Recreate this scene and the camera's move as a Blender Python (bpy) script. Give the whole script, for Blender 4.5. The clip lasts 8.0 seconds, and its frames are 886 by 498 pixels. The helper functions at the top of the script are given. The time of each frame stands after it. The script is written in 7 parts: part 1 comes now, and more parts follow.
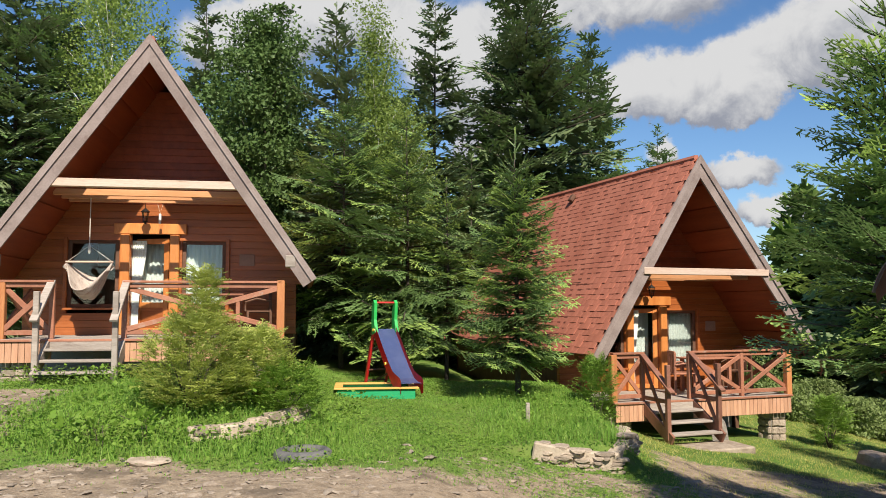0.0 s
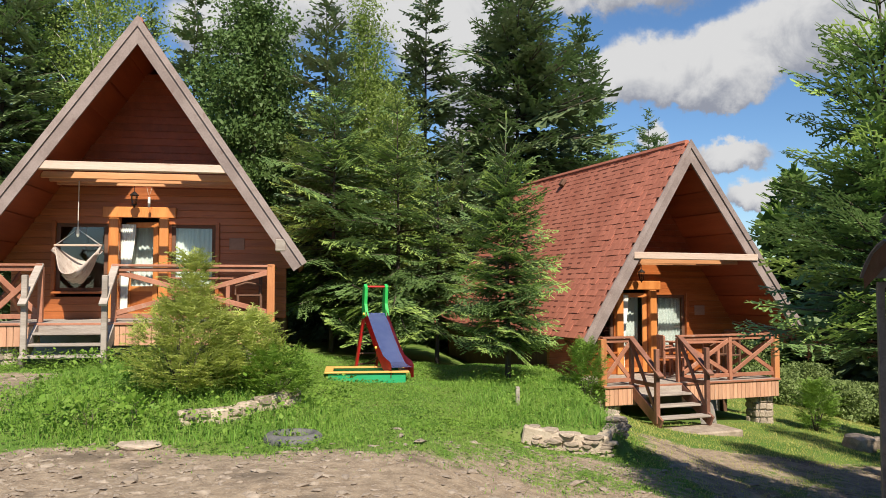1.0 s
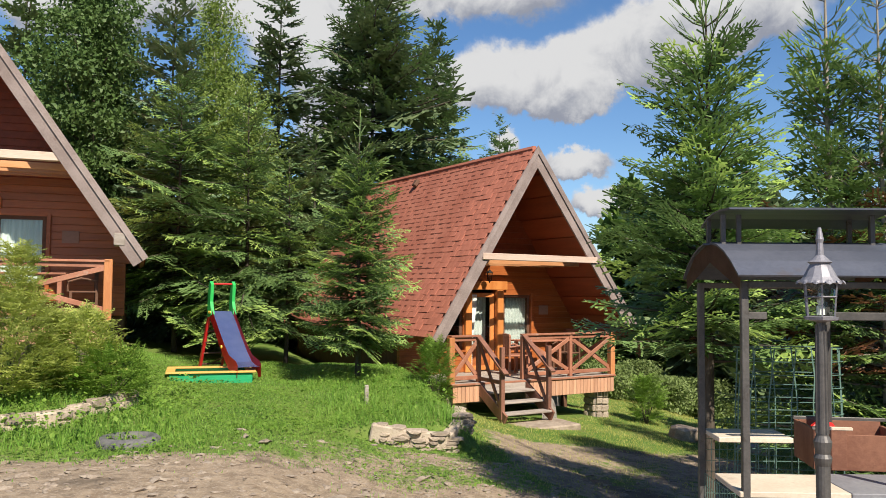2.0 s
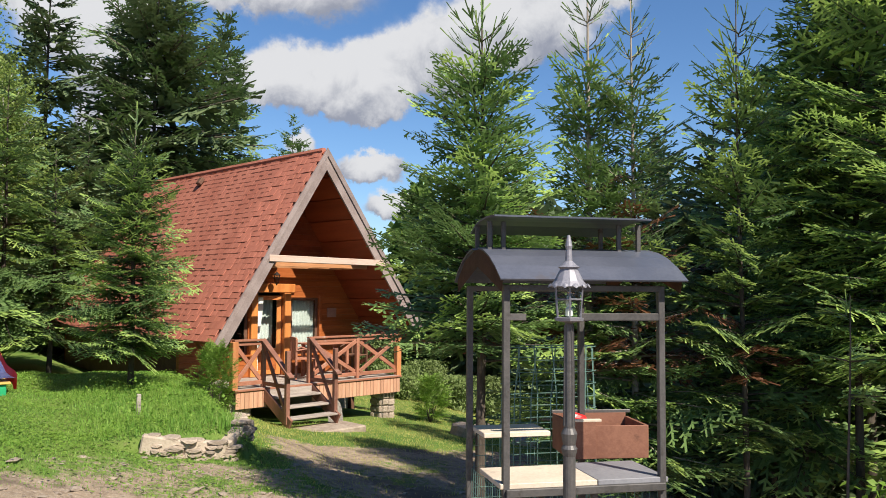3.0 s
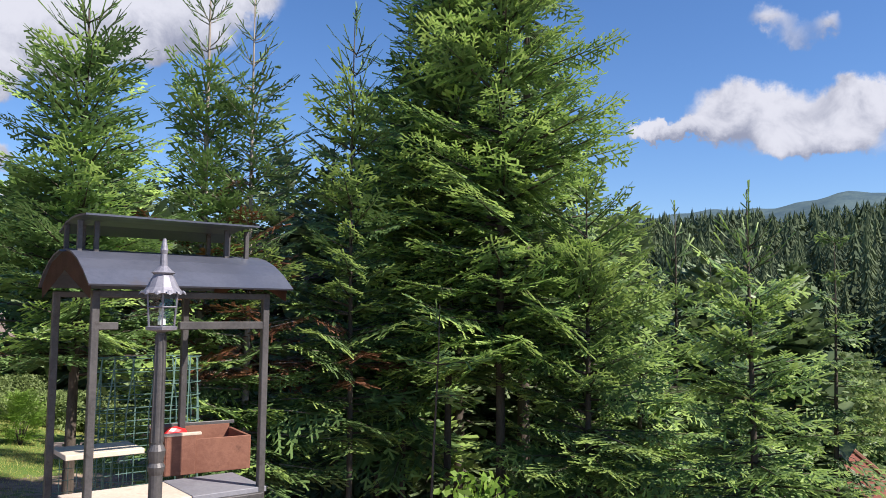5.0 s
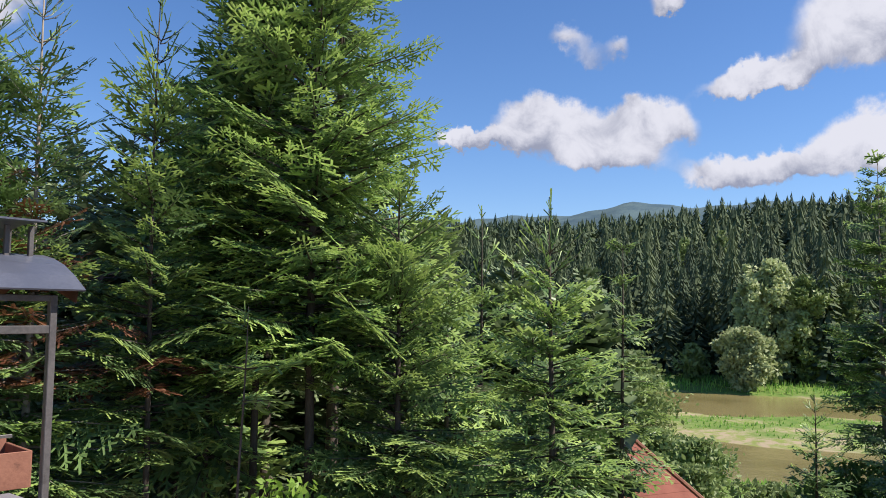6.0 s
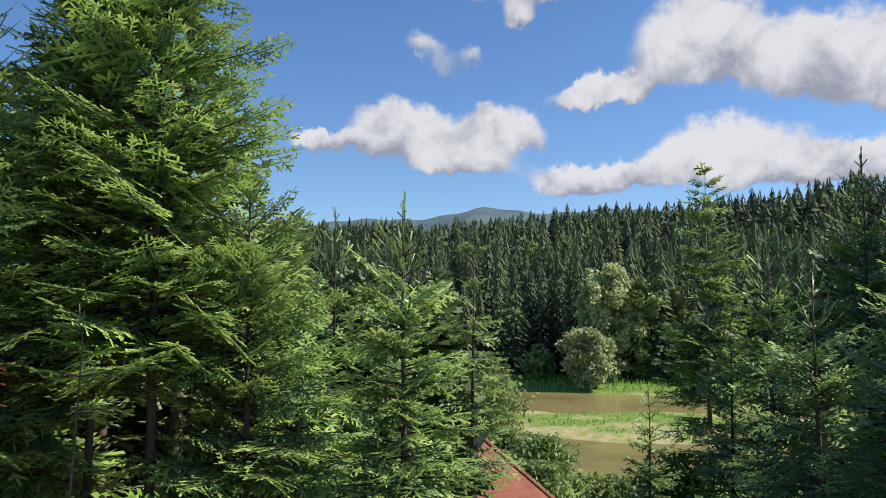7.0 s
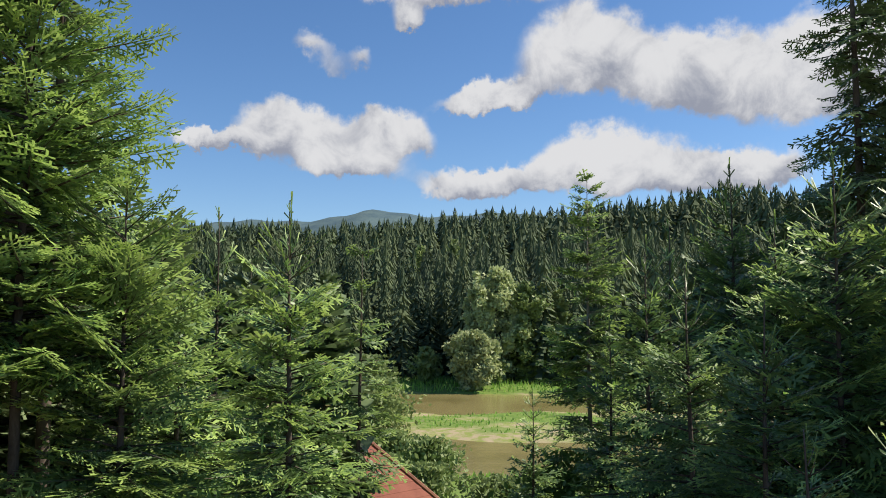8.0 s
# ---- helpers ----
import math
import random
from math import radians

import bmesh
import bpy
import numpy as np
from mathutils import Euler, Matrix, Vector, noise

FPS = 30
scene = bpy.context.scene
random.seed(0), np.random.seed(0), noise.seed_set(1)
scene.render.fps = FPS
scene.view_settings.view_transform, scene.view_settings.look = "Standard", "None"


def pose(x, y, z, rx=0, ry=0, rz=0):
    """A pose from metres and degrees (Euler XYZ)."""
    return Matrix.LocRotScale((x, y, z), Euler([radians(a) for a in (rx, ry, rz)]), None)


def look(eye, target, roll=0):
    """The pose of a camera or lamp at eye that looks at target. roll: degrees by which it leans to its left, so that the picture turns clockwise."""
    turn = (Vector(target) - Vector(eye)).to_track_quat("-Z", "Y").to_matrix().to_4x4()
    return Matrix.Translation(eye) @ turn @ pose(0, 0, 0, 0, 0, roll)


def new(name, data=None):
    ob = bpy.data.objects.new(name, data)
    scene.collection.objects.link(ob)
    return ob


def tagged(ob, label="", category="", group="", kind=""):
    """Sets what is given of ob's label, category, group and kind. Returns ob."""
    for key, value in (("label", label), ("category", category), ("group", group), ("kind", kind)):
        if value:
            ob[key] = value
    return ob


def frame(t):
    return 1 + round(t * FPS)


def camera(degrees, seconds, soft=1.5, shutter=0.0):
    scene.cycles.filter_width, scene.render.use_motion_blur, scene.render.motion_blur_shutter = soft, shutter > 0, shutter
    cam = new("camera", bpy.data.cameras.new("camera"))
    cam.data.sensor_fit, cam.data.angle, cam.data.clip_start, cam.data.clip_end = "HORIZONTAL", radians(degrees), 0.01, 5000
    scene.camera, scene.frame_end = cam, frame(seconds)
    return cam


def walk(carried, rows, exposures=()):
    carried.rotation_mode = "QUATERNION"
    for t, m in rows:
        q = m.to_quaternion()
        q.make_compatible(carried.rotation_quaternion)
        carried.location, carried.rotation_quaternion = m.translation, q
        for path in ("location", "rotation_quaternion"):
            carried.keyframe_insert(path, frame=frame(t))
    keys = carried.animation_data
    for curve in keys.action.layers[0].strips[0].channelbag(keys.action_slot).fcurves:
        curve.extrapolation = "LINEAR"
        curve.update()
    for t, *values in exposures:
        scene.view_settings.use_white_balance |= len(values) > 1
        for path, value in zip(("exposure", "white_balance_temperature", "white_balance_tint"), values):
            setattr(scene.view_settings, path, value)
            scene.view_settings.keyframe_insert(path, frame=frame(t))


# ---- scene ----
cam = camera(57.70, 8.0, soft=0.9)

PATH = [
    (0.0, pose(-0.000, 0.000, 1.600, 94.126, 0.052, 0.000)),
    (0.5, pose(-0.008, 0.005, 1.606, 93.331, -0.006, -0.061)),
    (1.0, pose(0.004, 0.006, 1.609, 92.967, -0.021, -0.662)),
    (1.2, pose(0.018, 0.020, 1.605, 92.952, -0.076, -1.654)),
    (2.3, pose(0.048, -0.023, 1.590, 93.139, -0.562, -15.814)),
    (2.5, pose(0.091, -0.021, 1.592, 93.252, -0.495, -18.933)),
    (3.0, pose(0.167, -0.051, 1.599, 93.277, -0.384, -25.658)),
    (3.5, pose(0.236, -0.071, 1.586, 93.360, -0.469, -31.348)),
    (4.0, pose(0.276, -0.099, 1.584, 93.574, -0.622, -37.260)),
    (4.5, pose(0.316, -0.114, 1.593, 93.876, -0.776, -44.130)),
    (4.7, pose(0.329, -0.105, 1.603, 93.950, -0.794, -47.095)),
    (5.8, pose(0.379, -0.014, 1.603, 94.340, -0.683, -62.785)),
    (6.0, pose(0.378, -0.017, 1.606, 94.359, -0.701, -65.157)),
    (6.5, pose(0.377, -0.011, 1.595, 94.503, -0.515, -70.299)),
    (7.0, pose(0.388, -0.019, 1.595, 94.677, -0.375, -75.533)),
    (7.5, pose(0.394, -0.020, 1.590, 94.808, -0.220, -79.561)),
    (8.0, pose(0.420, -0.009, 1.593, 94.902, -0.132, -83.499)),
]
walk(cam, PATH, [(0.0, 0.58, 6500, 10), (1.0, 0.58, 6500, 10), (3.0, 0.68, 6350, 11), (4.5, 0.74, 6000, 17), (6.0, 0.74, 6050, 17), (7.0, 0.68, 6250, 13), (8.0, 0.64, 6400, 11)])


# ---- world and sun ----
SUN_EL, SUN_AZ = 46.5, 16.0   # elevation; degrees that the sun stands to the right of straight behind
sun_dir = Vector((math.sin(radians(SUN_AZ)) * math.cos(radians(SUN_EL)), -math.cos(radians(SUN_AZ)) * math.cos(radians(SUN_EL)), math.sin(radians(SUN_EL))))
sun_data = bpy.data.lights.new("sun", "SUN")
sun_data.energy, sun_data.angle, sun_data.color = 5.0, radians(0.6), (1.0, 0.90, 0.74)
sun = new("sun", sun_data)
sun.matrix_world = look(sun_dir * 50, (0, 0, 0))


class Nodes:
    """Short hand for node trees."""

    def __init__(self, tree):
        self.tree = tree
        tree.nodes.clear()

    def add(self, kind, **values):
        n = self.tree.nodes.new(kind)
        for k, v in values.items():
            setattr(n, k, v)
        return n

    def link(self, a, b):
        self.tree.links.new(a, b)

    def math(self, op, a, b=None, clamp=False):
        n = self.add("ShaderNodeMath", operation=op, use_clamp=clamp)
        for i, v in enumerate((a, b)):
            if v is None:
                continue
            if isinstance(v, (int, float)):
                n.inputs[i].default_value = v
            else:
                self.link(v, n.inputs[i])
        return n.outputs[0]

    def noise(self, vec, scale, detail=4.0, rough=0.55, dist=0.0):
        n = self.add("ShaderNodeTexNoise")
        n.inputs["Scale"].default_value, n.inputs["Detail"].default_value = scale, detail
        n.inputs["Roughness"].default_value, n.inputs["Distortion"].default_value = rough, dist
        self.link(vec, n.inputs["Vector"])
        return n.outputs["Fac"]

    def mix(self, fac, a, b, blend="MIX"):
        n = self.add("ShaderNodeMix", data_type="RGBA", blend_type=blend)
        for sock, v in ((n.inputs[0], fac), (n.inputs[6], a), (n.inputs[7], b)):
            if isinstance(v, (int, float)):
                sock.default_value = v
            elif isinstance(v, tuple):
                sock.default_value = (*v, 1.0) if len(v) == 3 else v
            else:
                self.link(v, sock)
        return n.outputs[2]

    def ramp(self, fac, lo, hi):
        n = self.add("ShaderNodeMapRange", interpolation_type="SMOOTHSTEP")
        self.link(fac, n.inputs["Value"])
        n.inputs["From Min"].default_value, n.inputs["From Max"].default_value = lo, hi
        return n.outputs["Result"]


def make_world():
    w = bpy.data.worlds.new("sky")
    scene.world = w
    w.use_nodes = True
    N = Nodes(w.node_tree)
    sky = N.add("ShaderNodeTexSky", sky_type="NISHITA", sun_disc=False)
    sky.sun_elevation, sky.sun_rotation = radians(SUN_EL), radians(180 - SUN_AZ)
    sky.altitude, sky.air_density, sky.dust_density, sky.ozone_density = 800, 1.0, 0.6, 2.2
    tex = N.add("ShaderNodeTexCoord")
    sep = N.add("ShaderNodeSeparateXYZ")
    N.link(tex.outputs["Generated"], sep.inputs[0])
    x, y, z = sep.outputs
    az = N.math("MULTIPLY", N.math("ARCTAN2", x, y), 180 / math.pi)      # to the right, degrees
    el = N.math("MULTIPLY", N.math("ARCSINE", z), 180 / math.pi)
    # a few cumulus heaps (azimuth, elevation, half width, half height); flat bases, heaped tops
    heaps = [h if len(h) == 5 else (*h, 1.0) for h in CLOUDS]
    warp = N.add("ShaderNodeTexNoise")
    warp.inputs["Scale"].default_value, warp.inputs["Detail"].default_value = 7.0, 5.0
    N.link(tex.outputs["Generated"], warp.inputs["Vector"])
    wsep = N.add("ShaderNodeSeparateColor")
    N.link(warp.outputs["Color"], wsep.inputs[0])
    fine = N.noise(tex.outputs["Generated"], 26.0, 6.0, 0.62)
    azw = N.math("ADD", az, N.math("MULTIPLY", N.math("SUBTRACT", wsep.outputs[0], 0.5), 4.5))
    elw = N.math("ADD", el, N.math("MULTIPLY", N.math("SUBTRACT", wsep.outputs[1], 0.5), 3.6))
    elw = N.math("ADD", elw, N.math("MULTIPLY", N.math("SUBTRACT", fine, 0.5), 3.4))
    dens = low = None
    for a, e, ra, re, k in heaps:
        dx = N.math("MULTIPLY", N.math("SUBTRACT", azw, a), 1 / ra)
        dy = N.math("MULTIPLY", N.math("SUBTRACT", elw, e), 1 / re)
        # below its middle a heap ends sooner
        dy = N.math("MAXIMUM", dy, N.math("MULTIPLY", dy, -1.7))
        r = N.math("ADD", N.math("MULTIPLY", dx, dx), N.math("MULTIPLY", dy, dy))
        d = N.math("MULTIPLY", N.math("POWER", 0.18, r), k)
        up = N.math("MULTIPLY", N.math("MULTIPLY", N.math("SUBTRACT", elw, e), 1 / re), d)
        low = up if low is None else N.math("ADD", low, up)
        dens = d if dens is None else N.math("ADD", dens, d)
    low = N.math("DIVIDE", low, N.math("ADD", dens, 0.02))
    cover = N.ramp(dens, 0.17, 0.40)
    billow = N.math("ADD", N.math("MULTIPLY", N.noise(tex.outputs["Generated"], 8.0, 3.0, 0.5), 0.4), N.math("MULTIPLY", N.noise(tex.outputs["Generated"], 17.0, 7.0, 0.62, 0.4), 0.6))
    shade = N.math("ADD", N.math("MULTIPLY", low, 1.2), N.math("MULTIPLY", N.math("SUBTRACT", billow, 0.5), 5.4))
    shade = N.math("ADD", shade, N.math("SUBTRACT", N.math("MULTIPLY", N.math("MINIMUM", dens, 0.7), 0.9), 0.48))
    white = N.mix(N.ramp(shade, -0.95, 0.60), (0.42, 0.45, 0.54), (1.0, 1.0, 1.0))
    bg_sky, bg_cloud = N.add("ShaderNodeBackground"), N.add("ShaderNodeBackground")
    vivid = N.add("ShaderNodeHueSaturation")
    vivid.inputs["Saturation"].default_value, vivid.inputs["Value"].default_value = 1.15, 0.84
    N.link(sky.outputs[0], vivid.inputs["Color"])
    N.link(N.mix(1.0, vivid.outputs[0], (0.93, 0.98, 1.04), "MULTIPLY"), bg_sky.inputs[0])
    bg_sky.inputs[1].default_value = SKY_STRENGTH
    N.link(white, bg_cloud.inputs[0])
    bg_cloud.inputs[1].default_value = CLOUD_STRENGTH
    mixer, out = N.add("ShaderNodeMixShader"), N.add("ShaderNodeOutputWorld")
    N.link(cover, mixer.inputs[0])
    N.link(bg_sky.outputs[0], mixer.inputs[1])
    N.link(bg_cloud.outputs[0], mixer.inputs[2])
    N.link(mixer.outputs[0], out.inputs[0])


SKY_STRENGTH, CLOUD_STRENGTH = 0.10, 0.475
CLOUDS = [(15.5, 14.2, 6.0, 3.4), (19.5, 13.6, 3.6, 2.6), (24, 15.6, 5.5, 3.4), (30.5, 18.0, 6.5, 3.8), (12, 21, 9, 4.0), (35, 21, 5, 3), (20.7, 8.8, 3.0, 1.6), (22.5, 6.0, 2.6, 1.5), (15.3, 10.0, 1.5, 1.3, 0.8), (-7, 19.5, 9, 3.8), (-14, 17, 5, 3.6), (1.5, 16, 5, 4.4), (3.6, 11.5, 3.4, 4.4),
          (72.8, 12.7, 4.4, 2.9), (80, 12.9, 3.2, 2.5), (76.6, 10.8, 4.0, 2.2), (67, 11.9, 3.0, 0.9),
          (94, 17.6, 6.0, 4.2), (101.5, 16.4, 5.2, 3.6), (87.2, 15.2, 4.0, 1.5),
          (95.5, 10.5, 5.6, 3.2), (86.5, 9.6, 5.4, 1.7), (104, 9.6, 5.5, 2.0), (84.5, 23.2, 9, 2.6), (81.5, 21.2, 1.5, 1.0, 0.7),
          (73.6, 19.2, 2.4, 1.9, 0.34), (78.2, 18.6, 1.5, 1.7, 0.31), (75.6, 17.9, 2.8, 1.5, 0.28), (110, 15, 7, 5),
          (140, 20, 14, 6), (-40, 22, 16, 6)]
make_world()


# ---- materials ----
def material(name, c1, c2, rough=0.7, scale=3.0, fine=40.0, stretch=(1, 1, 1), bump=0.15, metal=0.0, wear=None, wear_at=(0.58, 0.7), rand=0.25, spec=0.4, coat=0.0, rough_var=0.12):
    """Two tones, mottled at two scales, with fine relief, an optional third tone in worn patches and a shift from piece to piece."""
    m = bpy.data.materials.new(name)
    m.use_nodes = True
    N = Nodes(m.node_tree)
    tex, mp = N.add("ShaderNodeTexCoord"), N.add("ShaderNodeMapping")
    N.link(tex.outputs["Object"], mp.inputs[0])
    mp.inputs["Scale"].default_value = stretch
    v = mp.outputs[0]
    big, small = N.noise(v, scale, 4.0, 0.6), N.noise(v, fine, 5.0, 0.65)
    f = N.math("ADD", N.math("MULTIPLY", big, 0.6), N.math("MULTIPLY", small, 0.4))
    col = N.mix(N.ramp(f, 0.36, 0.64), c1, c2)
    if wear:
        patch = N.noise(v, scale * 1.7, 6.0, 0.7)
        col = N.mix(N.math("MULTIPLY", N.ramp(patch, *wear_at), 0.8), col, wear)
    info = N.add("ShaderNodeObjectInfo")
    hsv = N.add("ShaderNodeHueSaturation")
    N.link(col, hsv.inputs["Color"])
    N.link(N.math("ADD", 1.0 - rand / 2, N.math("MULTIPLY", info.outputs["Random"], rand)), hsv.inputs["Value"])
    b = N.add("ShaderNodeBsdfPrincipled")
    N.link(hsv.outputs[0], b.inputs["Base Color"])
    N.link(N.math("ADD", rough - rough_var / 2, N.math("MULTIPLY", small, rough_var)), b.inputs["Roughness"])
    b.inputs["Metallic"].default_value, b.inputs["Specular IOR Level"].default_value, b.inputs["Coat Weight"].default_value = metal, spec, coat
    if bump:
        bp = N.add("ShaderNodeBump")
        bp.inputs["Strength"].default_value, bp.inputs["Distance"].default_value = bump, 0.02
        N.link(f, bp.inputs["Height"])
        N.link(bp.outputs[0], b.inputs["Normal"])
    out = N.add("ShaderNodeOutputMaterial")
    N.link(b.outputs[0], out.inputs[0])
    return m


def leaf_material(name, c1, c2, c3, trans=0.35, scale=1.2, rough=0.55, each=0.8):
    """Foliage: tones that change from clump to clump and from leaf to leaf; light shines through."""
    m = bpy.data.materials.new(name)
    m.use_nodes = True
    N = Nodes(m.node_tree)
    geo, tex = N.add("ShaderNodeNewGeometry"), N.add("ShaderNodeTexCoord")
    big = N.noise(tex.outputs["Object"], scale, 3.0, 0.6)
    col = N.mix(N.ramp(big, 0.36, 0.64), c1, c2)
    col = N.mix(N.math("MULTIPLY", N.math("POWER", geo.outputs["Random Per Island"], 2.0), each), col, c3)
    info = N.add("ShaderNodeObjectInfo")
    hsv = N.add("ShaderNodeHueSaturation")
    N.link(col, hsv.inputs["Color"])
    N.link(N.math("ADD", 0.85, N.math("MULTIPLY", info.outputs["Random"], 0.3)), hsv.inputs["Value"])
    b, tr = N.add("ShaderNodeBsdfPrincipled"), N.add("ShaderNodeBsdfTranslucent")
    N.link(hsv.outputs[0], b.inputs["Base Color"])
    b.inputs["Roughness"].default_value, b.inputs["Specular IOR Level"].default_value = rough, 0.35
    N.link(hsv.outputs[0], tr.inputs[0])
    mx, out = N.add("ShaderNodeMixShader"), N.add("ShaderNodeOutputMaterial")
    mx.inputs[0].default_value = trans
    N.link(b.outputs[0], mx.inputs[1])
    N.link(tr.outputs[0], mx.inputs[2])
    N.link(mx.outputs[0], out.inputs[0])
    return m


def glass_material(name, tint=(0.9, 0.95, 0.95), rough=0.02):
    """Thin window glass: partly clear, partly glossy by Fresnel."""
    m = bpy.data.materials.new(name)
    m.use_nodes = True
    N = Nodes(m.node_tree)
    t, g, fr = N.add("ShaderNodeBsdfTransparent"), N.add("ShaderNodeBsdfGlossy"), N.add("ShaderNodeFresnel")
    t.inputs[0].default_value, g.inputs["Roughness"].default_value = (*tint, 1), rough
    fr.inputs[0].default_value = 1.6
    mx, out = N.add("ShaderNodeMixShader"), N.add("ShaderNodeOutputMaterial")
    N.link(fr.outputs[0], mx.inputs[0])
    N.link(t.outputs[0], mx.inputs[1])
    N.link(g.outputs[0], mx.inputs[2])
    N.link(mx.outputs[0], out.inputs[0])
    return m


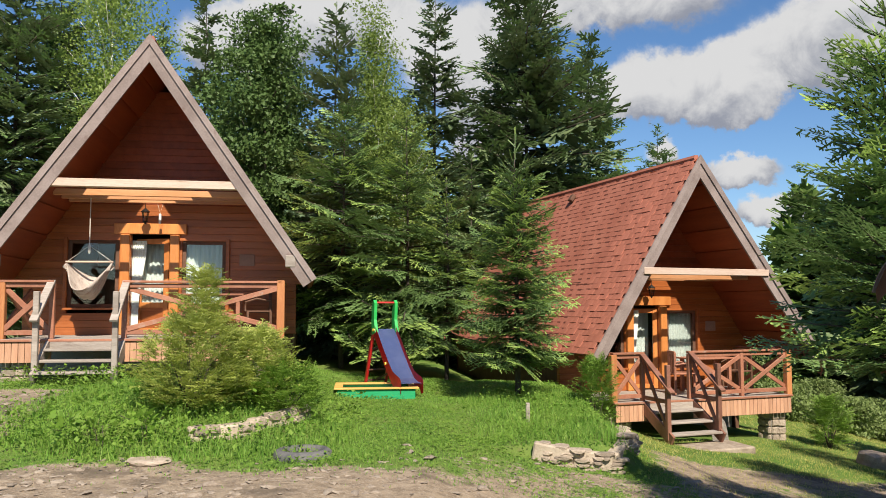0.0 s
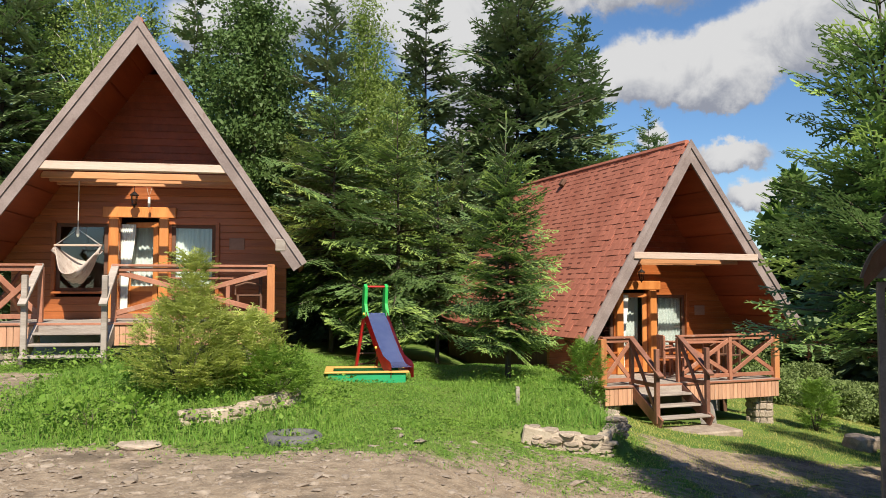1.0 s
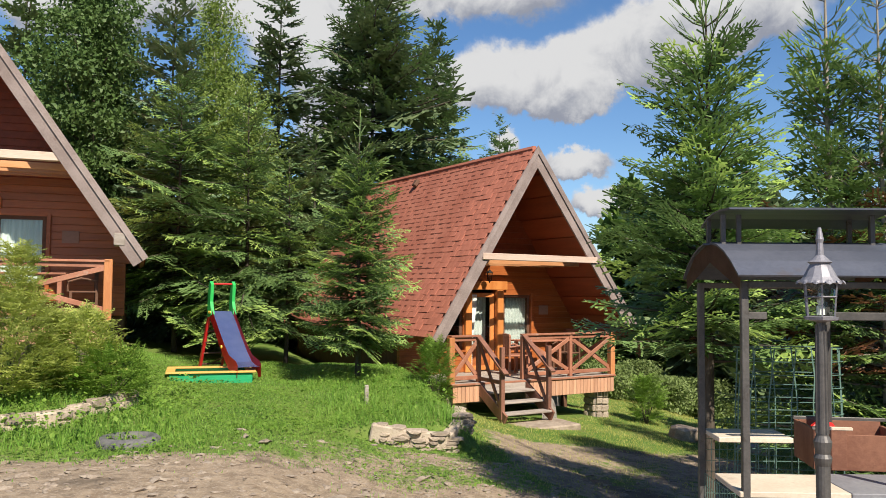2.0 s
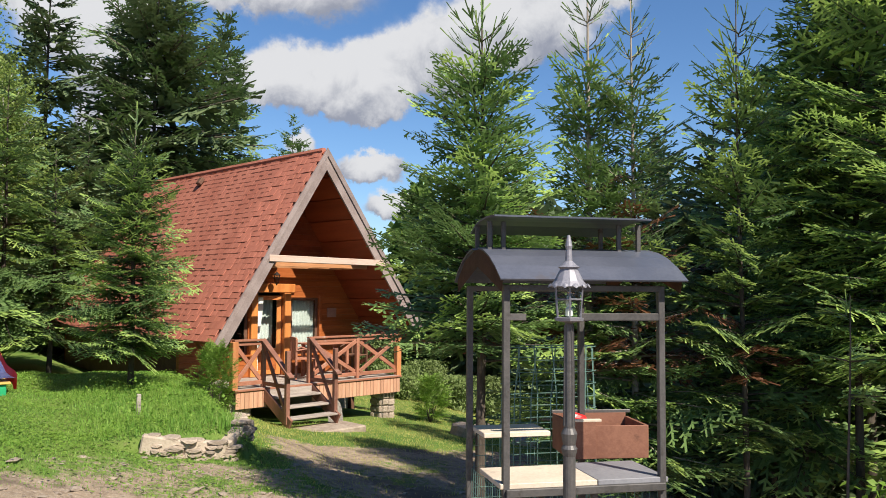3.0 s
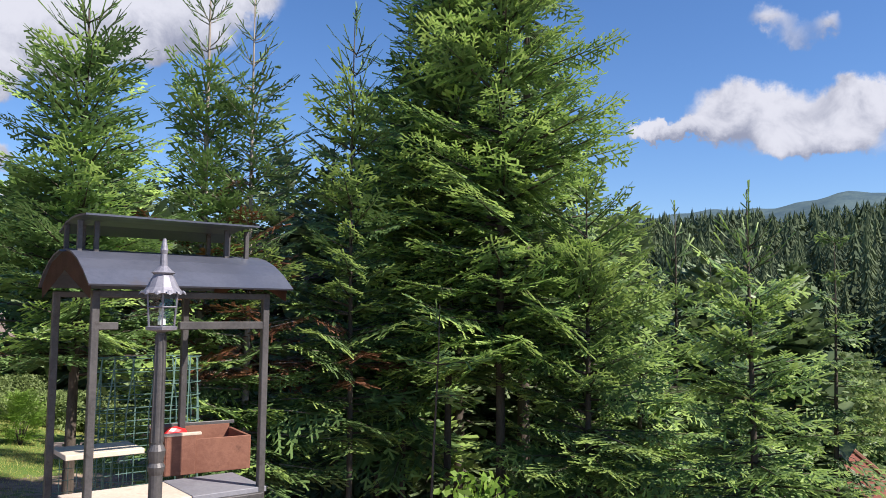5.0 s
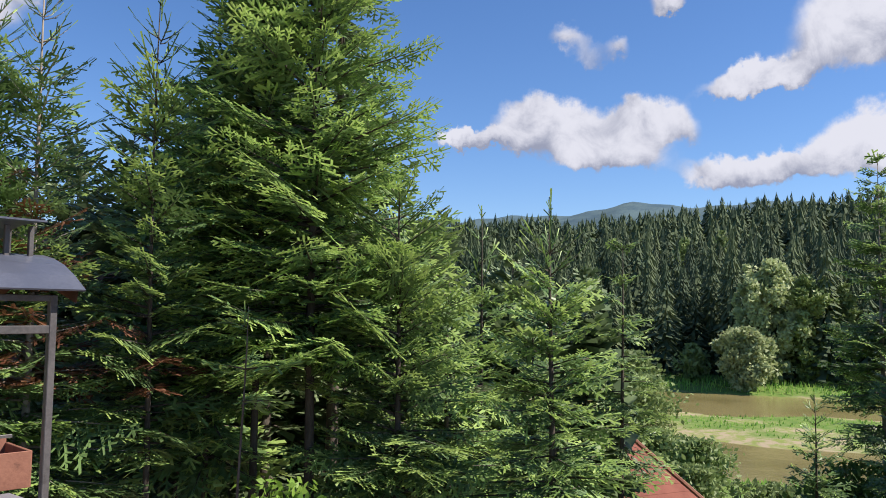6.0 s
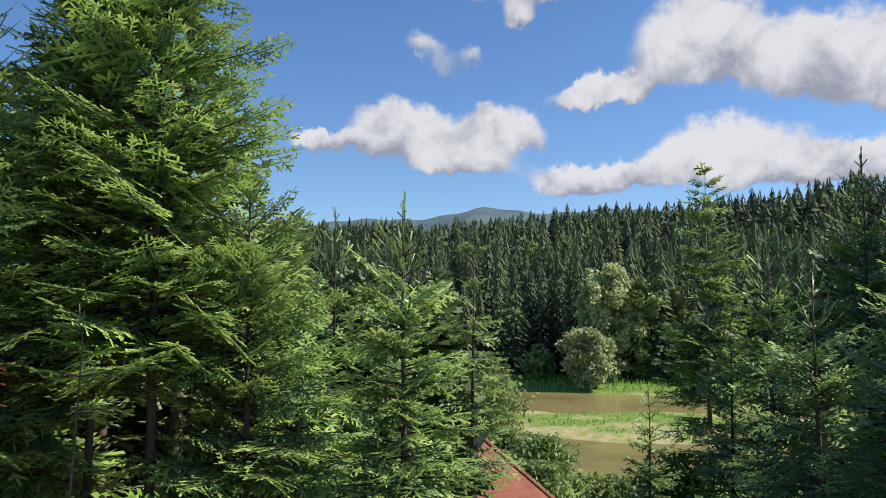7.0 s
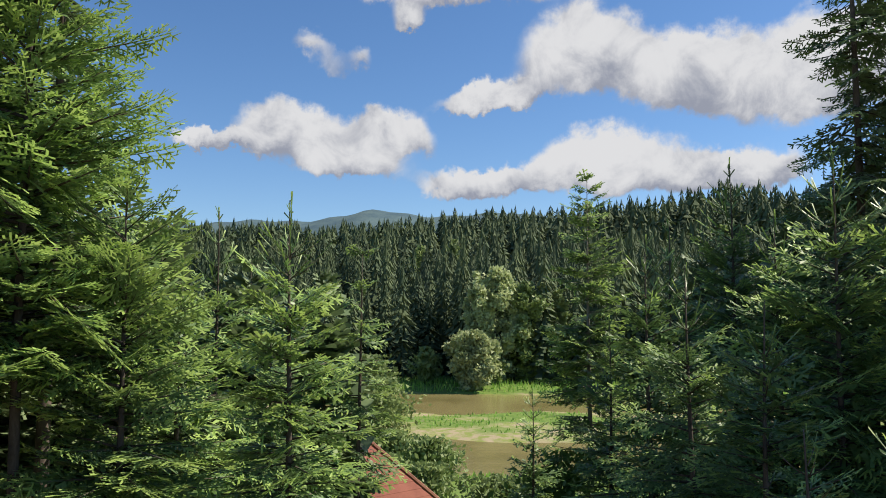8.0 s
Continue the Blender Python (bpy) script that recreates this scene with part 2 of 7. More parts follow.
M = dict(
    log=material("orange_log_wood", (0.28, 0.078, 0.019), (0.41, 0.128, 0.036), 0.42, 2.0, 22, (0.35, 3, 6), 0.12, wear=(0.21, 0.052, 0.015), spec=0.5),
    frame_wood=material("bright_orange_frame_wood", (0.52, 0.18, 0.045), (0.64, 0.26, 0.075), 0.42, 2.0, 22, (4, 4, 0.4), 0.12, spec=0.5),
    joist_wood=material("pale_orange_joist_wood", (0.50, 0.23, 0.10), (0.62, 0.32, 0.16), 0.5, 2.0, 22, (0.4, 4, 4), 0.12),
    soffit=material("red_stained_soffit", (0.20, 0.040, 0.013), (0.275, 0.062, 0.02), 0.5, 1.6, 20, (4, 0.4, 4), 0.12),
    barge=material("greyed_barge_board", (0.20, 0.155, 0.142), (0.285, 0.23, 0.215), 0.75, 2.0, 28, (1.2, 4, 1.2), 0.2, wear=(0.165, 0.11, 0.095)),
    rail=material("red_brown_stained_rail", (0.29, 0.115, 0.068), (0.39, 0.175, 0.110), 0.6, 2.2, 26, (1, 3, 1), 0.2, wear=(0.40, 0.28, 0.225)),
    stair_wood=material("dark_red_brown_stair_wood", (0.17, 0.075, 0.05), (0.25, 0.115, 0.08), 0.65, 2.2, 26, (1, 3, 1), 0.2, wear=(0.30, 0.20, 0.16)),
    newel=material("orange_post_wood", (0.42, 0.16, 0.06), (0.54, 0.24, 0.10), 0.55, 2.2, 26, (4, 4, 0.5), 0.15),
    fascia=material("faded_fascia_board", (0.46, 0.24, 0.15), (0.58, 0.33, 0.21), 0.7, 2.2, 24, (4, 4, 0.5), 0.2, wear=(0.44, 0.32, 0.26)),
    grey_wood=material("weathered_grey_wood", (0.26, 0.22, 0.19), (0.40, 0.35, 0.31), 0.85, 2.4, 30, (0.5, 4, 4), 0.3, wear=(0.18, 0.14, 0.12)),
    pale_beam=material("pale_raw_beam", (0.48, 0.345, 0.27), (0.60, 0.47, 0.39), 0.7, 1.8, 24, (0.5, 5, 5), 0.2, wear=(0.34, 0.20, 0.13)),
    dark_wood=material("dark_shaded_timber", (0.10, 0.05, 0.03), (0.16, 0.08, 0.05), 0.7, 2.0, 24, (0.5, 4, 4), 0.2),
    shingle=material("red_brown_shingle", (0.34, 0.118, 0.078), (0.43, 0.165, 0.112), 0.92, 1.2, 90, (1, 1, 1), 0.3, wear=(0.31, 0.105, 0.07), rand=0.2, spec=0.2),
    old_shingle=material("weathered_brown_shingle", (0.20, 0.075, 0.055), (0.27, 0.105, 0.075), 0.92, 1.2, 60, bump=0.3, spec=0.2),
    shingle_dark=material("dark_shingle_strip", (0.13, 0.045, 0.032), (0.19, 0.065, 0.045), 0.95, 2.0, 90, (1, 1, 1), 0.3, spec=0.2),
    glass=glass_material("window_glass"),
    curtain=material("white_curtain", (0.62, 0.66, 0.62), (0.78, 0.80, 0.76), 0.9, 4.0, 50, (8, 8, 0.5), 0.1),
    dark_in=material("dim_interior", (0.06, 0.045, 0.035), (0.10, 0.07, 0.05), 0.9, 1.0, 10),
    cotton=material("striped_cotton", (0.40, 0.335, 0.295), (0.55, 0.48, 0.43), 0.95, 2.0, 24, (0.3, 9, 3), 0.15, wear=(0.30, 0.21, 0.18), wear_at=(0.52, 0.66)),
    rope=material("cotton_rope", (0.60, 0.55, 0.48), (0.72, 0.66, 0.58), 0.9, 8, 60),
    black_metal=material("black_wrought_metal", (0.02, 0.02, 0.02), (0.045, 0.04, 0.04), 0.5, 6, 50, bump=0.1, metal=0.6),
    grey_metal=material("grey_painted_steel", (0.075, 0.072, 0.072), (0.125, 0.118, 0.115), 0.5, 4, 50, bump=0.1, metal=0.3, wear=(0.055, 0.045, 0.04)),
    roof_sheet=material("grey_roof_sheet", (0.10, 0.112, 0.15), (0.145, 0.157, 0.20), 0.40, 2.0, 40, bump=0.05, metal=0.35, wear=(0.13, 0.12, 0.13)),
    rust=material("rusty_brown_plate", (0.20, 0.085, 0.055), (0.30, 0.14, 0.09), 0.7, 3.0, 40, bump=0.2, metal=0.2, wear=(0.13, 0.06, 0.04)),
    board_top=material("pale_worktop_board", (0.55, 0.46, 0.36), (0.68, 0.58, 0.47), 0.8, 2.5, 40, bump=0.15, wear=(0.40, 0.33, 0.26)),
    slate=material("grey_tabletop", (0.16, 0.16, 0.18), (0.23, 0.23, 0.25), 0.6, 3, 40, bump=0.1),
    wire=material("green_mesh_wire", (0.12, 0.22, 0.19), (0.18, 0.29, 0.25), 0.5, 6, 50, bump=0.0, metal=0.4),
    red_plastic=material("red_plastic", (0.58, 0.018, 0.02), (0.68, 0.035, 0.035), 0.35, 1, 8, bump=0.0, spec=0.5),
    green_plastic=material("green_plastic", (0.03, 0.40, 0.085), (0.045, 0.48, 0.115), 0.35, 1, 8, bump=0.0, spec=0.5),
    yellow_plastic=material("yellow_plastic", (0.75, 0.52, 0.03), (0.82, 0.60, 0.06), 0.4, 3, 30, bump=0.03),
    slide_steel=material("blue_slide_sheet", (0.15, 0.20, 0.42), (0.20, 0.25, 0.47), 0.22, 0.8, 5, bump=0.0, metal=0.4),
    yellow_wood=material("yellow_painted_board", (0.62, 0.36, 0.08), (0.74, 0.47, 0.14), 0.6, 3, 30, (0.5, 4, 4), 0.15),
    green_paint=material("green_painted_board", (0.012, 0.26, 0.10), (0.025, 0.33, 0.14), 0.5, 3, 30, (0.5, 4, 4), 0.12),
    sand=material("play_sand", (0.48, 0.40, 0.28), (0.58, 0.49, 0.36), 0.95, 3, 80, bump=0.3),
    stone=material("pale_field_stone", (0.27, 0.215, 0.165), (0.42, 0.345, 0.275), 0.9, 5, 40, bump=0.5, wear=(0.20, 0.15, 0.11), rand=0.5),
    rubble=material("pale_drive_rubble", (0.23, 0.18, 0.138), (0.38, 0.315, 0.25), 0.9, 9, 60, bump=0.4, wear=(0.16, 0.13, 0.10)),
    mortar=material("pale_lime_mortar", (0.36, 0.29, 0.22), (0.50, 0.42, 0.33), 0.95, 4, 50, bump=0.5, wear=(0.26, 0.21, 0.16)),
    concrete=material("rough_concrete", (0.34, 0.31, 0.28), (0.46, 0.42, 0.38), 0.9, 3, 40, bump=0.3, wear=(0.26, 0.22, 0.19)),
    rubber=material("old_tyre_rubber", (0.075, 0.075, 0.08), (0.14, 0.135, 0.13), 0.8, 6, 50, bump=0.2),
    bark=material("grey_brown_bark", (0.052, 0.040, 0.031), (0.105, 0.086, 0.068), 0.95, 5, 30, (1.5, 1.5, 0.5), 0.6, wear=(0.16, 0.145, 0.125)),
    pale_bark=material("pale_fir_bark", (0.20, 0.17, 0.14), (0.34, 0.30, 0.25), 0.95, 5, 30, (1.5, 1.5, 0.5), 0.5, wear=(0.10, 0.08, 0.06)),
    birch_bark=material("white_birch_bark", (0.50, 0.48, 0.44), (0.66, 0.64, 0.60), 0.8, 4, 30, (1, 1, 3), 0.2, wear=(0.08, 0.07, 0.06)),
    white_sign=material("faded_notice", (0.30, 0.18, 0.13), (0.38, 0.24, 0.18), 0.7, 3, 30, bump=0.0),
    fir=leaf_material("fir_needles", (0.090, 0.164, 0.053), (0.162, 0.262, 0.080), (0.216, 0.308, 0.122), 0.25, 1.6, 0.45, 0.5),
    fir_new=leaf_material("fresh_fir_needles", (0.28, 0.43, 0.11), (0.375, 0.52, 0.13), (0.44, 0.55, 0.19), 0.36, 1.6, 0.45, 0.5),
    spruce=leaf_material("spruce_needles", (0.115, 0.168, 0.080), (0.19, 0.255, 0.115), (0.24, 0.30, 0.15), 0.16, 1.4, 0.5, 0.4),
    blue_spruce=leaf_material("grey_green_spruce_needles", (0.13, 0.21, 0.12), (0.175, 0.26, 0.15), (0.22, 0.31, 0.185), 0.25),
    dead=leaf_material("dry_brown_needles", (0.14, 0.055, 0.028), (0.20, 0.09, 0.045), (0.26, 0.13, 0.07), 0.2),
    birch=leaf_material("birch_leaves", (0.19, 0.28, 0.055), (0.25, 0.345, 0.08), (0.31, 0.40, 0.11), 0.48),
    broad=leaf_material("broad_leaves", (0.075, 0.145, 0.036), (0.11, 0.19, 0.05), (0.15, 0.24, 0.07), 0.28),
    willow=leaf_material("willow_leaves", (0.31, 0.37, 0.17), (0.40, 0.455, 0.215), (0.46, 0.50, 0.27), 0.34, 0.4, 0.55, 0.35),
    juniper=leaf_material("juniper_sprays", (0.38, 0.46, 0.10), (0.53, 0.60, 0.14), (0.64, 0.68, 0.24), 0.5, 2.2),
    grass=leaf_material("grass_blades", (0.15, 0.33, 0.045), (0.225, 0.41, 0.065), (0.35, 0.46, 0.12), 0.42, 0.7),
    dry_grass=leaf_material("dry_grass_blades", (0.34, 0.38, 0.08), (0.46, 0.45, 0.13), (0.56, 0.50, 0.20), 0.42, 0.7),
    weed=leaf_material("weed_leaves", (0.16, 0.30, 0.036), (0.22, 0.37, 0.05), (0.29, 0.42, 0.085), 0.42, 0.9),
    forest=leaf_material("far_conifers", (0.042, 0.068, 0.034), (0.085, 0.115, 0.050), (0.10, 0.13, 0.056), 0.12, 0.09, 0.85, 0.12),
    far_broad=leaf_material("far_broad_crowns", (0.16, 0.225, 0.07), (0.215, 0.28, 0.095), (0.27, 0.33, 0.13), 0.35, 0.05, 0.55, 0.5),
)


# ---- building blocks ----
def part(name, bm, mat, parent=None, label="", smooth=False):
    """Links a bmesh as one mesh object under a thing or part."""
    me = bpy.data.meshes.new(name)
    bm.to_mesh(me)
    bm.free()
    if smooth:
        me.polygons.foreach_set("use_smooth", [True] * len(me.polygons))
    for m in (mat if isinstance(mat, (list, tuple)) else [mat]):
        me.materials.append(m)
    ob = new(name, me)
    ob.parent = parent
    if label:
        tagged(ob, label)
    return ob


def thing(name, m, label, category, group="", kind=""):
    """An Empty at a thing's base that carries its parts."""
    ob = new(name)
    ob.matrix_world = m if isinstance(m, Matrix) else Matrix.Translation(m)
    return tagged(ob, label, category, group, kind)


def add_box(bm, size, m=None, bevel=0.0):
    m = m or Matrix()
    r = bmesh.ops.create_cube(bm, size=1, matrix=m @ Matrix.Diagonal((*size, 1)))
    if bevel:
        edges = list({e for v in r["verts"] for e in v.link_edges})
        bmesh.ops.bevel(bm, geom=edges, offset=bevel, segments=1, affect="EDGES")
    return bm


def boxm(size, m=None, bevel=0.0):
    return add_box(bmesh.new(), size, m, bevel)


def span(p0, p1, w, h, bm=None, bevel=0.006, up=(0, 0, 1)):
    """A beam of section w x h from p0 to p1."""
    p0, p1 = Vector(p0), Vector(p1)
    d = (p1 - p0)
    x = d.normalized()
    u = Vector(up)
    if abs(x.dot(u)) > 0.98:
        u = Vector((0, 1, 0))
    y = u.cross(x).normalized()
    z = x.cross(y)
    m = Matrix((x, y, z)).transposed().to_4x4()
    m.translation = (p0 + p1) / 2
    return add_box(bm or bmesh.new(), (d.length, w, h), m, bevel)


def lathe(profile, n=16, bm=None, m=None):
    """A turned shape round z from (radius, height) pairs."""
    bm = bm or bmesh.new()
    m = m or Matrix()
    rings = [[bm.verts.new(m @ Vector((r * math.cos(2 * math.pi * i / n), r * math.sin(2 * math.pi * i / n), z))) for i in range(n)] for r, z in profile]
    for a, b in zip(rings, rings[1:]):
        for i in range(n):
            bm.faces.new((a[i], a[(i + 1) % n], b[(i + 1) % n], b[i]))
    bm.faces.new(list(reversed(rings[0])))
    bm.faces.new(rings[-1])
    return bm


def tube(points, radius, n=6, bm=None):
    """A round rod through points; radius may be a list."""
    bm = bm or bmesh.new()
    pts = [Vector(p) for p in points]
    rad = radius if isinstance(radius, (list, tuple)) else [radius] * len(pts)
    rings = []
    for i, p in enumerate(pts):
        d = (pts[min(i + 1, len(pts) - 1)] - pts[max(i - 1, 0)]).normalized()
        u = Vector((0, 0, 1)) if abs(d.z) < 0.9 else Vector((1, 0, 0))
        a = d.cross(u).normalized()
        b = d.cross(a)
        rings.append([bm.verts.new(p + rad[i] * (math.cos(t) * a + math.sin(t) * b)) for t in (2 * math.pi * k / n for k in range(n))])
    for a, b in zip(rings, rings[1:]):
        for i in range(n):
            bm.faces.new((a[i], a[(i + 1) % n], b[(i + 1) % n], b[i]))
    bm.faces.new(list(reversed(rings[0])))
    bm.faces.new(rings[-1])
    return bm


def soup(name, tris, mats, parent=None, idx=None):
    """One mesh object from an array of triangles (n, 3, 3)."""
    tris = np.asarray(tris, dtype=np.float32)
    n = len(tris)
    me = bpy.data.meshes.new(name)
    me.vertices.add(3 * n)
    me.vertices.foreach_set("co", tris.ravel())
    me.loops.add(3 * n)
    me.loops.foreach_set("vertex_index", np.arange(3 * n, dtype=np.int32))
    me.polygons.add(n)
    me.polygons.foreach_set("loop_start", np.arange(0, 3 * n, 3, dtype=np.int32))
    for m in (mats if isinstance(mats, (list, tuple)) else [mats]):
        me.materials.append(m)
    if idx is not None:
        me.polygons.foreach_set("material_index", np.asarray(idx, dtype=np.int32))
    me.update(calc_edges=True)
    ob = new(name, me)
    ob.parent = parent
    return ob


# ---- ground ----
def sstep(v, a, b):
    t = np.clip((v - a) / (b - a), 0, 1)
    return t * t * (3 - 2 * t)


def wave(x, y, s, k=0.0):
    """Cheap smooth unevenness between about -1 and 1."""
    return (np.sin(x * s + 1.3 + k) * np.cos(y * s * 0.83 - 0.7 * k) + 0.6 * np.sin(x * s * 2.1 - y * s * 1.7 + 2.2 + k) + 0.35 * np.cos(x * s * 4.3 + y * s * 3.9 - k)) / 1.95


def ground_z(x, y):
    x, y = np.asarray(x, float), np.asarray(y, float)
    slope = np.interp(x, [-0.2, 1.2, 2.0, 3.0, 4.2, 7.5, 10, 14, 30, 58, 64, 76, 82, 100, 106, 126, 131, 142], [0, -0.38, -0.48, -0.62, -0.95, -1.28, -1.6, -2.6, -6.4, -9.6, -10.5, -10.5, -10.08, -10.05, -10.4, -10.5, -9.7, -9.2])
    z = slope + 0.42 * sstep(-x, 1.0, 5.0) * sstep(y, 7.5, 11.5)
    # planted bank beside the lower cabin, held by a low dry stone wall
    bank = sstep(y, 10.42, 10.62) * (1 - sstep(x, 2.35, 2.75)) * (1 - sstep(y, 17, 21))
    z = z + bank * np.clip(-slope - 0.18 + 0.18 * sstep(y, 10.6, 14.5), 0, 0.7) * sstep(x, -0.2, 1.0)
    # planted round bed before the upper cabin
    z = z + 0.28 * np.exp(-(((x + 3.2) / 1.6) ** 2 + ((y - 10.3) / 1.2) ** 2) ** 2)
    z = z + 55 * sstep(x, 140, 470) * np.clip(1 - 0.0007 * y, 0.5, 1.6) + 6 * wave(x, y, 0.012) * sstep(x, 150, 300) + 9 * np.exp(-((x - 420) / 70) ** 2 - ((y + 105) / 34) ** 2)
    z = z + np.clip((y - 30) * 0.05, 0, 6) * (1 - sstep(x, 20, 60))
    rough = 0.035 * wave(x, y, 0.9) + 0.02 * wave(x, y, 2.7, 1.0)
    z = z + rough + 0.28 * wave(x, y, 0.13, 2.0) * sstep(x, 55, 70) * (1 - sstep(x, 132, 150))
    return z


def bare_mask(x, y):
    """1 where the ground is stony drive or trodden earth, 0 where it is grass."""
    n = 0.55 * wave(x, y, 1.1, 0.4) + 0.35 * wave(x, y, 3.1, 1.7)
    drive = 1 - sstep(y + 0.6 * n, 7.6 + 0.1 * np.clip(x, 0, 6), 8.7 + 0.1 * np.clip(x, 0, 6))
    path = 1 - sstep(np.abs(x + 5.75 + 0.25 * (y - 9) * 0.2 + 0.25 * n), 0.5, 1.0)
    path = path * (1 - sstep(y, 11.6, 12.3))
    right = sstep(x, 2.4, 3.6) * (0.64 + 0.50 * n) * (1 - sstep(y, 12.8, 13.8)) * (y > 5)
    left = (1 - sstep(y + 0.5 * n, 10.0, 10.9)) * sstep(-x, 5.2, 6.2)
    worn = (0.50 + 0.62 * n) * sstep(x, -1.5, 1.0) * (1 - sstep(y, 9.9, 10.5)) * (y > 5)
    m = np.maximum(np.maximum(drive, path), np.maximum(np.maximum(right, worn), left))
    return np.clip(m, 0, 1) * (1 - sstep(x, 12, 18))


def axis(parts):
    return np.unique(np.concatenate([np.arange(a, b, s) for a, b, s in parts]))


def make_ground():
    gx = axis([(-1500, -200, 130), (-200, -30, 17), (-30, -9, 1.5), (-9, 10, 0.18), (10, 40, 0.9), (40, 150, 1.6), (150, 600, 14), (600, 3201, 200)])
    gy = axis([(-2000, -300, 170), (-300, -60, 24), (-60, 2, 2.5), (2, 5, 0.5), (5, 17, 0.18), (17, 40, 0.8), (40, 300, 14), (300, 2401, 150)])
    X, Y = np.meshgrid(gx, gy)
    Z = ground_z(X, Y)
    nx, ny = len(gx), len(gy)
    me = bpy.data.meshes.new("ground")
    me.vertices.add(nx * ny)
    me.vertices.foreach_set("co", np.stack([X, Y, Z], -1).astype(np.float32).ravel())
    i = (np.arange(ny - 1)[:, None] * nx + np.arange(nx - 1)[None, :]).ravel()
    q = np.stack([i, i + 1, i + nx + 1, i + nx], -1).astype(np.int32)
    me.loops.add(q.size)
    me.loops.foreach_set("vertex_index", q.ravel())
    me.polygons.add(len(q))
    me.polygons.foreach_set("loop_start", np.arange(0, q.size, 4, dtype=np.int32))
    me.polygons.foreach_set("use_smooth", np.ones(len(q), dtype=bool))
    me.update(calc_edges=True)
    a = me.attributes.new("bare", "FLOAT", "POINT")
    a.data.foreach_set("value", bare_mask(X, Y).astype(np.float32).ravel())
    b = me.attributes.new("shore", "FLOAT", "POINT")
    shore = sstep(X, 56, 63) * (1 - sstep(X, 126, 131)) * (0.5 + 0.6 * wave(X, Y, 0.16, 0.5))
    b.data.foreach_set("value", np.clip(shore, 0, 1).astype(np.float32).ravel())
    m = bpy.data.materials.new("grass_and_stony_earth")
    m.use_nodes = True
    N = Nodes(m.node_tree)
    tex = N.add("ShaderNodeTexCoord")
    v = tex.outputs["Object"]
    at, at2 = N.add("ShaderNodeAttribute", attribute_name="bare"), N.add("ShaderNodeAttribute", attribute_name="shore")
    n1, n2, n3 = N.noise(v, 0.8, 5, 0.6), N.noise(v, 7.0, 5, 0.65), N.noise(v, 45.0, 4, 0.7)
    turf = N.mix(N.ramp(n1, 0.38, 0.62), (0.095, 0.18, 0.03), (0.155, 0.225, 0.048))
    turf = N.mix(N.math("MULTIPLY", N.ramp(n2, 0.5, 0.72), 0.6), turf, (0.17, 0.14, 0.07))
    earth = N.mix(N.ramp(n2, 0.35, 0.65), (0.24, 0.180, 0.125), (0.38, 0.295, 0.21))
    earth = N.mix(N.math("MULTIPLY", N.ramp(n3, 0.5, 0.7), 0.7), earth, (0.50, 0.44, 0.37))
    earth = N.mix(N.math("MULTIPLY", N.ramp(n1, 0.52, 0.64), 0.75), earth, (0.115, 0.09, 0.068))
    edge = N.math("ADD", at.outputs["Fac"], N.math("MULTIPLY", N.math("SUBTRACT", n2, 0.5), 0.8))
    col = N.mix(N.ramp(edge, 0.35, 0.6), turf, earth)
    sand = N.mix(N.ramp(n1, 0.4, 0.6), (0.20, 0.24, 0.06), (0.34, 0.28, 0.18))
    col = N.mix(N.ramp(at2.outputs["Fac"], 0.3, 0.6), col, sand)
    b = N.add("ShaderNodeBsdfPrincipled")
    N.link(col, b.inputs["Base Color"])
    b.inputs["Roughness"].default_value, b.inputs["Specular IOR Level"].default_value = 0.95, 0.2
    bp = N.add("ShaderNodeBump")
    bp.inputs["Strength"].default_value, bp.inputs["Distance"].default_value = 0.9, 0.06
    N.link(N.math("ADD", N.math("MULTIPLY", n2, 0.6), N.math("MULTIPLY", n3, 0.4)), bp.inputs["Height"])
    N.link(bp.outputs[0], b.inputs["Normal"])
    out = N.add("ShaderNodeOutputMaterial")
    N.link(b.outputs[0], out.inputs[0])
    me.materials.append(m)
    tagged(new("ground", me), "grassy ground with a stony drive falling to a river", "ground", kind="structure")


make_ground()


# ---- conifers ----
def turn_z(a):
    c, s = math.cos(a), math.sin(a)
    return np.array([[c, -s, 0], [s, c, 0], [0, 0, 1]])


# spacing, length and half width of the finger-like shoots, by level of detail
FINGER = {4: (0.046, 0.065, 0.0080), 3: (0.064, 0.105, 0.0120), 2: (0.090, 0.135, 0.0165), 1: (0.150, 0.200, 0.0330), 0: (0.32, 0.40, 0.075)}


def finger(o, ang, lift, roll, length, k, rng):
    """One needled shoot: a blunt strip, slightly twisted, a little narrower at its end."""
    k *= rng.uniform(0.85, 1.2)
    f = rng.uniform(-0.5, 0.5) * k
    p = np.array([(0, -0.75 * k, 0), (0, 0.75 * k, 0), (0.92 * length, k, f), (0, -0.75 * k, 0), (0.92 * length, k, f), (length, -0.55 * k, -f)])
    c, q = math.cos(roll), math.sin(roll)
    p = p @ np.array([[1, 0, 0], [0, c, -q], [0, q, c]]).T
    c, q = math.cos(lift), math.sin(lift)
    p = p @ np.array([[c, 0, -q], [0, 1, 0], [q, 0, c]]).T
    p = p @ turn_z(ang).T + np.array(o)
    return p.reshape(2, 3, 3)


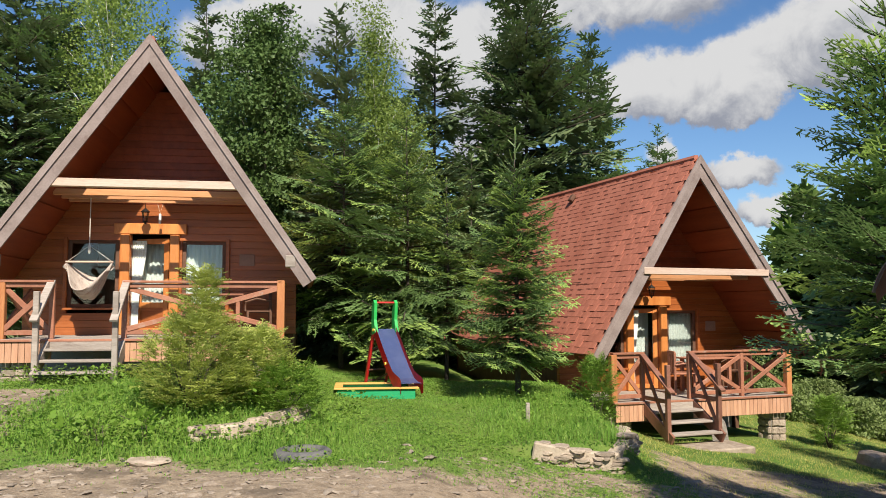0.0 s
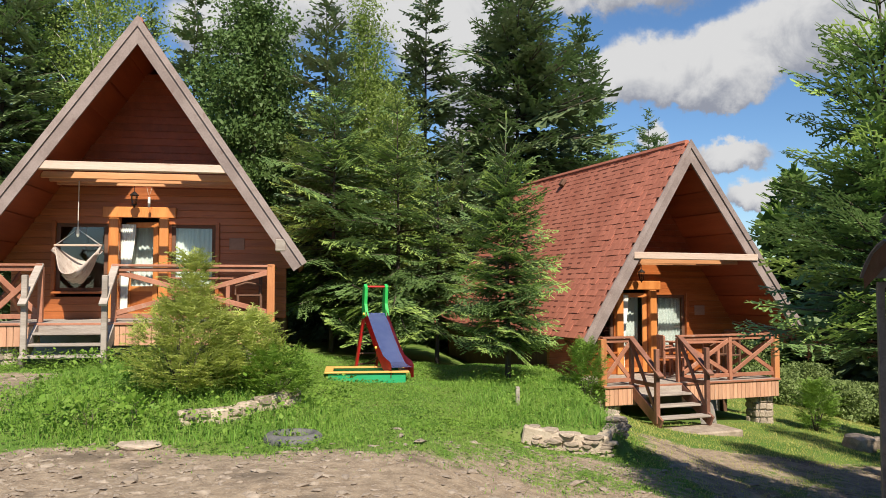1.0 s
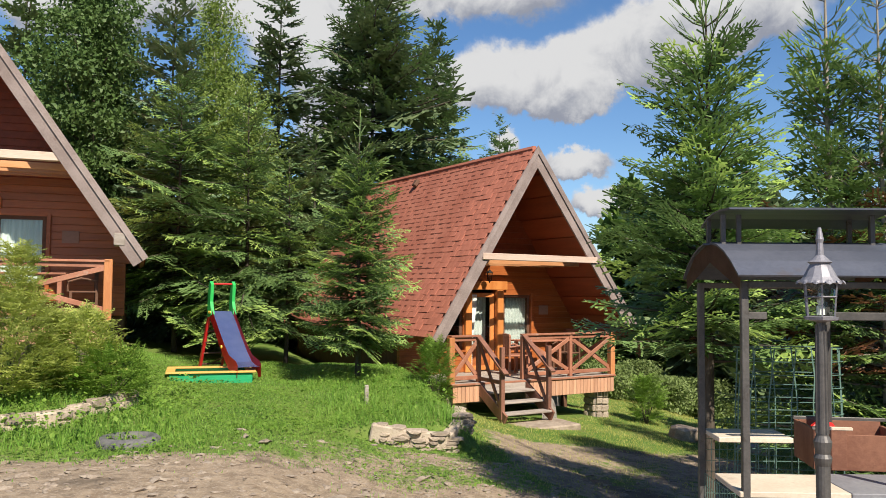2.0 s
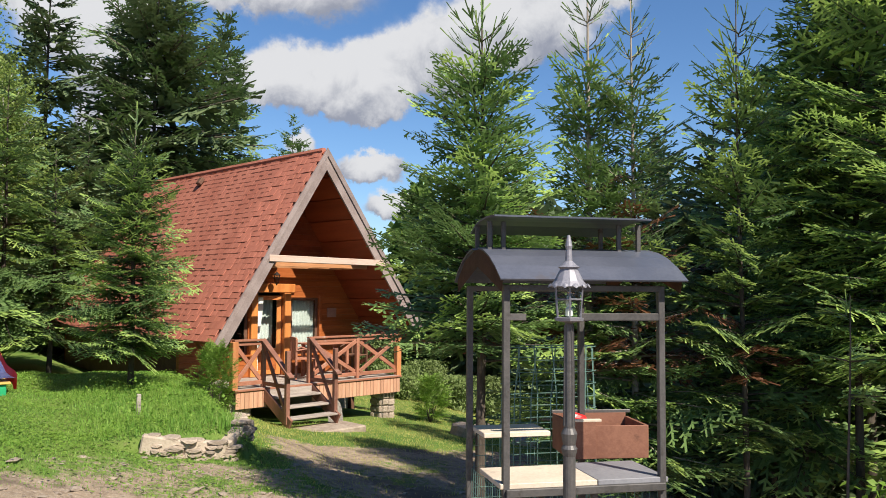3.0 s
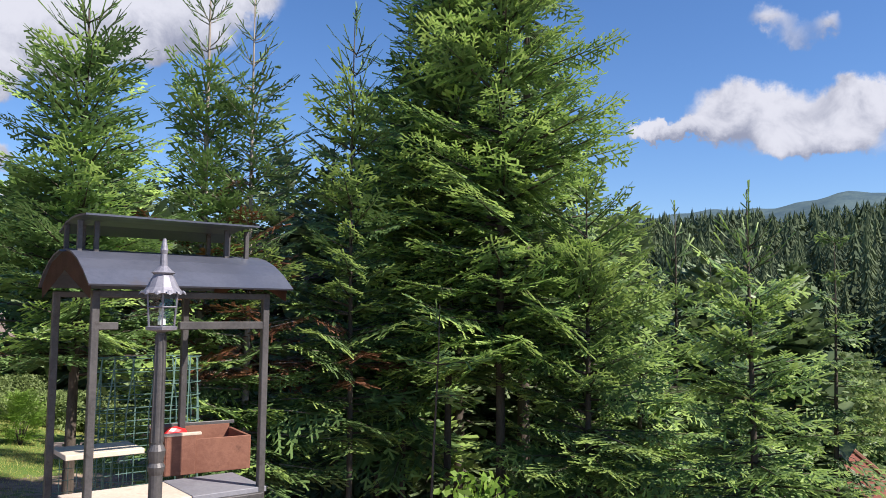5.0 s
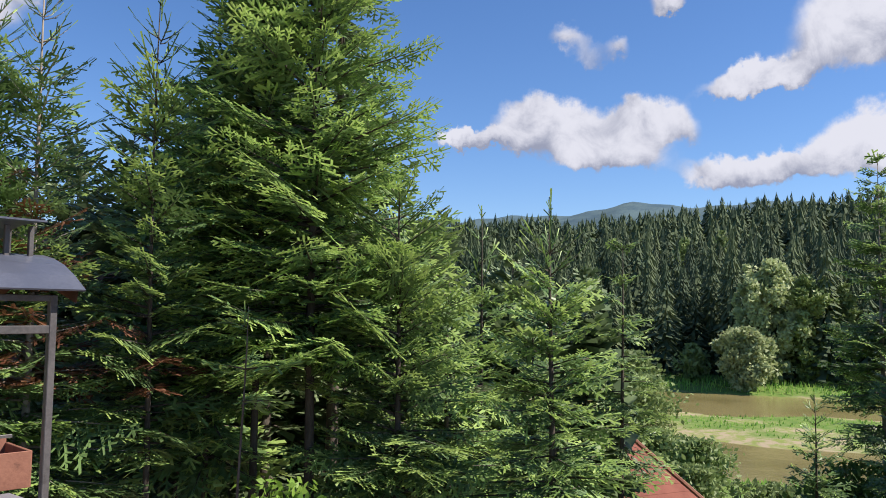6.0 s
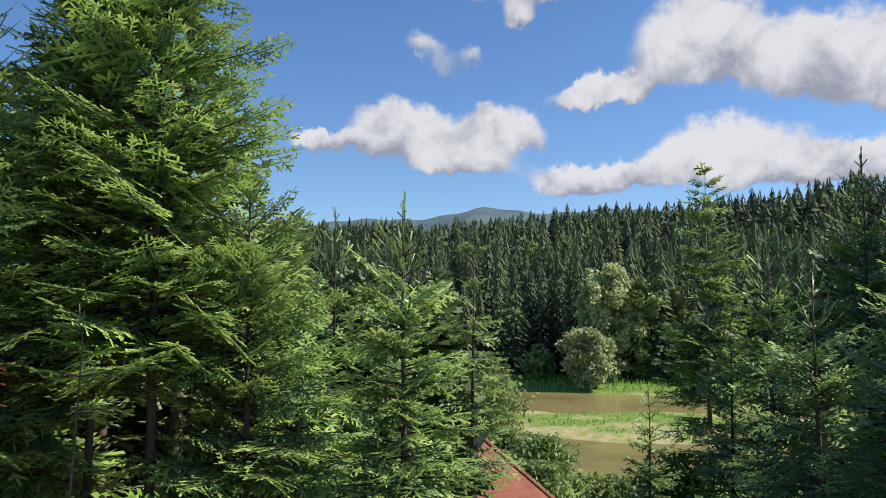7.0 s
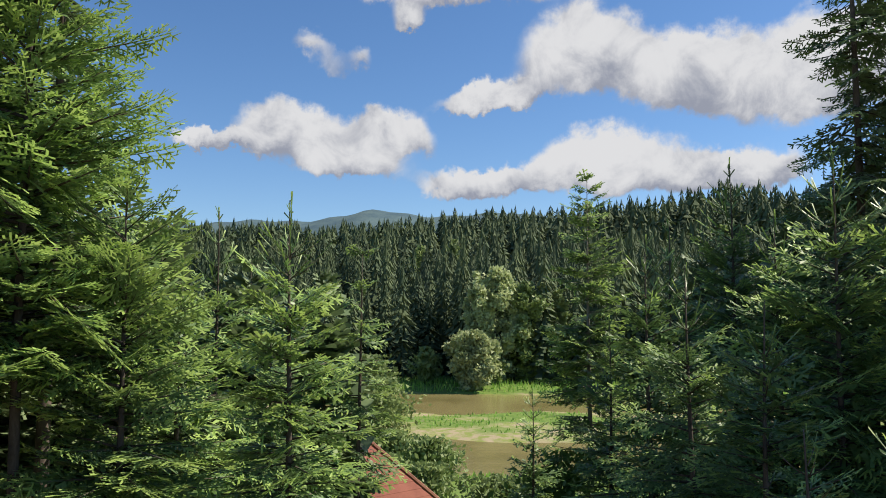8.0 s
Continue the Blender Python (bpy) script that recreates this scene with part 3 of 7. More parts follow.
def frond(rng, full, detail, gap=0.16, spread=0.52, whip=False):
    """A fir branch along x, full metres long: a bare stem, then side shoots in a fern-like plane, each with fingers.
    Returns its triangles at length 1 and, for each, 1 for fresh tips."""
    step, fl, k = FINGER[detail]
    T, I = [], []

    def put(o, ang, length, tip, wide=1.0, lift=None):
        T.append(finger(o, ang, rng.uniform(-0.06, 0.22) if lift is None else lift, rng.uniform(-0.4, 0.4), length, k * wide, rng))
        I.extend((tip, tip))

    n = max(2, round((1 - gap) * full / (fl * 0.85)))
    for i in range(n):
        put((full * (gap + (1 - gap) * i / n), 0, 0), rng.uniform(-0.08, 0.08), full * (1 - gap) / n * (1.7 if whip else 1.3), int(i >= n - (1 if whip else 2)), 0.7 if whip else 0.9, rng.uniform(-0.05, 0.08))
    if whip:
        # short needle tufts along the shoot, and a few side shoots
        for i in range(int(9 * full / 0.35)):
            put((full * rng.uniform(0.12, 0.95), 0, 0), rng.choice((-1, 1)) * rng.uniform(0.5, 1.0), 0.022 + 0.25 * k, 0, 0.45, rng.uniform(-0.3, 0.9))
        for i in range(rng.randint(1, 4)):
            put((full * rng.uniform(0.3, 0.75), 0, 0), rng.choice((-1, 1)) * rng.uniform(0.5, 0.8), fl * rng.uniform(0.8, 1.5), 0, 0.7)
        return np.concatenate(T) / full, np.array(I)
    # close inner growth, seen only between the outer shoots
    for i in range(max(4, int(14 * full * (0.10 / step) ** 0.5))):
        put((full * rng.uniform(0.04, 0.55), full * rng.uniform(-0.16, 0.16), rng.uniform(-0.06, 0.03)), rng.uniform(-1.2, 1.2), fl * rng.uniform(1.2, 2.0) * min(1, 0.3 + 0.5 * full), 0, 2.2 * min(1, 0.4 + 0.45 * full), rng.uniform(-0.5, 0.3))
    x, side = gap * full, rng.choice((-1, 1))
    while x < 0.96 * full:
        s = x / full
        L = (spread * full * (1 - s) ** 0.85 * min(1, 0.5 + 2.0 * (s - gap)) + 0.5 * fl) * rng.uniform(0.6, 1.2)
        a = side * rng.uniform(0.74, 0.94)
        tilt = rng.uniform(-0.24, 0.16)
        ca, sa = math.cos(a), math.sin(a)
        m = max(1, round(L / (fl * 0.85)))
        for j in range(m):
            u = j / m
            put((x + ca * L * u, sa * L * u, L * u * tilt), a + rng.uniform(-0.1, 0.1), L / m * 1.25, int(u > 0.45 or s > 0.7), 0.9, tilt)
        q = step * 0.9
        while q < L - 0.3 * fl:
            u = q / L
            for sg in (1, -1):
                if rng.random() < 0.9:
                    put((x + ca * q, sa * q, q * tilt), a + sg * rng.uniform(0.68, 0.86), fl * rng.uniform(0.75, 1.1) * (1 - 0.4 * u), int(u > 0.55 or s > 0.75))
            q += step * rng.uniform(0.85, 1.2)
        side = -side
        x += 0.72 * step * rng.uniform(0.75, 1.3)
    return np.concatenate(T) / full, np.array(I)


def conifer(name, base, height, radius, seed, label, detail=2, low=0.08, whorl=0.26, per=5, droop=0.35, rise=0.55, mats=("fir", "fir_new"), bark="bark",
            fresh=1.0, taper=0.85, leader=0.0, lean=0.0, gaps=0.1, dead=0.0, trunk_r=None, group="", category="fir tree", thin_top=0.0, size=1.0, loose=0.5):
    """A fir or spruce: tapered trunk with limbs, and a crown of whorled fronds with dark gaps between them.
    thin_top: share of the height that carries bare upturned shoots only."""
    rng = random.Random(seed)
    sizes = (0.35, 0.6, 0.95, 1.45, 2.1) if detail else (0.9, 1.7)
    temps = {c: [frond(rng, c, detail) for _ in range(4)] for c in sizes}
    whips = {c: [frond(rng, c, max(detail, 1), 0.08, whip=True) for _ in range(3)] for c in sizes[:3]}
    T, I = [], []
    wood = bmesh.new()
    r0 = trunk_r or 0.0068 * height + 0.022
    pts, rad = [], []
    for i in range(9):
        u = i / 8
        pts.append((lean * u * u * height + 0.02 * math.sin(seed + 5 * u), 0.02 * math.cos(seed * 2 + 4 * u), -0.25 + u * (height + 0.25)))
        rad.append(r0 * (1 - u) + 0.004)
    tube(pts, rad, 8, wood)
    z = low * height
    top = height * (1 - leader)
    p1, p2 = rng.uniform(0, 6), rng.uniform(0, 6)
    while z < top - 0.05:
        u = z / height
        full = (1 - u) ** taper
        n = per + rng.randint(-1, 1)
        if u > 0.8:
            n = max(4, n - 2)
        off = rng.uniform(0, 6.28)
        for k in range(n):
            if rng.random() < gaps * (1.6 if u < 0.25 else 1) + 0.06:
                continue
            a = off + 6.283 * k / n + rng.uniform(-0.25, 0.25)
            # the outline swells and shrinks round the crown
            swell = 1 + 0.12 * math.sin(2 * a + 9 * u + p1) + 0.10 * math.sin(3 * a - 17 * u + p2)
            L = min(radius * full * rng.uniform(0.6, 1.18) * swell, 1.2 * radius) + 0.06 * radius + 0.10 * size
            if u < 0.22:
                L *= 0.75 + 0.25 * u / 0.22
            bare = u > 1 - thin_top and thin_top
            if bare:
                L *= 0.8
            zz = z + rng.uniform(-0.5, 0.5) * whorl * (0.35 if bare else 1 + loose)
            src = whips if bare else temps
            tri, tip = src[min(src, key=lambda c: abs(math.log(c / L)))][rng.randrange(3)]
            t = tri * np.array([L, L * rng.uniform(0.8, 1.15), L])
            s = np.clip(t[..., 0] / L, 0, 1.1)
            up = rise * u ** 1.3 * 1.25 - droop * (1 - u) * 0.55 + loose * rng.uniform(-0.22, 0.22)
            bend = droop * (1 - 0.6 * u)
            curl = 0.55 if bare else 0.0
            if bare:
                up, bend = rng.uniform(0.15, 0.4), 0.0
            roll = rng.uniform(-0.4, 0.4) * (1 + loose)
            yy = t[..., 1].copy()
            t[..., 2] += yy * math.sin(roll) - 0.24 * np.abs(yy) + L * (up * s + (curl - bend) * s ** 2 + 0.75 * bend * s ** 3)
            t = t @ turn_z(a).T
            t += np.array([lean * u * u * height, 0, zz])
            T.append(t)
            if dead and 0.28 < u < 0.62 and rng.random() < dead * (1.25 - u):
                I.append(np.full(len(tip), 2))
            else:
                I.append(tip * int(rng.random() < fresh))
            if detail >= 1:
                e = [(lean * u * u * height + math.cos(a) * L * s_ * 0.8, math.sin(a) * L * s_ * 0.8, zz + L * (up * s_ * 0.8 + (curl - bend) * (0.8 * s_) ** 2 + 0.75 * bend * (0.8 * s_) ** 3) - 0.004) for s_ in (0, 0.5, 1)]
                tube([e[0], e[2]] if detail < 2 else e, [0.012 * size * L + 0.004, 0.008 * size * L + 0.003, 0.002][:2 if detail < 2 else 3], 3, wood)
        z += whorl * rng.uniform(0.8, 1.2) * (1 + 0.3 * u)
    # leading shoot, with its needles all round
    sh = max(min(leader * height, 0.6), 0.2)
    for k in range(2):
        tri, tip = whips[sizes[0]][k]
        t = tri[..., [2, 1, 0]] * sh
        T.append(t @ turn_z(1.5 * k).T + np.array([lean * height, 0, height - sh * 0.9]))
        I.append(tip)
    tree = thing(name, Matrix.Translation(base), label, category, group)
    part("trunk", wood, M[bark], tree, smooth=True)
    soup("crown", np.concatenate(T), [M[m] for m in mats] + [M["dead"]], tree, np.concatenate(I))
    return tree


def at(az, d):
    """A place d metres off in the direction az degrees to the right of straight ahead, on the ground."""
    x, y = d * math.sin(radians(az)), d * math.cos(radians(az))
    return (x, y, float(ground_z(x, y)))


def leafy(name, base, height, radius, seed, label, leaves=9000, leaf=0.05, mat="broad", bark="bark", low=0.25, hang=0.0, category="tree", trunk_r=0.1, limbs=26, peak=0.45, stems=1, clump=0.34, group="", single=False):
    """A broad-leaved tree or bush: trunk, limbs, and leaves in loose clumps along the limbs."""
    rng = random.Random(seed)
    nr = np.random.RandomState(seed)
    wood = bmesh.new()
    for _ in range(stems):
        ox, oy = (rng.uniform(-0.15, 0.15) * radius * (stems > 1) for _ in range(2))
        tube([(ox, oy, -0.2), (ox * 1.4 + 0.03, oy * 1.3, height * 0.4), (ox * 2, oy * 2, height * 0.85)], [trunk_r, trunk_r * 0.65, trunk_r * 0.15], 7, wood)
    cl = []
    for k in range(limbs):
        u = low + (1 - low) * (k + rng.random()) / limbs
        w = math.sin(math.pi * min(1, ((u - low) / (1 - low)) ** (math.log(0.5) / math.log(peak))) * 0.92 + 0.12)
        a = 2.4 * k + rng.uniform(-0.4, 0.4)
        L = radius * max(0.12, w) * rng.uniform(0.65, 1.1)
        z0, z1 = height * (u - 0.1), height * u + L * rng.uniform(0.0, 0.35)
        e = Vector((math.cos(a) * L, math.sin(a) * L, min(z1, height)))
        tube([(0, 0, max(z0, 0.05)), tuple(e * 0.5 + Vector((0, 0, z0 * 0.5))), tuple(e)], [trunk_r * 0.3, trunk_r * 0.2, 0.004], 4, wood)
        for f in (0.35, 0.6, 0.8, 1.0):
            c = Vector((0, 0, z0)).lerp(e, f)
            for _ in range(2):
                cl.append((c.x + rng.gauss(0, 0.13) * radius, c.y + rng.gauss(0, 0.13) * radius, c.z + rng.gauss(0, 0.05) * height))
    cl = np.array(cl)
    n = leaves
    pick = nr.randint(0, len(cl), n)
    off = nr.normal(0, 1, (n, 3)) * np.array([clump * radius * 0.5, clump * radius * 0.5, clump * radius * 0.42])
    if hang:
        off[:, 2] -= np.abs(nr.normal(0, hang, n))
    c = cl[pick] + off
    c[:, 2] = np.clip(c[:, 2], 0.02, height * 1.04)
    d1 = nr.normal(0, 1, (n, 3))
    d1 /= np.linalg.norm(d1, axis=1)[:, None]
    d2 = np.cross(d1, nr.normal(0, 1, (n, 3)))
    d2 /= np.linalg.norm(d2, axis=1)[:, None]
    sz = leaf * nr.uniform(0.6, 1.4, n)[:, None]
    a, b, e, g = c - d1 * sz, c + d2 * sz * 0.55, c + d1 * sz, c - d2 * sz * 0.55
    tris = np.stack([c - 0.8 * d1 * sz, c + d2 * sz, c + 0.8 * d1 * sz], 1) if single else np.concatenate([np.stack([a, b, e], 1), np.stack([a, e, g], 1)])
    t = thing(name, Matrix.Translation(base), label, category, group)
    part("trunk", wood, M[bark], t, smooth=True)
    soup("crown", tris, M[mat], t)
    return t


# tall wood behind the cabins
def wood_tree(px, top, half, d, seed, label, **kw):
    """px: sideways tangent, top: tangent of its height above the eye, half: tangent of its half width, at depth d."""
    x, y = px * d, d
    z = float(ground_z(x, y))
    return conifer(kw.pop("name", "spruce_tree"), (x, y, z), 1.6 + top * d - z, 1.3 * half * d, seed, label, **kw)


SPRUCE = dict(mats=("spruce", "fir"), droop=0.45, rise=0.5, detail=1, whorl=0.31, per=8, taper=0.72, low=0.04, category="spruce tree", fresh=0.7, gaps=0.05)
wood_tree(-0.54, 0.50, 0.10, 24, 11, "tall dark spruce behind the upper cabin", **SPRUCE)
wood_tree(-0.485, 0.44, 0.075, 27, 12, "tall dark spruce in the wood edge", **SPRUCE)
wood_tree(-0.30, 0.41, 0.06, 25, 13, "slender dark spruce beside a birch", **SPRUCE)
wood_tree(-0.355, 0.36, 0.05, 29, 23, "slender spruce deep in the wood", **SPRUCE)
wood_tree(-0.135, 0.385, 0.062, 22, 14, "grey-green spruce with a narrow spire", **{**SPRUCE, "mats": ("spruce", "blue_spruce")})
wood_tree(-0.01, 0.40, 0.068, 26, 15, "grey-green spruce with a pale top", **{**SPRUCE, "mats": ("spruce", "blue_spruce")})
wood_tree(0.035, 0.19, 0.05, 24, 16, "dark spruce at the wood edge", **SPRUCE)
wood_tree(-0.125, 0.255, 0.095, 19.5, 17, "broad fir with low branches at the lawn edge", **{**SPRUCE, "mats": ("fir", "fir_new"), "detail": 2, "low": 0.20, "per": 9, "gaps": 0.07, "loose": 0.3, "fresh": 0.5, "category": "fir tree"}, name="fir_tree")
wood_tree(-0.045, 0.235, 0.09, 19.0, 18, "broad bright green fir beside the slide", **{**SPRUCE, "mats": ("fir", "fir_new"), "detail": 2, "low": 0.20, "per": 9, "gaps": 0.07, "loose": 0.3, "fresh": 0.5, "category": "fir tree"}, name="fir_tree")
wood_tree(0.005, 0.16, 0.06, 18.5, 24, "bushy fir at the lawn edge", **{**SPRUCE, "mats": ("fir", "fir_new"), "detail": 2, "low": 0.20, "per": 9, "gaps": 0.07, "loose": 0.3, "fresh": 0.5, "category": "fir tree"}, name="fir_tree")
wood_tree(0.105, 0.42, 0.125, 27, 19, "very tall broad spruce behind the lower cabin", **{**SPRUCE, "per": 8, "taper": 0.6})
wood_tree(0.185, 0.345, 0.075, 29, 20, "tall spruce beside a broader one", **SPRUCE)
wood_tree(0.27, 0.225, 0.05, 45, 21, "small distant spruce above the cabin roof", **{**SPRUCE, "detail": 1, "whorl": 0.5})
for k, (px, d, top, half) in enumerate([(-0.22, 30, 0.25, 0.09), (-0.07, 31, 0.27, 0.09), (0.05, 33, 0.16, 0.09), (-0.42, 32, 0.30, 0.09), (0.20, 36, 0.13, 0.07), (0.30, 34, 0.06, 0.06), (-0.6, 30, 0.3, 0.1), (-0.17, 26, 0.2, 0.1)]):
    wood_tree(px, top, half, d, 40 + k, "dark spruce inside the wood", **{**SPRUCE, "detail": 0, "per": 6}, group="spruces deep in the wood")

leafy("birch_tree", (-0.42 * 26, 26, float(ground_z(-10.9, 26))), 13.0, 2.3, 31, "tall birch with light green hanging twigs", 34000, 0.064, "birch", "birch_bark", 0.2, 0.45, "birch tree", 0.11, 40, clump=0.3, single=True)
leafy("birch_tree", (-0.085 * 23, 23, float(ground_z(-2, 23))), 9.9, 1.15, 32, "slender pale green birch among spruces", 26000, 0.050, "birch", "birch_bark", 0.3, 0.45, "birch tree", 0.07, 34, clump=0.34, single=True)
leafy("birch_tree", (-0.05 * 22.4, 22.4, float(ground_z(-1, 22))), 7.2, 0.95, 35, "slender birch with hanging twigs", 20000, 0.046, "birch", "birch_bark", 0.3, 0.45, "birch tree", 0.06, 30, clump=0.34, single=True)
leafy("alder_tree", (-0.225 * 23, 23, float(ground_z(-5, 23))), 9.4, 1.75, 33, "dark broad-leaved tree with a dense round top", 46000, 0.075, "broad", "bark", 0.2, 0.0, "tree", 0.13, 40, peak=0.5, clump=0.26, single=True)

# small fir standing free before the lower cabin
conifer("fir_tree", (1.33, 14.6, float(ground_z(1.33, 14.6))), 4.75, 1.08, 51, "young free-standing fir before the lower cabin", 3, 0.15, 0.15, 11, 0.20, 0.6, fresh=0.6, leader=0.12, gaps=0.03, taper=0.7, loose=0.5, thin_top=0.16)

# firs round the grill shelter, and the slope towards the river
conifer("fir_tree", at(29.6, 8.0), 5.6, 1.62, 61, "bushy bright fir behind the grill shelter", 3, 0.35, 0.165, 11, 0.26, 0.7, leader=0.09, thin_top=0.14, dead=0.07, taper=0.92, trunk_r=0.06, gaps=0.04, fresh=0.3, loose=0.25)
conifer("fir_tree", at(37.0, 8.8), 6.35, 1.05, 62, "fir with a long bare leading shoot", 3, 0.2, 0.2, 9, 0.24, 0.9, thin_top=0.22, leader=0.08, bark="pale_bark", taper=0.95, dead=0.25, gaps=0.05, fresh=0.35, loose=0.3)
conifer("fir_tree", at(40.0, 8.8), 6.1, 1.12, 63, "thin pale-trunked fir with brown lower branches", 3, 0.16, 0.2, 9, 0.26, 0.85, thin_top=0.22, leader=0.07, bark="pale_bark", gaps=0.05, taper=0.95, dead=0.45, trunk_r=0.045, fresh=0.35, loose=0.3)
conifer("fir_tree", at(47.0, 8.8), 6.0, 0.95, 64, "pale green fir half hidden behind others", 3, 0.24, 0.2, 9, 0.30, 0.8, thin_top=0.2, leader=0.06, taper=0.62, fresh=0.6, dead=0.15, trunk_r=0.034, loose=0.3)
conifer("fir_tree", at(57.4, 9.2), 8.9, 1.50, 65, "big dense fir with a bare lower trunk", 3, 0.27, 0.215, 10, 0.26, 0.8, taper=0.42, gaps=0.06, loose=0.22, trunk_r=0.06)
conifer("fir_tree", at(53.8, 9.6), 9.3, 1.15, 66, "tall fir with fresh green branch tips", 2, 0.24, 0.22, 9, 0.3, 0.8, taper=0.42, loose=0.25, trunk_r=0.045)
conifer("fir_tree", at(63.2, 9.0), 4.35, 1.20, 67, "sunlit fir with a bright green side", 3, 0.24, 0.17, 8, 0.30, 0.8, taper=0.5, loose=0.6)
conifer("fir_tree", at(50.6, 9.9), 6.2, 1.1, 68, "dark fir standing in shade", 2, 0.2, 0.24, 8, 0.4, 0.5, taper=0.5, gaps=0.1, loose=0.35, trunk_r=0.034)
conifer("fir_tree", at(48.6, 11.4), 6.0, 1.3, 601, "dark fir with a bare thin trunk", 1, 0.2, 0.24, 8, 0.4, 0.5, taper=0.5, gaps=0.1, loose=0.35, trunk_r=0.04)
conifer("fir_tree", at(68.5, 13.8), 5.6, 1.15, 69, "open young fir with stacked whorls", 2, 0.04, 0.26, 7, 0.30, 0.75, thin_top=0.25, leader=0.05, taper=0.8, gaps=0.15)
conifer("fir_tree", at(73.6, 8.8), 4.2, 1.05, 70, "sunlit young fir on the slope", 3, 0.04, 0.17, 8, 0.32, 0.7, thin_top=0.2, leader=0.09, taper=0.8)
conifer("fir_tree", at(66.5, 11.0), 3.9, 1.1, 71, "small fir in the gap between larger ones", 2, 0.04, 0.2, 8, 0.32, 0.7, leader=0.1)
conifer("fir_tree", at(78.0, 16.5), 6.0, 1.0, 72, "dark fir with flat layered branches", 2, 0.1, 0.3, 7, 0.45, 0.35, taper=0.5, gaps=0.25)
conifer("fir_tree", at(72.0, 15.5), 5.0, 1.1, 73, "slender fir on the slope", 2, 0.04, 0.24, 7, 0.35, 0.65, leader=0.1)
conifer("fir_tree", at(93.7, 22), 9.9, 1.45, 74, "tall thin fir with a ragged crown", 2, 0.25, 0.30, 9, 0.42, 0.45, taper=0.5, gaps=0.10, bark="pale_bark")
for k, (az, d, h, r, label) in enumerate([
        (97.5, 13, 5.1, 1.0, "shaded fir on the river slope"), (99.0, 15.5, 6.2, 1.2, "bushy fir above the river slope"),
        (103.0, 17, 7.8, 1.4, "green fir with a pointed top"), (105.6, 13.5, 5.5, 1.3, "shaded fir with fresh tips"),
        (109.0, 12.5, 5.9, 1.4, "dense fir near the drive"), (113.0, 13, 5.8, 1.5, "dense dark fir near the drive"),
        (100.0, 10.5, 3.9, 1.0, "young fir in half shade"), (104.5, 9.0, 3.2, 0.9, "young fir with pale new shoots"),
        (89.8, 18, 3.6, 0.6, "slim grey fir by the riverside"), (106.5, 6.8, 2.0, 0.55, "little fir with pale yellow shoots"),
        (112.5, 5.0, 2.0, 0.8, "little silvery fir close to the drive"), (95.0, 16, 4.6, 0.9, "fir among others on the slope")]):
    conifer("fir_tree", at(az, d), h, r, 80 + k, label, 4 if d < 7.5 else 3 if d < 11 else 2, 0.02, 0.25, 8, 0.33, 0.75, leader=0.06, taper=0.65, gaps=0.10, fresh=0.6, thin_top=0.2)
conifer("spruce_tree", at(110.6, 17), 15.5, 1.6, 95, "tall dark spruce with drooping branches", 2, 0.3, 0.42, 7, 0.75, 0.1, mats=("spruce", "fir"), taper=0.35, gaps=0.2, category="spruce tree")
conifer("spruce_tree", at(113.4, 18), 16.5, 1.8, 96, "tall dark spruce beside another", 2, 0.3, 0.42, 7, 0.75, 0.1, mats=("spruce", "fir"), taper=0.35, gaps=0.2, category="spruce tree")
conifer("spruce_tree", at(58.6, 12.0), 11.5, 0.95, 75, "tall dark spruce with hanging twigs behind the big fir", 2, 0.4, 0.34, 7, 0.8, 0.1, mats=("spruce", "fir"), taper=0.4, gaps=0.15, category="spruce tree")
conifer("spruce_tree", at(54.0, 12.0), 11.4, 0.95, 76, "tall dark spruce with hanging twigs in the thicket", 2, 0.4, 0.34, 7, 0.8, 0.1, mats=("spruce", "fir"), taper=0.4, gaps=0.15, category="spruce tree")
# darker firs that close the view behind these
for k, (az, d, h, r) in enumerate([(41.5, 16.5, 6.2, 1.9), (45, 13.5, 5.9, 1.6), (49, 15, 7.0, 2.0), (52.5, 13.0, 7.4, 2.0), (56, 16, 8.2, 2.1), (59.5, 13.5, 7.4, 1.9), (63.5, 17.5, 6.6, 1.9),
                                  (26.5, 30, 7.6, 2.4), (29, 29, 8.4, 2.6), (31.5, 28, 8.0, 2.5), (34, 30, 8.6, 2.6), (37, 28, 7.8, 2.5), (40, 26, 7.0, 2.4), (43, 25, 7.0, 2.3), (37.8, 17.5, 5.9, 1.7), (41.0, 16, 5.8, 1.7), (47, 22, 6.5, 2.1), (51, 21, 6.5, 2.1), (55, 22, 6.8, 2.1), (59, 21, 6.5, 2.1), (63, 23, 6.5, 2.1), (65.0, 13.5, 5.2, 1.3), (70.5, 19, 6.4, 1.7), (75.5, 21, 6.6, 1.6),
                                  (101.5, 21, 7.5, 1.9), (106.5, 18, 6.8, 1.7), (111, 16, 6.0, 1.7), (116, 15, 6, 1.8)]):
    conifer("fir_tree", at(az, d), h, r, 600 + k, "dark fir in the thicket on the slope", 1 if (az < 44 and d < 25) or az > 100 or d < 17 else 0, 0.02, 0.28, 8, 0.35, 0.6, taper=0.6, gaps=0.05, mats=("spruce", "spruce"), group="firs of the thicket")
# small fir added in place of a sunlit branch of the big fir
conifer("fir_tree", at(53.4, 7.0), 2.7, 0.62, 97, "slim fir standing in for a big fir's sunlit branch", 3, 0.66, 0.3, 3, 0.45, 0.3, fresh=1.0, leader=0.03, taper=0.5, trunk_r=0.014)
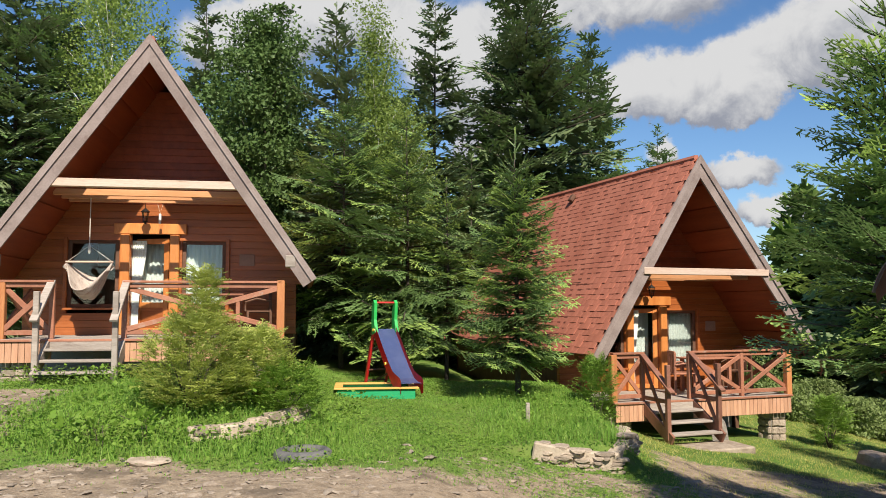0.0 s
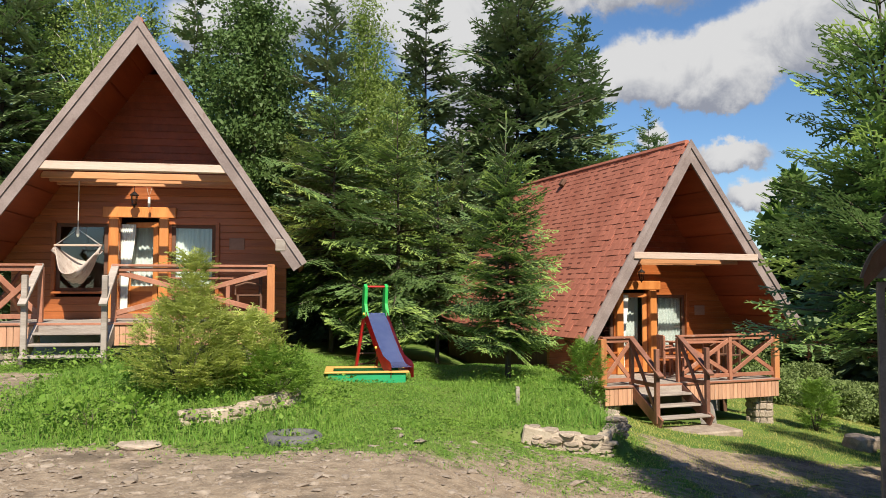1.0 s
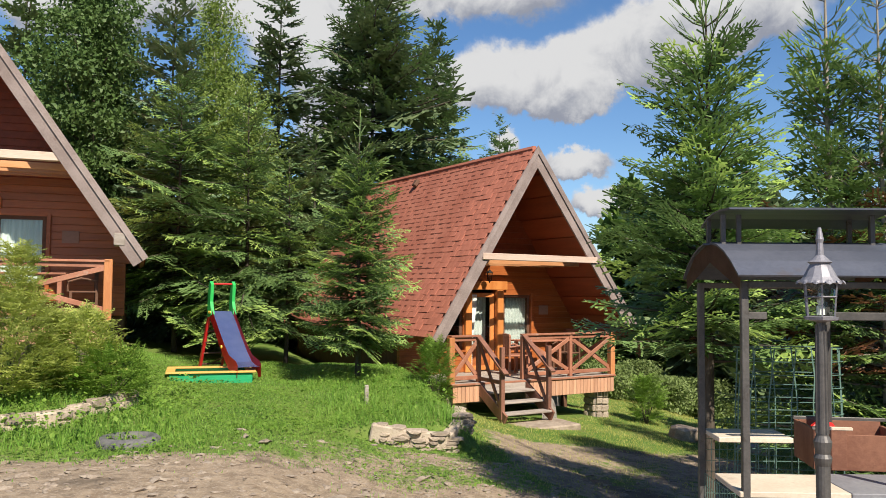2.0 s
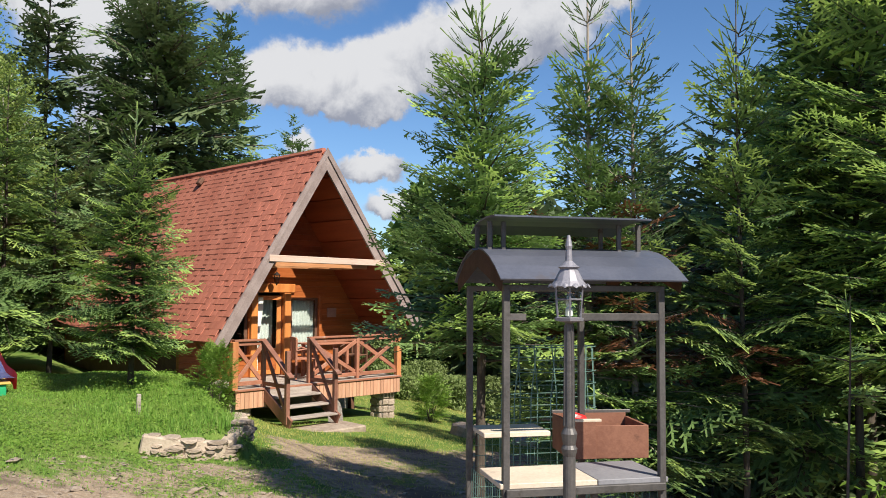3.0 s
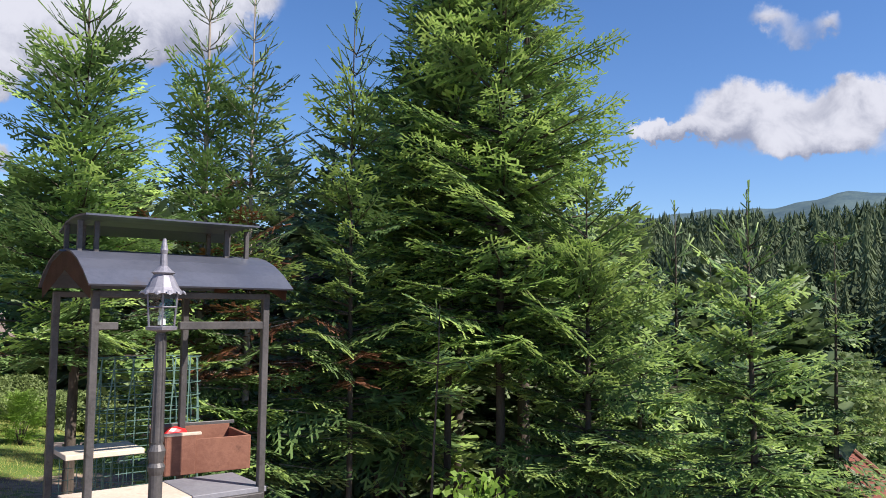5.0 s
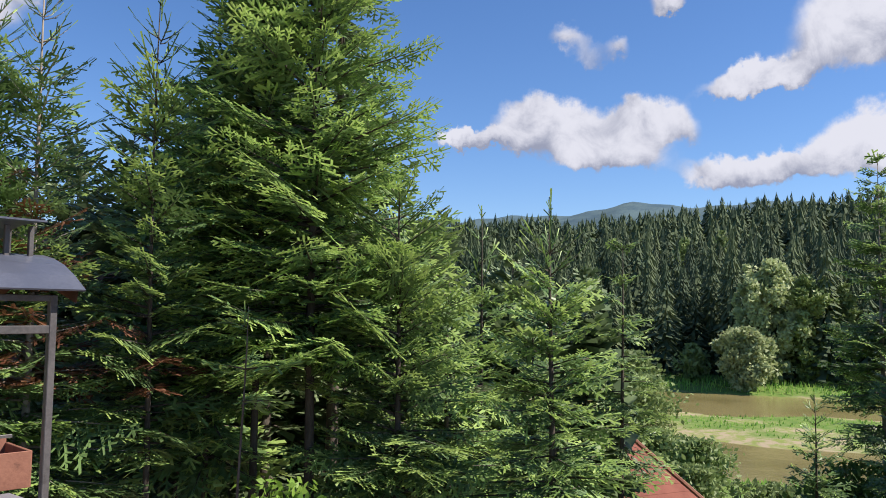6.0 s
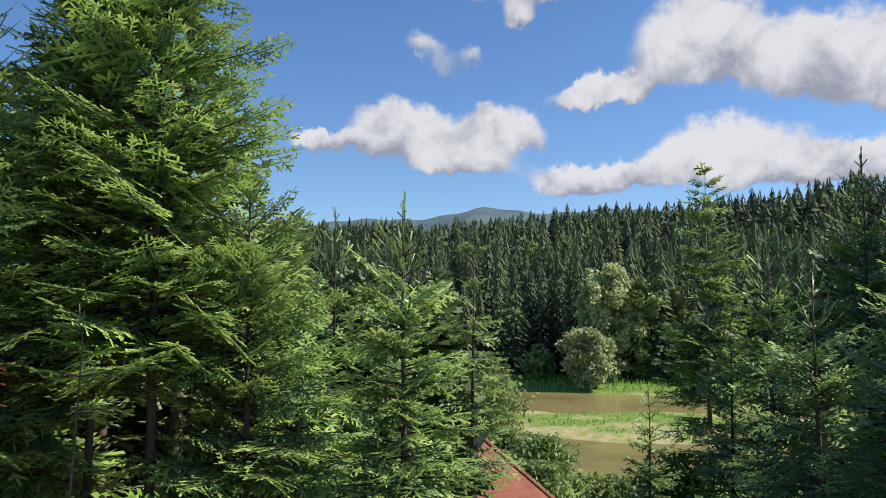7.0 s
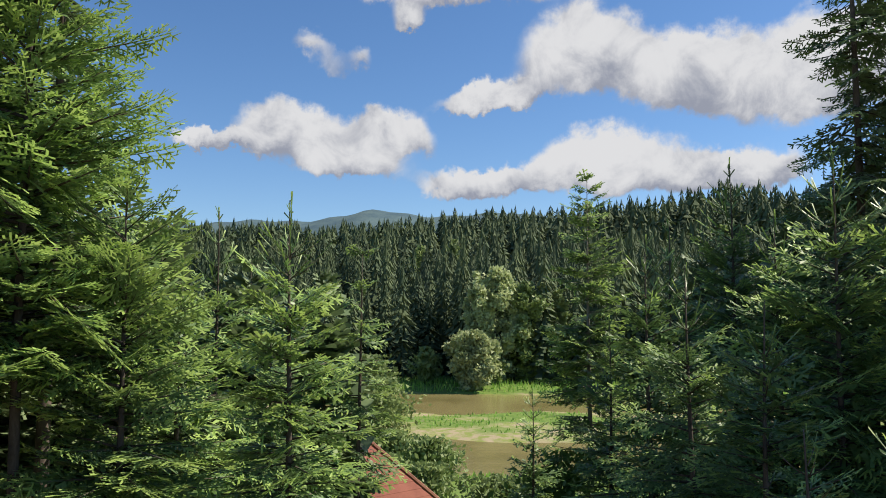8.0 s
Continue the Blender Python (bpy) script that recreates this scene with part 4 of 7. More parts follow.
leafy("burdock", at(56.3, 7.9), 1.15, 0.5, 98, "bright green broad-leaved burdock under the firs", 520, 0.05, "weed", "bark", 0.2, 0, "plant", 0.015, 12, stems=3, clump=0.6)
for k, (bx_, by_) in enumerate(((-3.75, 8.85), (-4.15, 9.0), (-3.3, 8.95))):
    leafy("burdock", (bx_, by_, float(ground_z(bx_, by_))), 0.30, 0.28, 190 + k, "broad-leaved burdock in the weedy bed", 45, 0.055, "weed", "bark", 0.1, 0, "plant", 0.008, 7, stems=2, clump=0.7, group="burdocks in the bed")
leafy("burdock", at(58.6, 7.7), 0.95, 0.4, 99, "smaller burdock with bright leaves", 320, 0.048, "weed", "bark", 0.2, 0, "plant", 0.015, 10, stems=3, clump=0.6)
conifer("fir_tree", at(24.3, 30), 8.0, 2.2, 620, "dark fir behind the lower cabin", 0, 0.02, 0.26, 9, 0.35, 0.6, taper=0.6, gaps=0.05, group="firs of the thicket")
# unseen spruces added towards the sun, out of view, to shade the slope
for k, (x, y, h) in enumerate([(10.5, -13.6, 23.5), (12.2, -14.5, 20), (9.3, -13.7, 14), (7.4, -13.4, 13), (15.5, -13.7, 16), (17.6, -13.0, 16.5), (19.6, -11.9, 16.5), (22.0, -10.4, 15), (9.5, -9.8, 10), (12.0, -9.6, 11), (14.5, -9.2, 10.5)]):
    conifer("spruce_tree", (x, y, float(ground_z(x, y))), h, 2.0, 640 + k, "unseen tall spruce added to shade the slope", 0, 0.1, 0.34, 8, 0.5, 0.4, mats=("spruce", "fir"), taper=0.6, category="spruce tree", group="spruces at the sunny edge")


# ---- A-frame cabins ----
WALL_Y = 1.92


def cabin(m, W, H, ze, Dl, Dr, L, setback, drop, label, shingled, steps, foot):
    """A steep-roofed timber cabin with a porch. Local x along the front, y to the back, z up from the deck's top.
    drop: height of the deck over the ground; foot: how far the lowest step lies below the deck."""
    c = thing("cabin", m, label, "cabin", "A-frame cabins")
    run = math.hypot(W, H)
    sx = 0.14 if steps == "upper" else 0.0
    slope = math.atan2(H, W)
    y0 = lambda u: setback * u           # the gable leans back towards the ridge
    half = lambda z: W * (1 - (z - ze) / H)
    # roof decks, one slab each side, with a sloped front edge
    for sgn, nm in ((-1, "roof_slope"), (1, "roof_slope")):
        bm = bmesh.new()
        nrm = Vector((sgn * math.sin(slope), 0, math.cos(slope)))
        v = []
        for t in (0, -0.10):
            o = nrm * t
            v.append([bm.verts.new(p) for p in (Vector((sgn * W, 0, ze)) + o, Vector((0, setback, ze + H)) + o, Vector((0, L, ze + H)) + o, Vector((sgn * W, L, ze)) + o)])
        a, b = v
        bm.faces.new(a), bm.faces.new(b[::-1])
        for i in range(4):
            bm.faces.new((a[i], b[i], b[(i + 1) % 4], a[(i + 1) % 4]))
        bmesh.ops.recalc_face_normals(bm, faces=bm.faces)
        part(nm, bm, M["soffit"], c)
        # soffit boards seen from below
        for k in range(9):
            u0, u1 = (k + 0.03) / 9, (k + 0.97) / 9
            bm = bmesh.new()
            q = []
            for t in (-0.104, -0.122):
                q.append([bm.verts.new(Vector((sgn * W * (1 - u), y, ze + H * u)) + nrm * t) for u, y in ((u0, y0(u0) + 0.05), (u1, y0(u1) + 0.05), (u1, WALL_Y + 0.1), (u0, WALL_Y + 0.1))])
            a, b = q
            bm.faces.new(a), bm.faces.new(b[::-1])
            for i in range(4):
                bm.faces.new((a[i], b[i], b[(i + 1) % 4], a[(i + 1) % 4]))
            bmesh.ops.recalc_face_normals(bm, faces=bm.faces)
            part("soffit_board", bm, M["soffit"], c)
        # barge boards: a deep one and a thin capping one
        for dep, thick, out, mat in ((0.25, 0.045, 0.0, "barge"), (0.10, 0.03, -0.03, "barge")):
            bm = bmesh.new()
            q = []
            for yy in (-0.05 + out, -0.05 + out + thick):
                pts = []
                top = 0.04 if dep < 0.2 else 0.02
                for t in (top, top - dep):
                    p1, p2 = Vector((sgn * (W + 0.02), yy, ze - 0.03)), Vector((0, yy + setback, ze + H))
                    p1 = p1 + nrm * t
                    # meet the other side on the middle line
                    p2 = Vector((0, yy + setback, ze + H + t / math.cos(slope)))
                    pts += [p1, p2]
                q.append([bm.verts.new(p) for p in (pts[0], pts[1], pts[3], pts[2])])
            a, b = q
            bm.faces.new(a), bm.faces.new(b[::-1])
            for i in range(4):
                bm.faces.new((a[i], b[i], b[(i + 1) % 4], a[(i + 1) % 4]))
            bmesh.ops.recalc_face_normals(bm, faces=bm.faces)
            part("barge_board", bm, M[mat], c)
        if steps == "upper":
            part("purlin", boxm((0.17, 0.42, 0.2), Matrix.Translation((sgn * (half(1.25) - 0.22), 0.16, 1.28)), 0.01), M["grey_wood"], c)
    part("ridge_cap", tube([(0, setback + 0.06, ze + H + 0.02), (0, L, ze + H + 0.02)], 0.07, 6), M["shingle"], c)
    # gable wall of squared logs, cut round door and windows
    holes = [(-1.70, -0.80, 0.50, 1.76), (-0.59, 0.11, 0.0, 1.82), (0.33, 1.13, 0.45, 1.76)]
    row = 0.135
    k = 0
    while k * row < ze + H - 0.45:
        z0, z1 = k * row, (k + 1) * row
        w = half(max(z1, ze)) - 0.075
        if z1 <= ze:
            w = W - 0.32
        cuts = sorted((a, b) for a, b, h0, h1 in holes if h0 < z1 - 0.02 and h1 > z0 + 0.02)
        x = -w
        for a, b in cuts + [(w, w)]:
            if a - x > 0.05:
                # logs from 2.3 m up take the darker soffit colour for the gable's shade
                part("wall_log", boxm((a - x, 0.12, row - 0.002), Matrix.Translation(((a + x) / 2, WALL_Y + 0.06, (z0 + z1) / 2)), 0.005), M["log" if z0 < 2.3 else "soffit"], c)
            x = max(x, b)
        k += 1
    # side walls, the eaves' shade put into their dark colour, and back wall
    for sgn in (-1, 1):
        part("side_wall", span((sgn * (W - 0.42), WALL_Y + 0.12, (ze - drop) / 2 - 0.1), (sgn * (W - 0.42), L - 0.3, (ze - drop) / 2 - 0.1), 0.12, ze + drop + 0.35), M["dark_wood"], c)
    bm = bmesh.new()
    f = [bm.verts.new(p) for p in ((-W + 0.35, L - 0.25, -drop - 0.2), (W - 0.35, L - 0.25, -drop - 0.2), (W - 0.35, L - 0.25, ze + 0.3), (0, L - 0.25, ze + H - 0.3), (-W + 0.35, L - 0.25, ze + 0.3))]
    bmesh.ops.solidify(bm, geom=[bm.faces.new(f)], thickness=0.1)
    part("back_wall", bm, M["log"], c)
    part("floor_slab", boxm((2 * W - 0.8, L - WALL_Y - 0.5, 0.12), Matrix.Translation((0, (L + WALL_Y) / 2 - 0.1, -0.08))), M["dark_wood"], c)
    part("plinth", boxm((2 * W - 1.0, L - WALL_Y - 0.6, drop + 0.3), Matrix.Translation((0, (L + WALL_Y) / 2 - 0.1, -drop / 2 - 0.3))), M["concrete"], c)
    # room back and ceiling in a dark tone that stands for the unlit inside
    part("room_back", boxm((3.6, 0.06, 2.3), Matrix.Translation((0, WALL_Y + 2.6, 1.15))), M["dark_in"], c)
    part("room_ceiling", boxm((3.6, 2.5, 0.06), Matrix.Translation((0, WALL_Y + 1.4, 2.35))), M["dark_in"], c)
    # tie beam and three joists across the open porch
    zb = 2.55
    part("tie_beam", boxm((2 * half(zb) - 0.16, 0.13, 0.135), Matrix.Translation((0, 0.10, zb)), 0.008), M["pale_beam"], c, "pale unpainted tie beam")
    for yy in (0.68, 1.16, 1.60):
        part("joist", boxm((2 * half(2.5) - 0.25, 0.07, 0.11), Matrix.Translation((0, yy, 2.475)), 0.006), M["joist_wood"], c)
    # door and window posts
    for x, w in ((-0.685, 0.17), (0.20, 0.17)):
        part("door_post", boxm((w, 0.10, 1.86), Matrix.Translation((x, WALL_Y - 0.04, 0.93)), 0.012), M["frame_wood"], c)
    for x, w in ((-1.73, 0.07), (1.165, 0.07)):
        part("window_post", boxm((w, 0.06, 1.36), Matrix.Translation((x, WALL_Y - 0.02, 1.12)), 0.008), M["log"], c)
    part("lintel_board", boxm((1.30, 0.06, 0.20), Matrix.Translation((-0.24, WALL_Y - 0.035, 1.97)), 0.01), M["frame_wood"], c)
    for a, b, h0, h1 in (holes[0], holes[2]):
        win = part("window", frame_mesh(a, b, h0, h1, WALL_Y + 0.03, 0.07, 0.06), M["dark_wood"], c)
        p = part("pane", boxm((b - a - 0.1, 0.008, h1 - h0 - 0.1), Matrix.Translation(((a + b) / 2, WALL_Y + 0.04, (h0 + h1) / 2))), M["glass"], win)
        p.visible_shadow = False
        part("sill", boxm((b - a + 0.1, 0.14, 0.04), Matrix.Translation(((a + b) / 2, WALL_Y - 0.03, h0 - 0.02)), 0.006), M["log"], win)
    part("curtain", drape(0.37, 1.09, 0.50, 1.72, WALL_Y + 0.14), M["curtain"], c, "white pleated window curtain", True)
    part("curtain", drape(-0.59, -0.33, 0.12, 1.76, WALL_Y + 0.13, 0.5), M["curtain"], c, "white door curtain drawn aside", True)
    part("curtain", drape(-0.60, 0.12, 0.06, 1.78, WALL_Y + 0.42), M["curtain"], c, "white curtain hanging inside the door", True)
    # door leaf, standing half open inwards
    leaf = part("door", frame_mesh(0, 0.66, 0.02, 1.80, 0, 0.10, 0.05, 0.55), M["frame_wood"], c, "glazed timber door standing ajar")
    leaf.matrix_local = Matrix.Translation((0.10, WALL_Y + 0.07, 0)) @ Matrix.Rotation(radians(180 - 20), 4, "Z")
    p = part("pane", boxm((0.48, 0.008, 1.18), Matrix.Translation((0.33, 0.025, 1.13))), M["glass"], leaf)
    p.visible_shadow = False
    part("door_panel", boxm((0.48, 0.03, 0.46), Matrix.Translation((0.33, 0.025, 0.33)), 0.006), M["log"], leaf)
    part("handle", tube([(0.61, -0.03, 0.95), (0.61, -0.06, 0.95), (0.52, -0.06, 0.95)], 0.009, 6), M["grey_metal"], leaf)
    # deck: joist frame, planks, fascia of upright boards
    for k in range(15):
        y = 0.16 + k * 0.125
        part("deck_plank", boxm((Dl + Dr, 0.119, 0.035), Matrix.Translation(((Dr - Dl) / 2, y, -0.0175)), 0.004), M["grey_wood"], c)
    n = int((Dl + Dr) / 0.1)
    for k in range(n):
        x = -Dl + (k + 0.5) * (Dl + Dr) / n
        if -1.55 + sx < x < -0.45 + sx:
            continue
        part("fascia_board", boxm((0.094, 0.022, 0.33), Matrix.Translation((x, 0.09, -0.215)), 0.005), M["fascia"], c)
    part("deck_edge", boxm((Dl + Dr + 0.06, 0.07, 0.04), Matrix.Translation(((Dr - Dl) / 2, 0.085, -0.025)), 0.006), M["rail"], c)
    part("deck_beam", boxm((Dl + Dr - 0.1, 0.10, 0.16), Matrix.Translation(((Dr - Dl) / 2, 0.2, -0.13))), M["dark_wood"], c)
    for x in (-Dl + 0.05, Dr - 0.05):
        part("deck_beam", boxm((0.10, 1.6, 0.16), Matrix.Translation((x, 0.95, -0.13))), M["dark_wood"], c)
    # railing: posts, top and bottom rails, crossed braces
    rh = 0.95
    yr = 0.17
    bays = [(-Dl, -1.56), (-0.44, 0.86), (0.86, Dr)] if steps == "lower" else [(-Dl, -1.56 + sx), (-0.44 + sx, Dr)]
    for x, w in ((-Dl, 0.13), (Dr, 0.13)):
        part("railing_post", boxm((w, 0.13, rh + (0.03 if x > 0 else -0.02)), Matrix.Translation((x, yr, (rh + (0.03 if x > 0 else -0.02)) / 2 - 0.02)), 0.01), M["newel"], c)
    posts = {b for a, b in bays if b < Dr - 0.01} | {a for a, b in bays if a > -Dl + 0.01}
    for x in sorted(posts):
        part("railing_post", boxm((0.08, 0.08, rh - 0.05), Matrix.Translation((x, yr, (rh - 0.05) / 2)), 0.006), M["rail"], c)
    for a, b in bays:
        part("top_rail", boxm((b - a + 0.05, 0.13, 0.04), Matrix.Translation(((a + b) / 2, yr, rh - 0.02)), 0.006), M["rail"], c)
        part("under_rail", boxm((b - a, 0.05, 0.07), Matrix.Translation(((a + b) / 2, yr, rh - 0.085)), 0.005), M["rail"], c)
        part("bottom_rail", boxm((b - a, 0.05, 0.08), Matrix.Translation(((a + b) / 2, yr, 0.10)), 0.005), M["rail"], c)
        part("brace", span((a + 0.05, yr - 0.02, 0.15), (b - 0.05, yr - 0.02, rh - 0.13), 0.035, 0.085), M["rail"], c)
        part("brace", span((a + 0.05, yr + 0.02, rh - 0.13), (b - 0.05, yr + 0.02, 0.15), 0.035, 0.085), M["rail"], c)
    for sgn, x in ((-1, -Dl), (1, Dr)):
        part("side_top_rail", boxm((0.12, 1.45, 0.04), Matrix.Translation((x, 0.95, rh - 0.02)), 0.006), M["rail"], c)
        part("side_brace", span((x, 0.25, 0.15), (x, 1.6, rh - 0.12), 0.035, 0.085), M["rail"], c)
        part("side_brace", span((x + 0.02, 0.25, rh - 0.12), (x + 0.02, 1.6, 0.15), 0.035, 0.085), M["rail"], c)
    # steps with slanting handrails
    ns = 3
    going = 0.27 if steps == "lower" else 0.23
    for k in range(ns):
        z = -foot * (k + 1) / (ns + 1)
        part("tread", boxm((1.18 if k else 1.12, 0.27, 0.042), Matrix.Translation((-1.0 + sx, 0.02 - going * (k + 0.5), z)), 0.008), M["grey_wood"], c)
    part("riser_board", boxm((1.1, 0.03, 0.16), Matrix.Translation((-1.0 + sx, 0.07, -0.11)), 0.004), M["grey_wood"], c)
    ye = 0.05 - going * (ns + 0.1)
    for x in (-1.58 + sx, -0.42 + sx):
        part("stringer", span((x, 0.10, -0.12), (x, ye, -foot * 0.90), 0.05, 0.22), M["grey_wood" if steps == "upper" else "stair_wood"], c)
        hl = 0.80
        part("stair_post", boxm((0.085, 0.085, foot * 0.85 + hl - 0.02), Matrix.Translation((x, ye + 0.12, -foot * 0.9 + (foot * 0.85 + hl) / 2)), 0.008), M["grey_wood" if steps == "upper" else "stair_wood"], c)
        part("stair_rail", span((x, yr, rh - 0.01), (x, ye - 0.02, -foot * 0.9 + hl + 0.05 + 0.04), 0.12, 0.045), M["grey_wood" if steps == "upper" else "stair_wood"], c)
        if steps == "lower":
            part("stair_brace", span((x, yr - 0.04, rh - 0.12), (x, ye + 0.16, -foot * 0.6), 0.035, 0.075), M["stair_wood"], c)
            part("stair_brace", span((x, yr - 0.04, 0.08), (x, ye + 0.16, -foot * 0.9 + hl - 0.08), 0.035, 0.075), M["stair_wood"], c)
    # roof shingles in courses
    if shingled:
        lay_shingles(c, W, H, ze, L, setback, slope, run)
    else:
        for sgn in (-1, 1):
            nrm = Vector((sgn * math.sin(slope), 0, math.cos(slope)))
            rows = []
            for k in range(30):
                u = k / 30
                p = Vector((sgn * W * (1 - u), 0, ze + H * u)) + nrm * 0.012
                y_a, y_b = y0(u) - 0.03, L
                d = Vector((-sgn * math.cos(slope), 0, math.sin(slope))) * (run / 30 * 1.1)
                a_, b_ = p + nrm * 0.012, p + d
                rows += [[(a_.x, y_a, a_.z), (a_.x, y_b, a_.z), (b_.x, y_b, b_.z)], [(a_.x, y_a, a_.z), (b_.x, y_b, b_.z), (b_.x, y_a, b_.z)]]
            tagged(soup("shingle_layer", np.array(rows), M["shingle"], c), kind="stuff")
    if shingled:
        vent = part("roof_vent", boxm((0.20, 0.16, 0.10), None, 0.015), M["dark_wood"], c)
        vent.matrix_local = Matrix.Translation((-W * 0.09, 5.0, ze + H * 0.93)) @ Matrix.Rotation(-slope, 4, "Y") @ Matrix.Translation((0, 0, 0.06))
    return c


def frame_mesh(a, b, h0, h1, y, w, t, mid=None):
    """A rectangular frame with real members, optionally with a middle rail."""
    bm = bmesh.new()
    for x in (a + w / 2, b - w / 2):
        add_box(bm, (w, t, h1 - h0), Matrix.Translation((x, y + t / 2, (h0 + h1) / 2)), 0.005)
    for z in [h0 + w / 2, h1 - w / 2] + ([mid] if mid else []):
        add_box(bm, (b - a - 2 * w + 0.002, t * 0.96, w), Matrix.Translation(((a + b) / 2, y + t / 2, z)), 0.005)
    return bm


def drape(a, b, z0, z1, y, gather=0.0):
    """A pleated curtain."""
    bm = bmesh.new()
    n, rows = 40, 8
    grid = []
    for j in range(rows + 1):
        v = j / rows
        z = z1 + (z0 - z1) * v
        pull = 1 - gather * math.sin(math.pi * min(1, v * 1.25) * 0.5) ** 2
        grid.append([bm.verts.new((a + (b - a) * pull * i / n, y + 0.022 * math.sin(i * 1.25 + 0.4 * math.sin(v * 3)) * (0.6 + 0.5 * v), z)) for i in range(n + 1)])
    for r0, r1 in zip(grid, grid[1:]):
        for i in range(n):
            bm.faces.new((r0[i], r0[i + 1], r1[i + 1], r1[i]))
    return bm


def lay_shingles(c, W, H, ze, L, setback, slope, run):
    """Cut tabs in courses on both slopes; the slope that the drive sees has its nearest 300 tabs as pieces."""
    rng = random.Random(7)
    expo = 0.142
    rows = int(run / expo)
    tabw = 0.30
    pool = []
    for k in range(6):
        w = tabw * rng.choice((0.45, 0.52, 0.6, 0.66))
        t = rng.choice((0.010, 0.014, 0.018))
        me_b = boxm((expo * 1.25, w, t), Matrix.Translation((expo * 0.5, 0, t / 2)))
        me = bpy.data.meshes.new("shingle")
        me_b.to_mesh(me)
        me_b.free()
        me.materials.append(M["shingle"])
        pool.append(me)
    loose = {}
    count = 0
    for sgn in (-1, 1):
        X = Vector((-sgn * math.cos(slope), 0, math.sin(slope)))     # up the slope
        Z = Vector((sgn * math.sin(slope), 0, math.cos(slope)))
        Y = Z.cross(X)
        rot = Matrix((X, Y, Z)).transposed().to_4x4()
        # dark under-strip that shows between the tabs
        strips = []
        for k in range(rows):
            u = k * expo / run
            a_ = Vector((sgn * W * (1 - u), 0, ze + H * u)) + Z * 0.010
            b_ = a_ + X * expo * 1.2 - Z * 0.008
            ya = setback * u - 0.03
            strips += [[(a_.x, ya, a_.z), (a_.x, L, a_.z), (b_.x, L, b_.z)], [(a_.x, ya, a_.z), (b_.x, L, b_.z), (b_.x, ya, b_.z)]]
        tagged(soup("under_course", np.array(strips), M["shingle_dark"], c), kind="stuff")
        tabs, bands, dark = [], [], []
        for k in range(rows if sgn < 0 else 0):
            u = k * expo / run
            y = setback * u - 0.03 + (0.085 if k % 2 else 0.0)
            while y < L - 0.1:
                w = rng.uniform(0.15, 0.19)
                tabs.append((y, k, w))
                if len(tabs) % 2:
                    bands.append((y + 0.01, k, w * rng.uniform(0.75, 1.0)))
                y += w + rng.choice((0.0, 0.004, 0.008))
        tabs.sort()
        # dark strips that paint a shadow line below every other tab
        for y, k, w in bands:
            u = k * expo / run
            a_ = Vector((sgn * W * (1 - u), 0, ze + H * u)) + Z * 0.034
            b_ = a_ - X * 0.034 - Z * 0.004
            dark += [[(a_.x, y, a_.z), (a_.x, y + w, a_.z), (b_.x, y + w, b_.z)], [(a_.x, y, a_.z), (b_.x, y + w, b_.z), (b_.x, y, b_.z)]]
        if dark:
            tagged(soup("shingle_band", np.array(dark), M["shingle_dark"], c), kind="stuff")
        for y, k, w in tabs:
            u = k * expo / run
            t = 0.008 + 0.010 * rng.random()
            tilt = 0.02 + 0.02 * rng.random()
            o = Vector((sgn * W * (1 - u), y + w / 2, ze + H * u)) + Z * (0.012 + t)
            m = Matrix.Translation(o) @ rot @ Matrix.Rotation(tilt, 4, "Y")
            if sgn < 0 and count < 300:
                ob = new("shingle", pool[rng.randrange(6)])
                s = w / max(0.05, ob.data.vertices[0].co.y * -2 if ob.data.vertices[0].co.y < 0 else ob.data.vertices[0].co.y * 2)
                ob.parent = c
                ob.matrix_local = m @ Matrix.Diagonal((1, s, 1, 1))
                count += 1
            else:
                e = expo * 1.2
                p = [m @ Vector(q) for q in ((-0.01, -w / 2, 0.006), (-0.01, w / 2, 0.006), (e, w / 2, 0.006), (e, -w / 2, 0.006), (-0.01, -w / 2, -0.012), (-0.01, w / 2, -0.012), (e, w / 2, -0.012), (e, -w / 2, -0.012))]
                loose.setdefault(sgn, []).extend([[p[a], p[b], p[d]] for a, b, d in ((0, 1, 2), (0, 2, 3), (0, 4, 5), (0, 5, 1), (1, 5, 6), (1, 6, 2), (0, 3, 7), (0, 7, 4))])
    for sgn, tr in loose.items():
        ob = soup("shingle_layer", np.array([[tuple(q) for q in t] for t in tr]), M["shingle"], c)
        tagged(ob, kind="stuff")


UPPER = pose(-4.92, 13.17, 1.092, 0, 0, 9.5)
LOWER = pose(5.43, 16.33, -0.24, 0, 0, 20.8)
upper_cabin = cabin(UPPER, 2.765, 4.03, 1.005, 2.19, 2.22, 7.5, 0.15, 0.70, "orange log cabin with steep gable and open porch", False, "upper", 0.66)
lower_cabin = cabin(LOWER, 2.747, 4.00, 0.925, 2.23, 2.08, 8.1, 0.28, 0.95, "log cabin with a steep red shingle roof", True, "lower", 0.72)


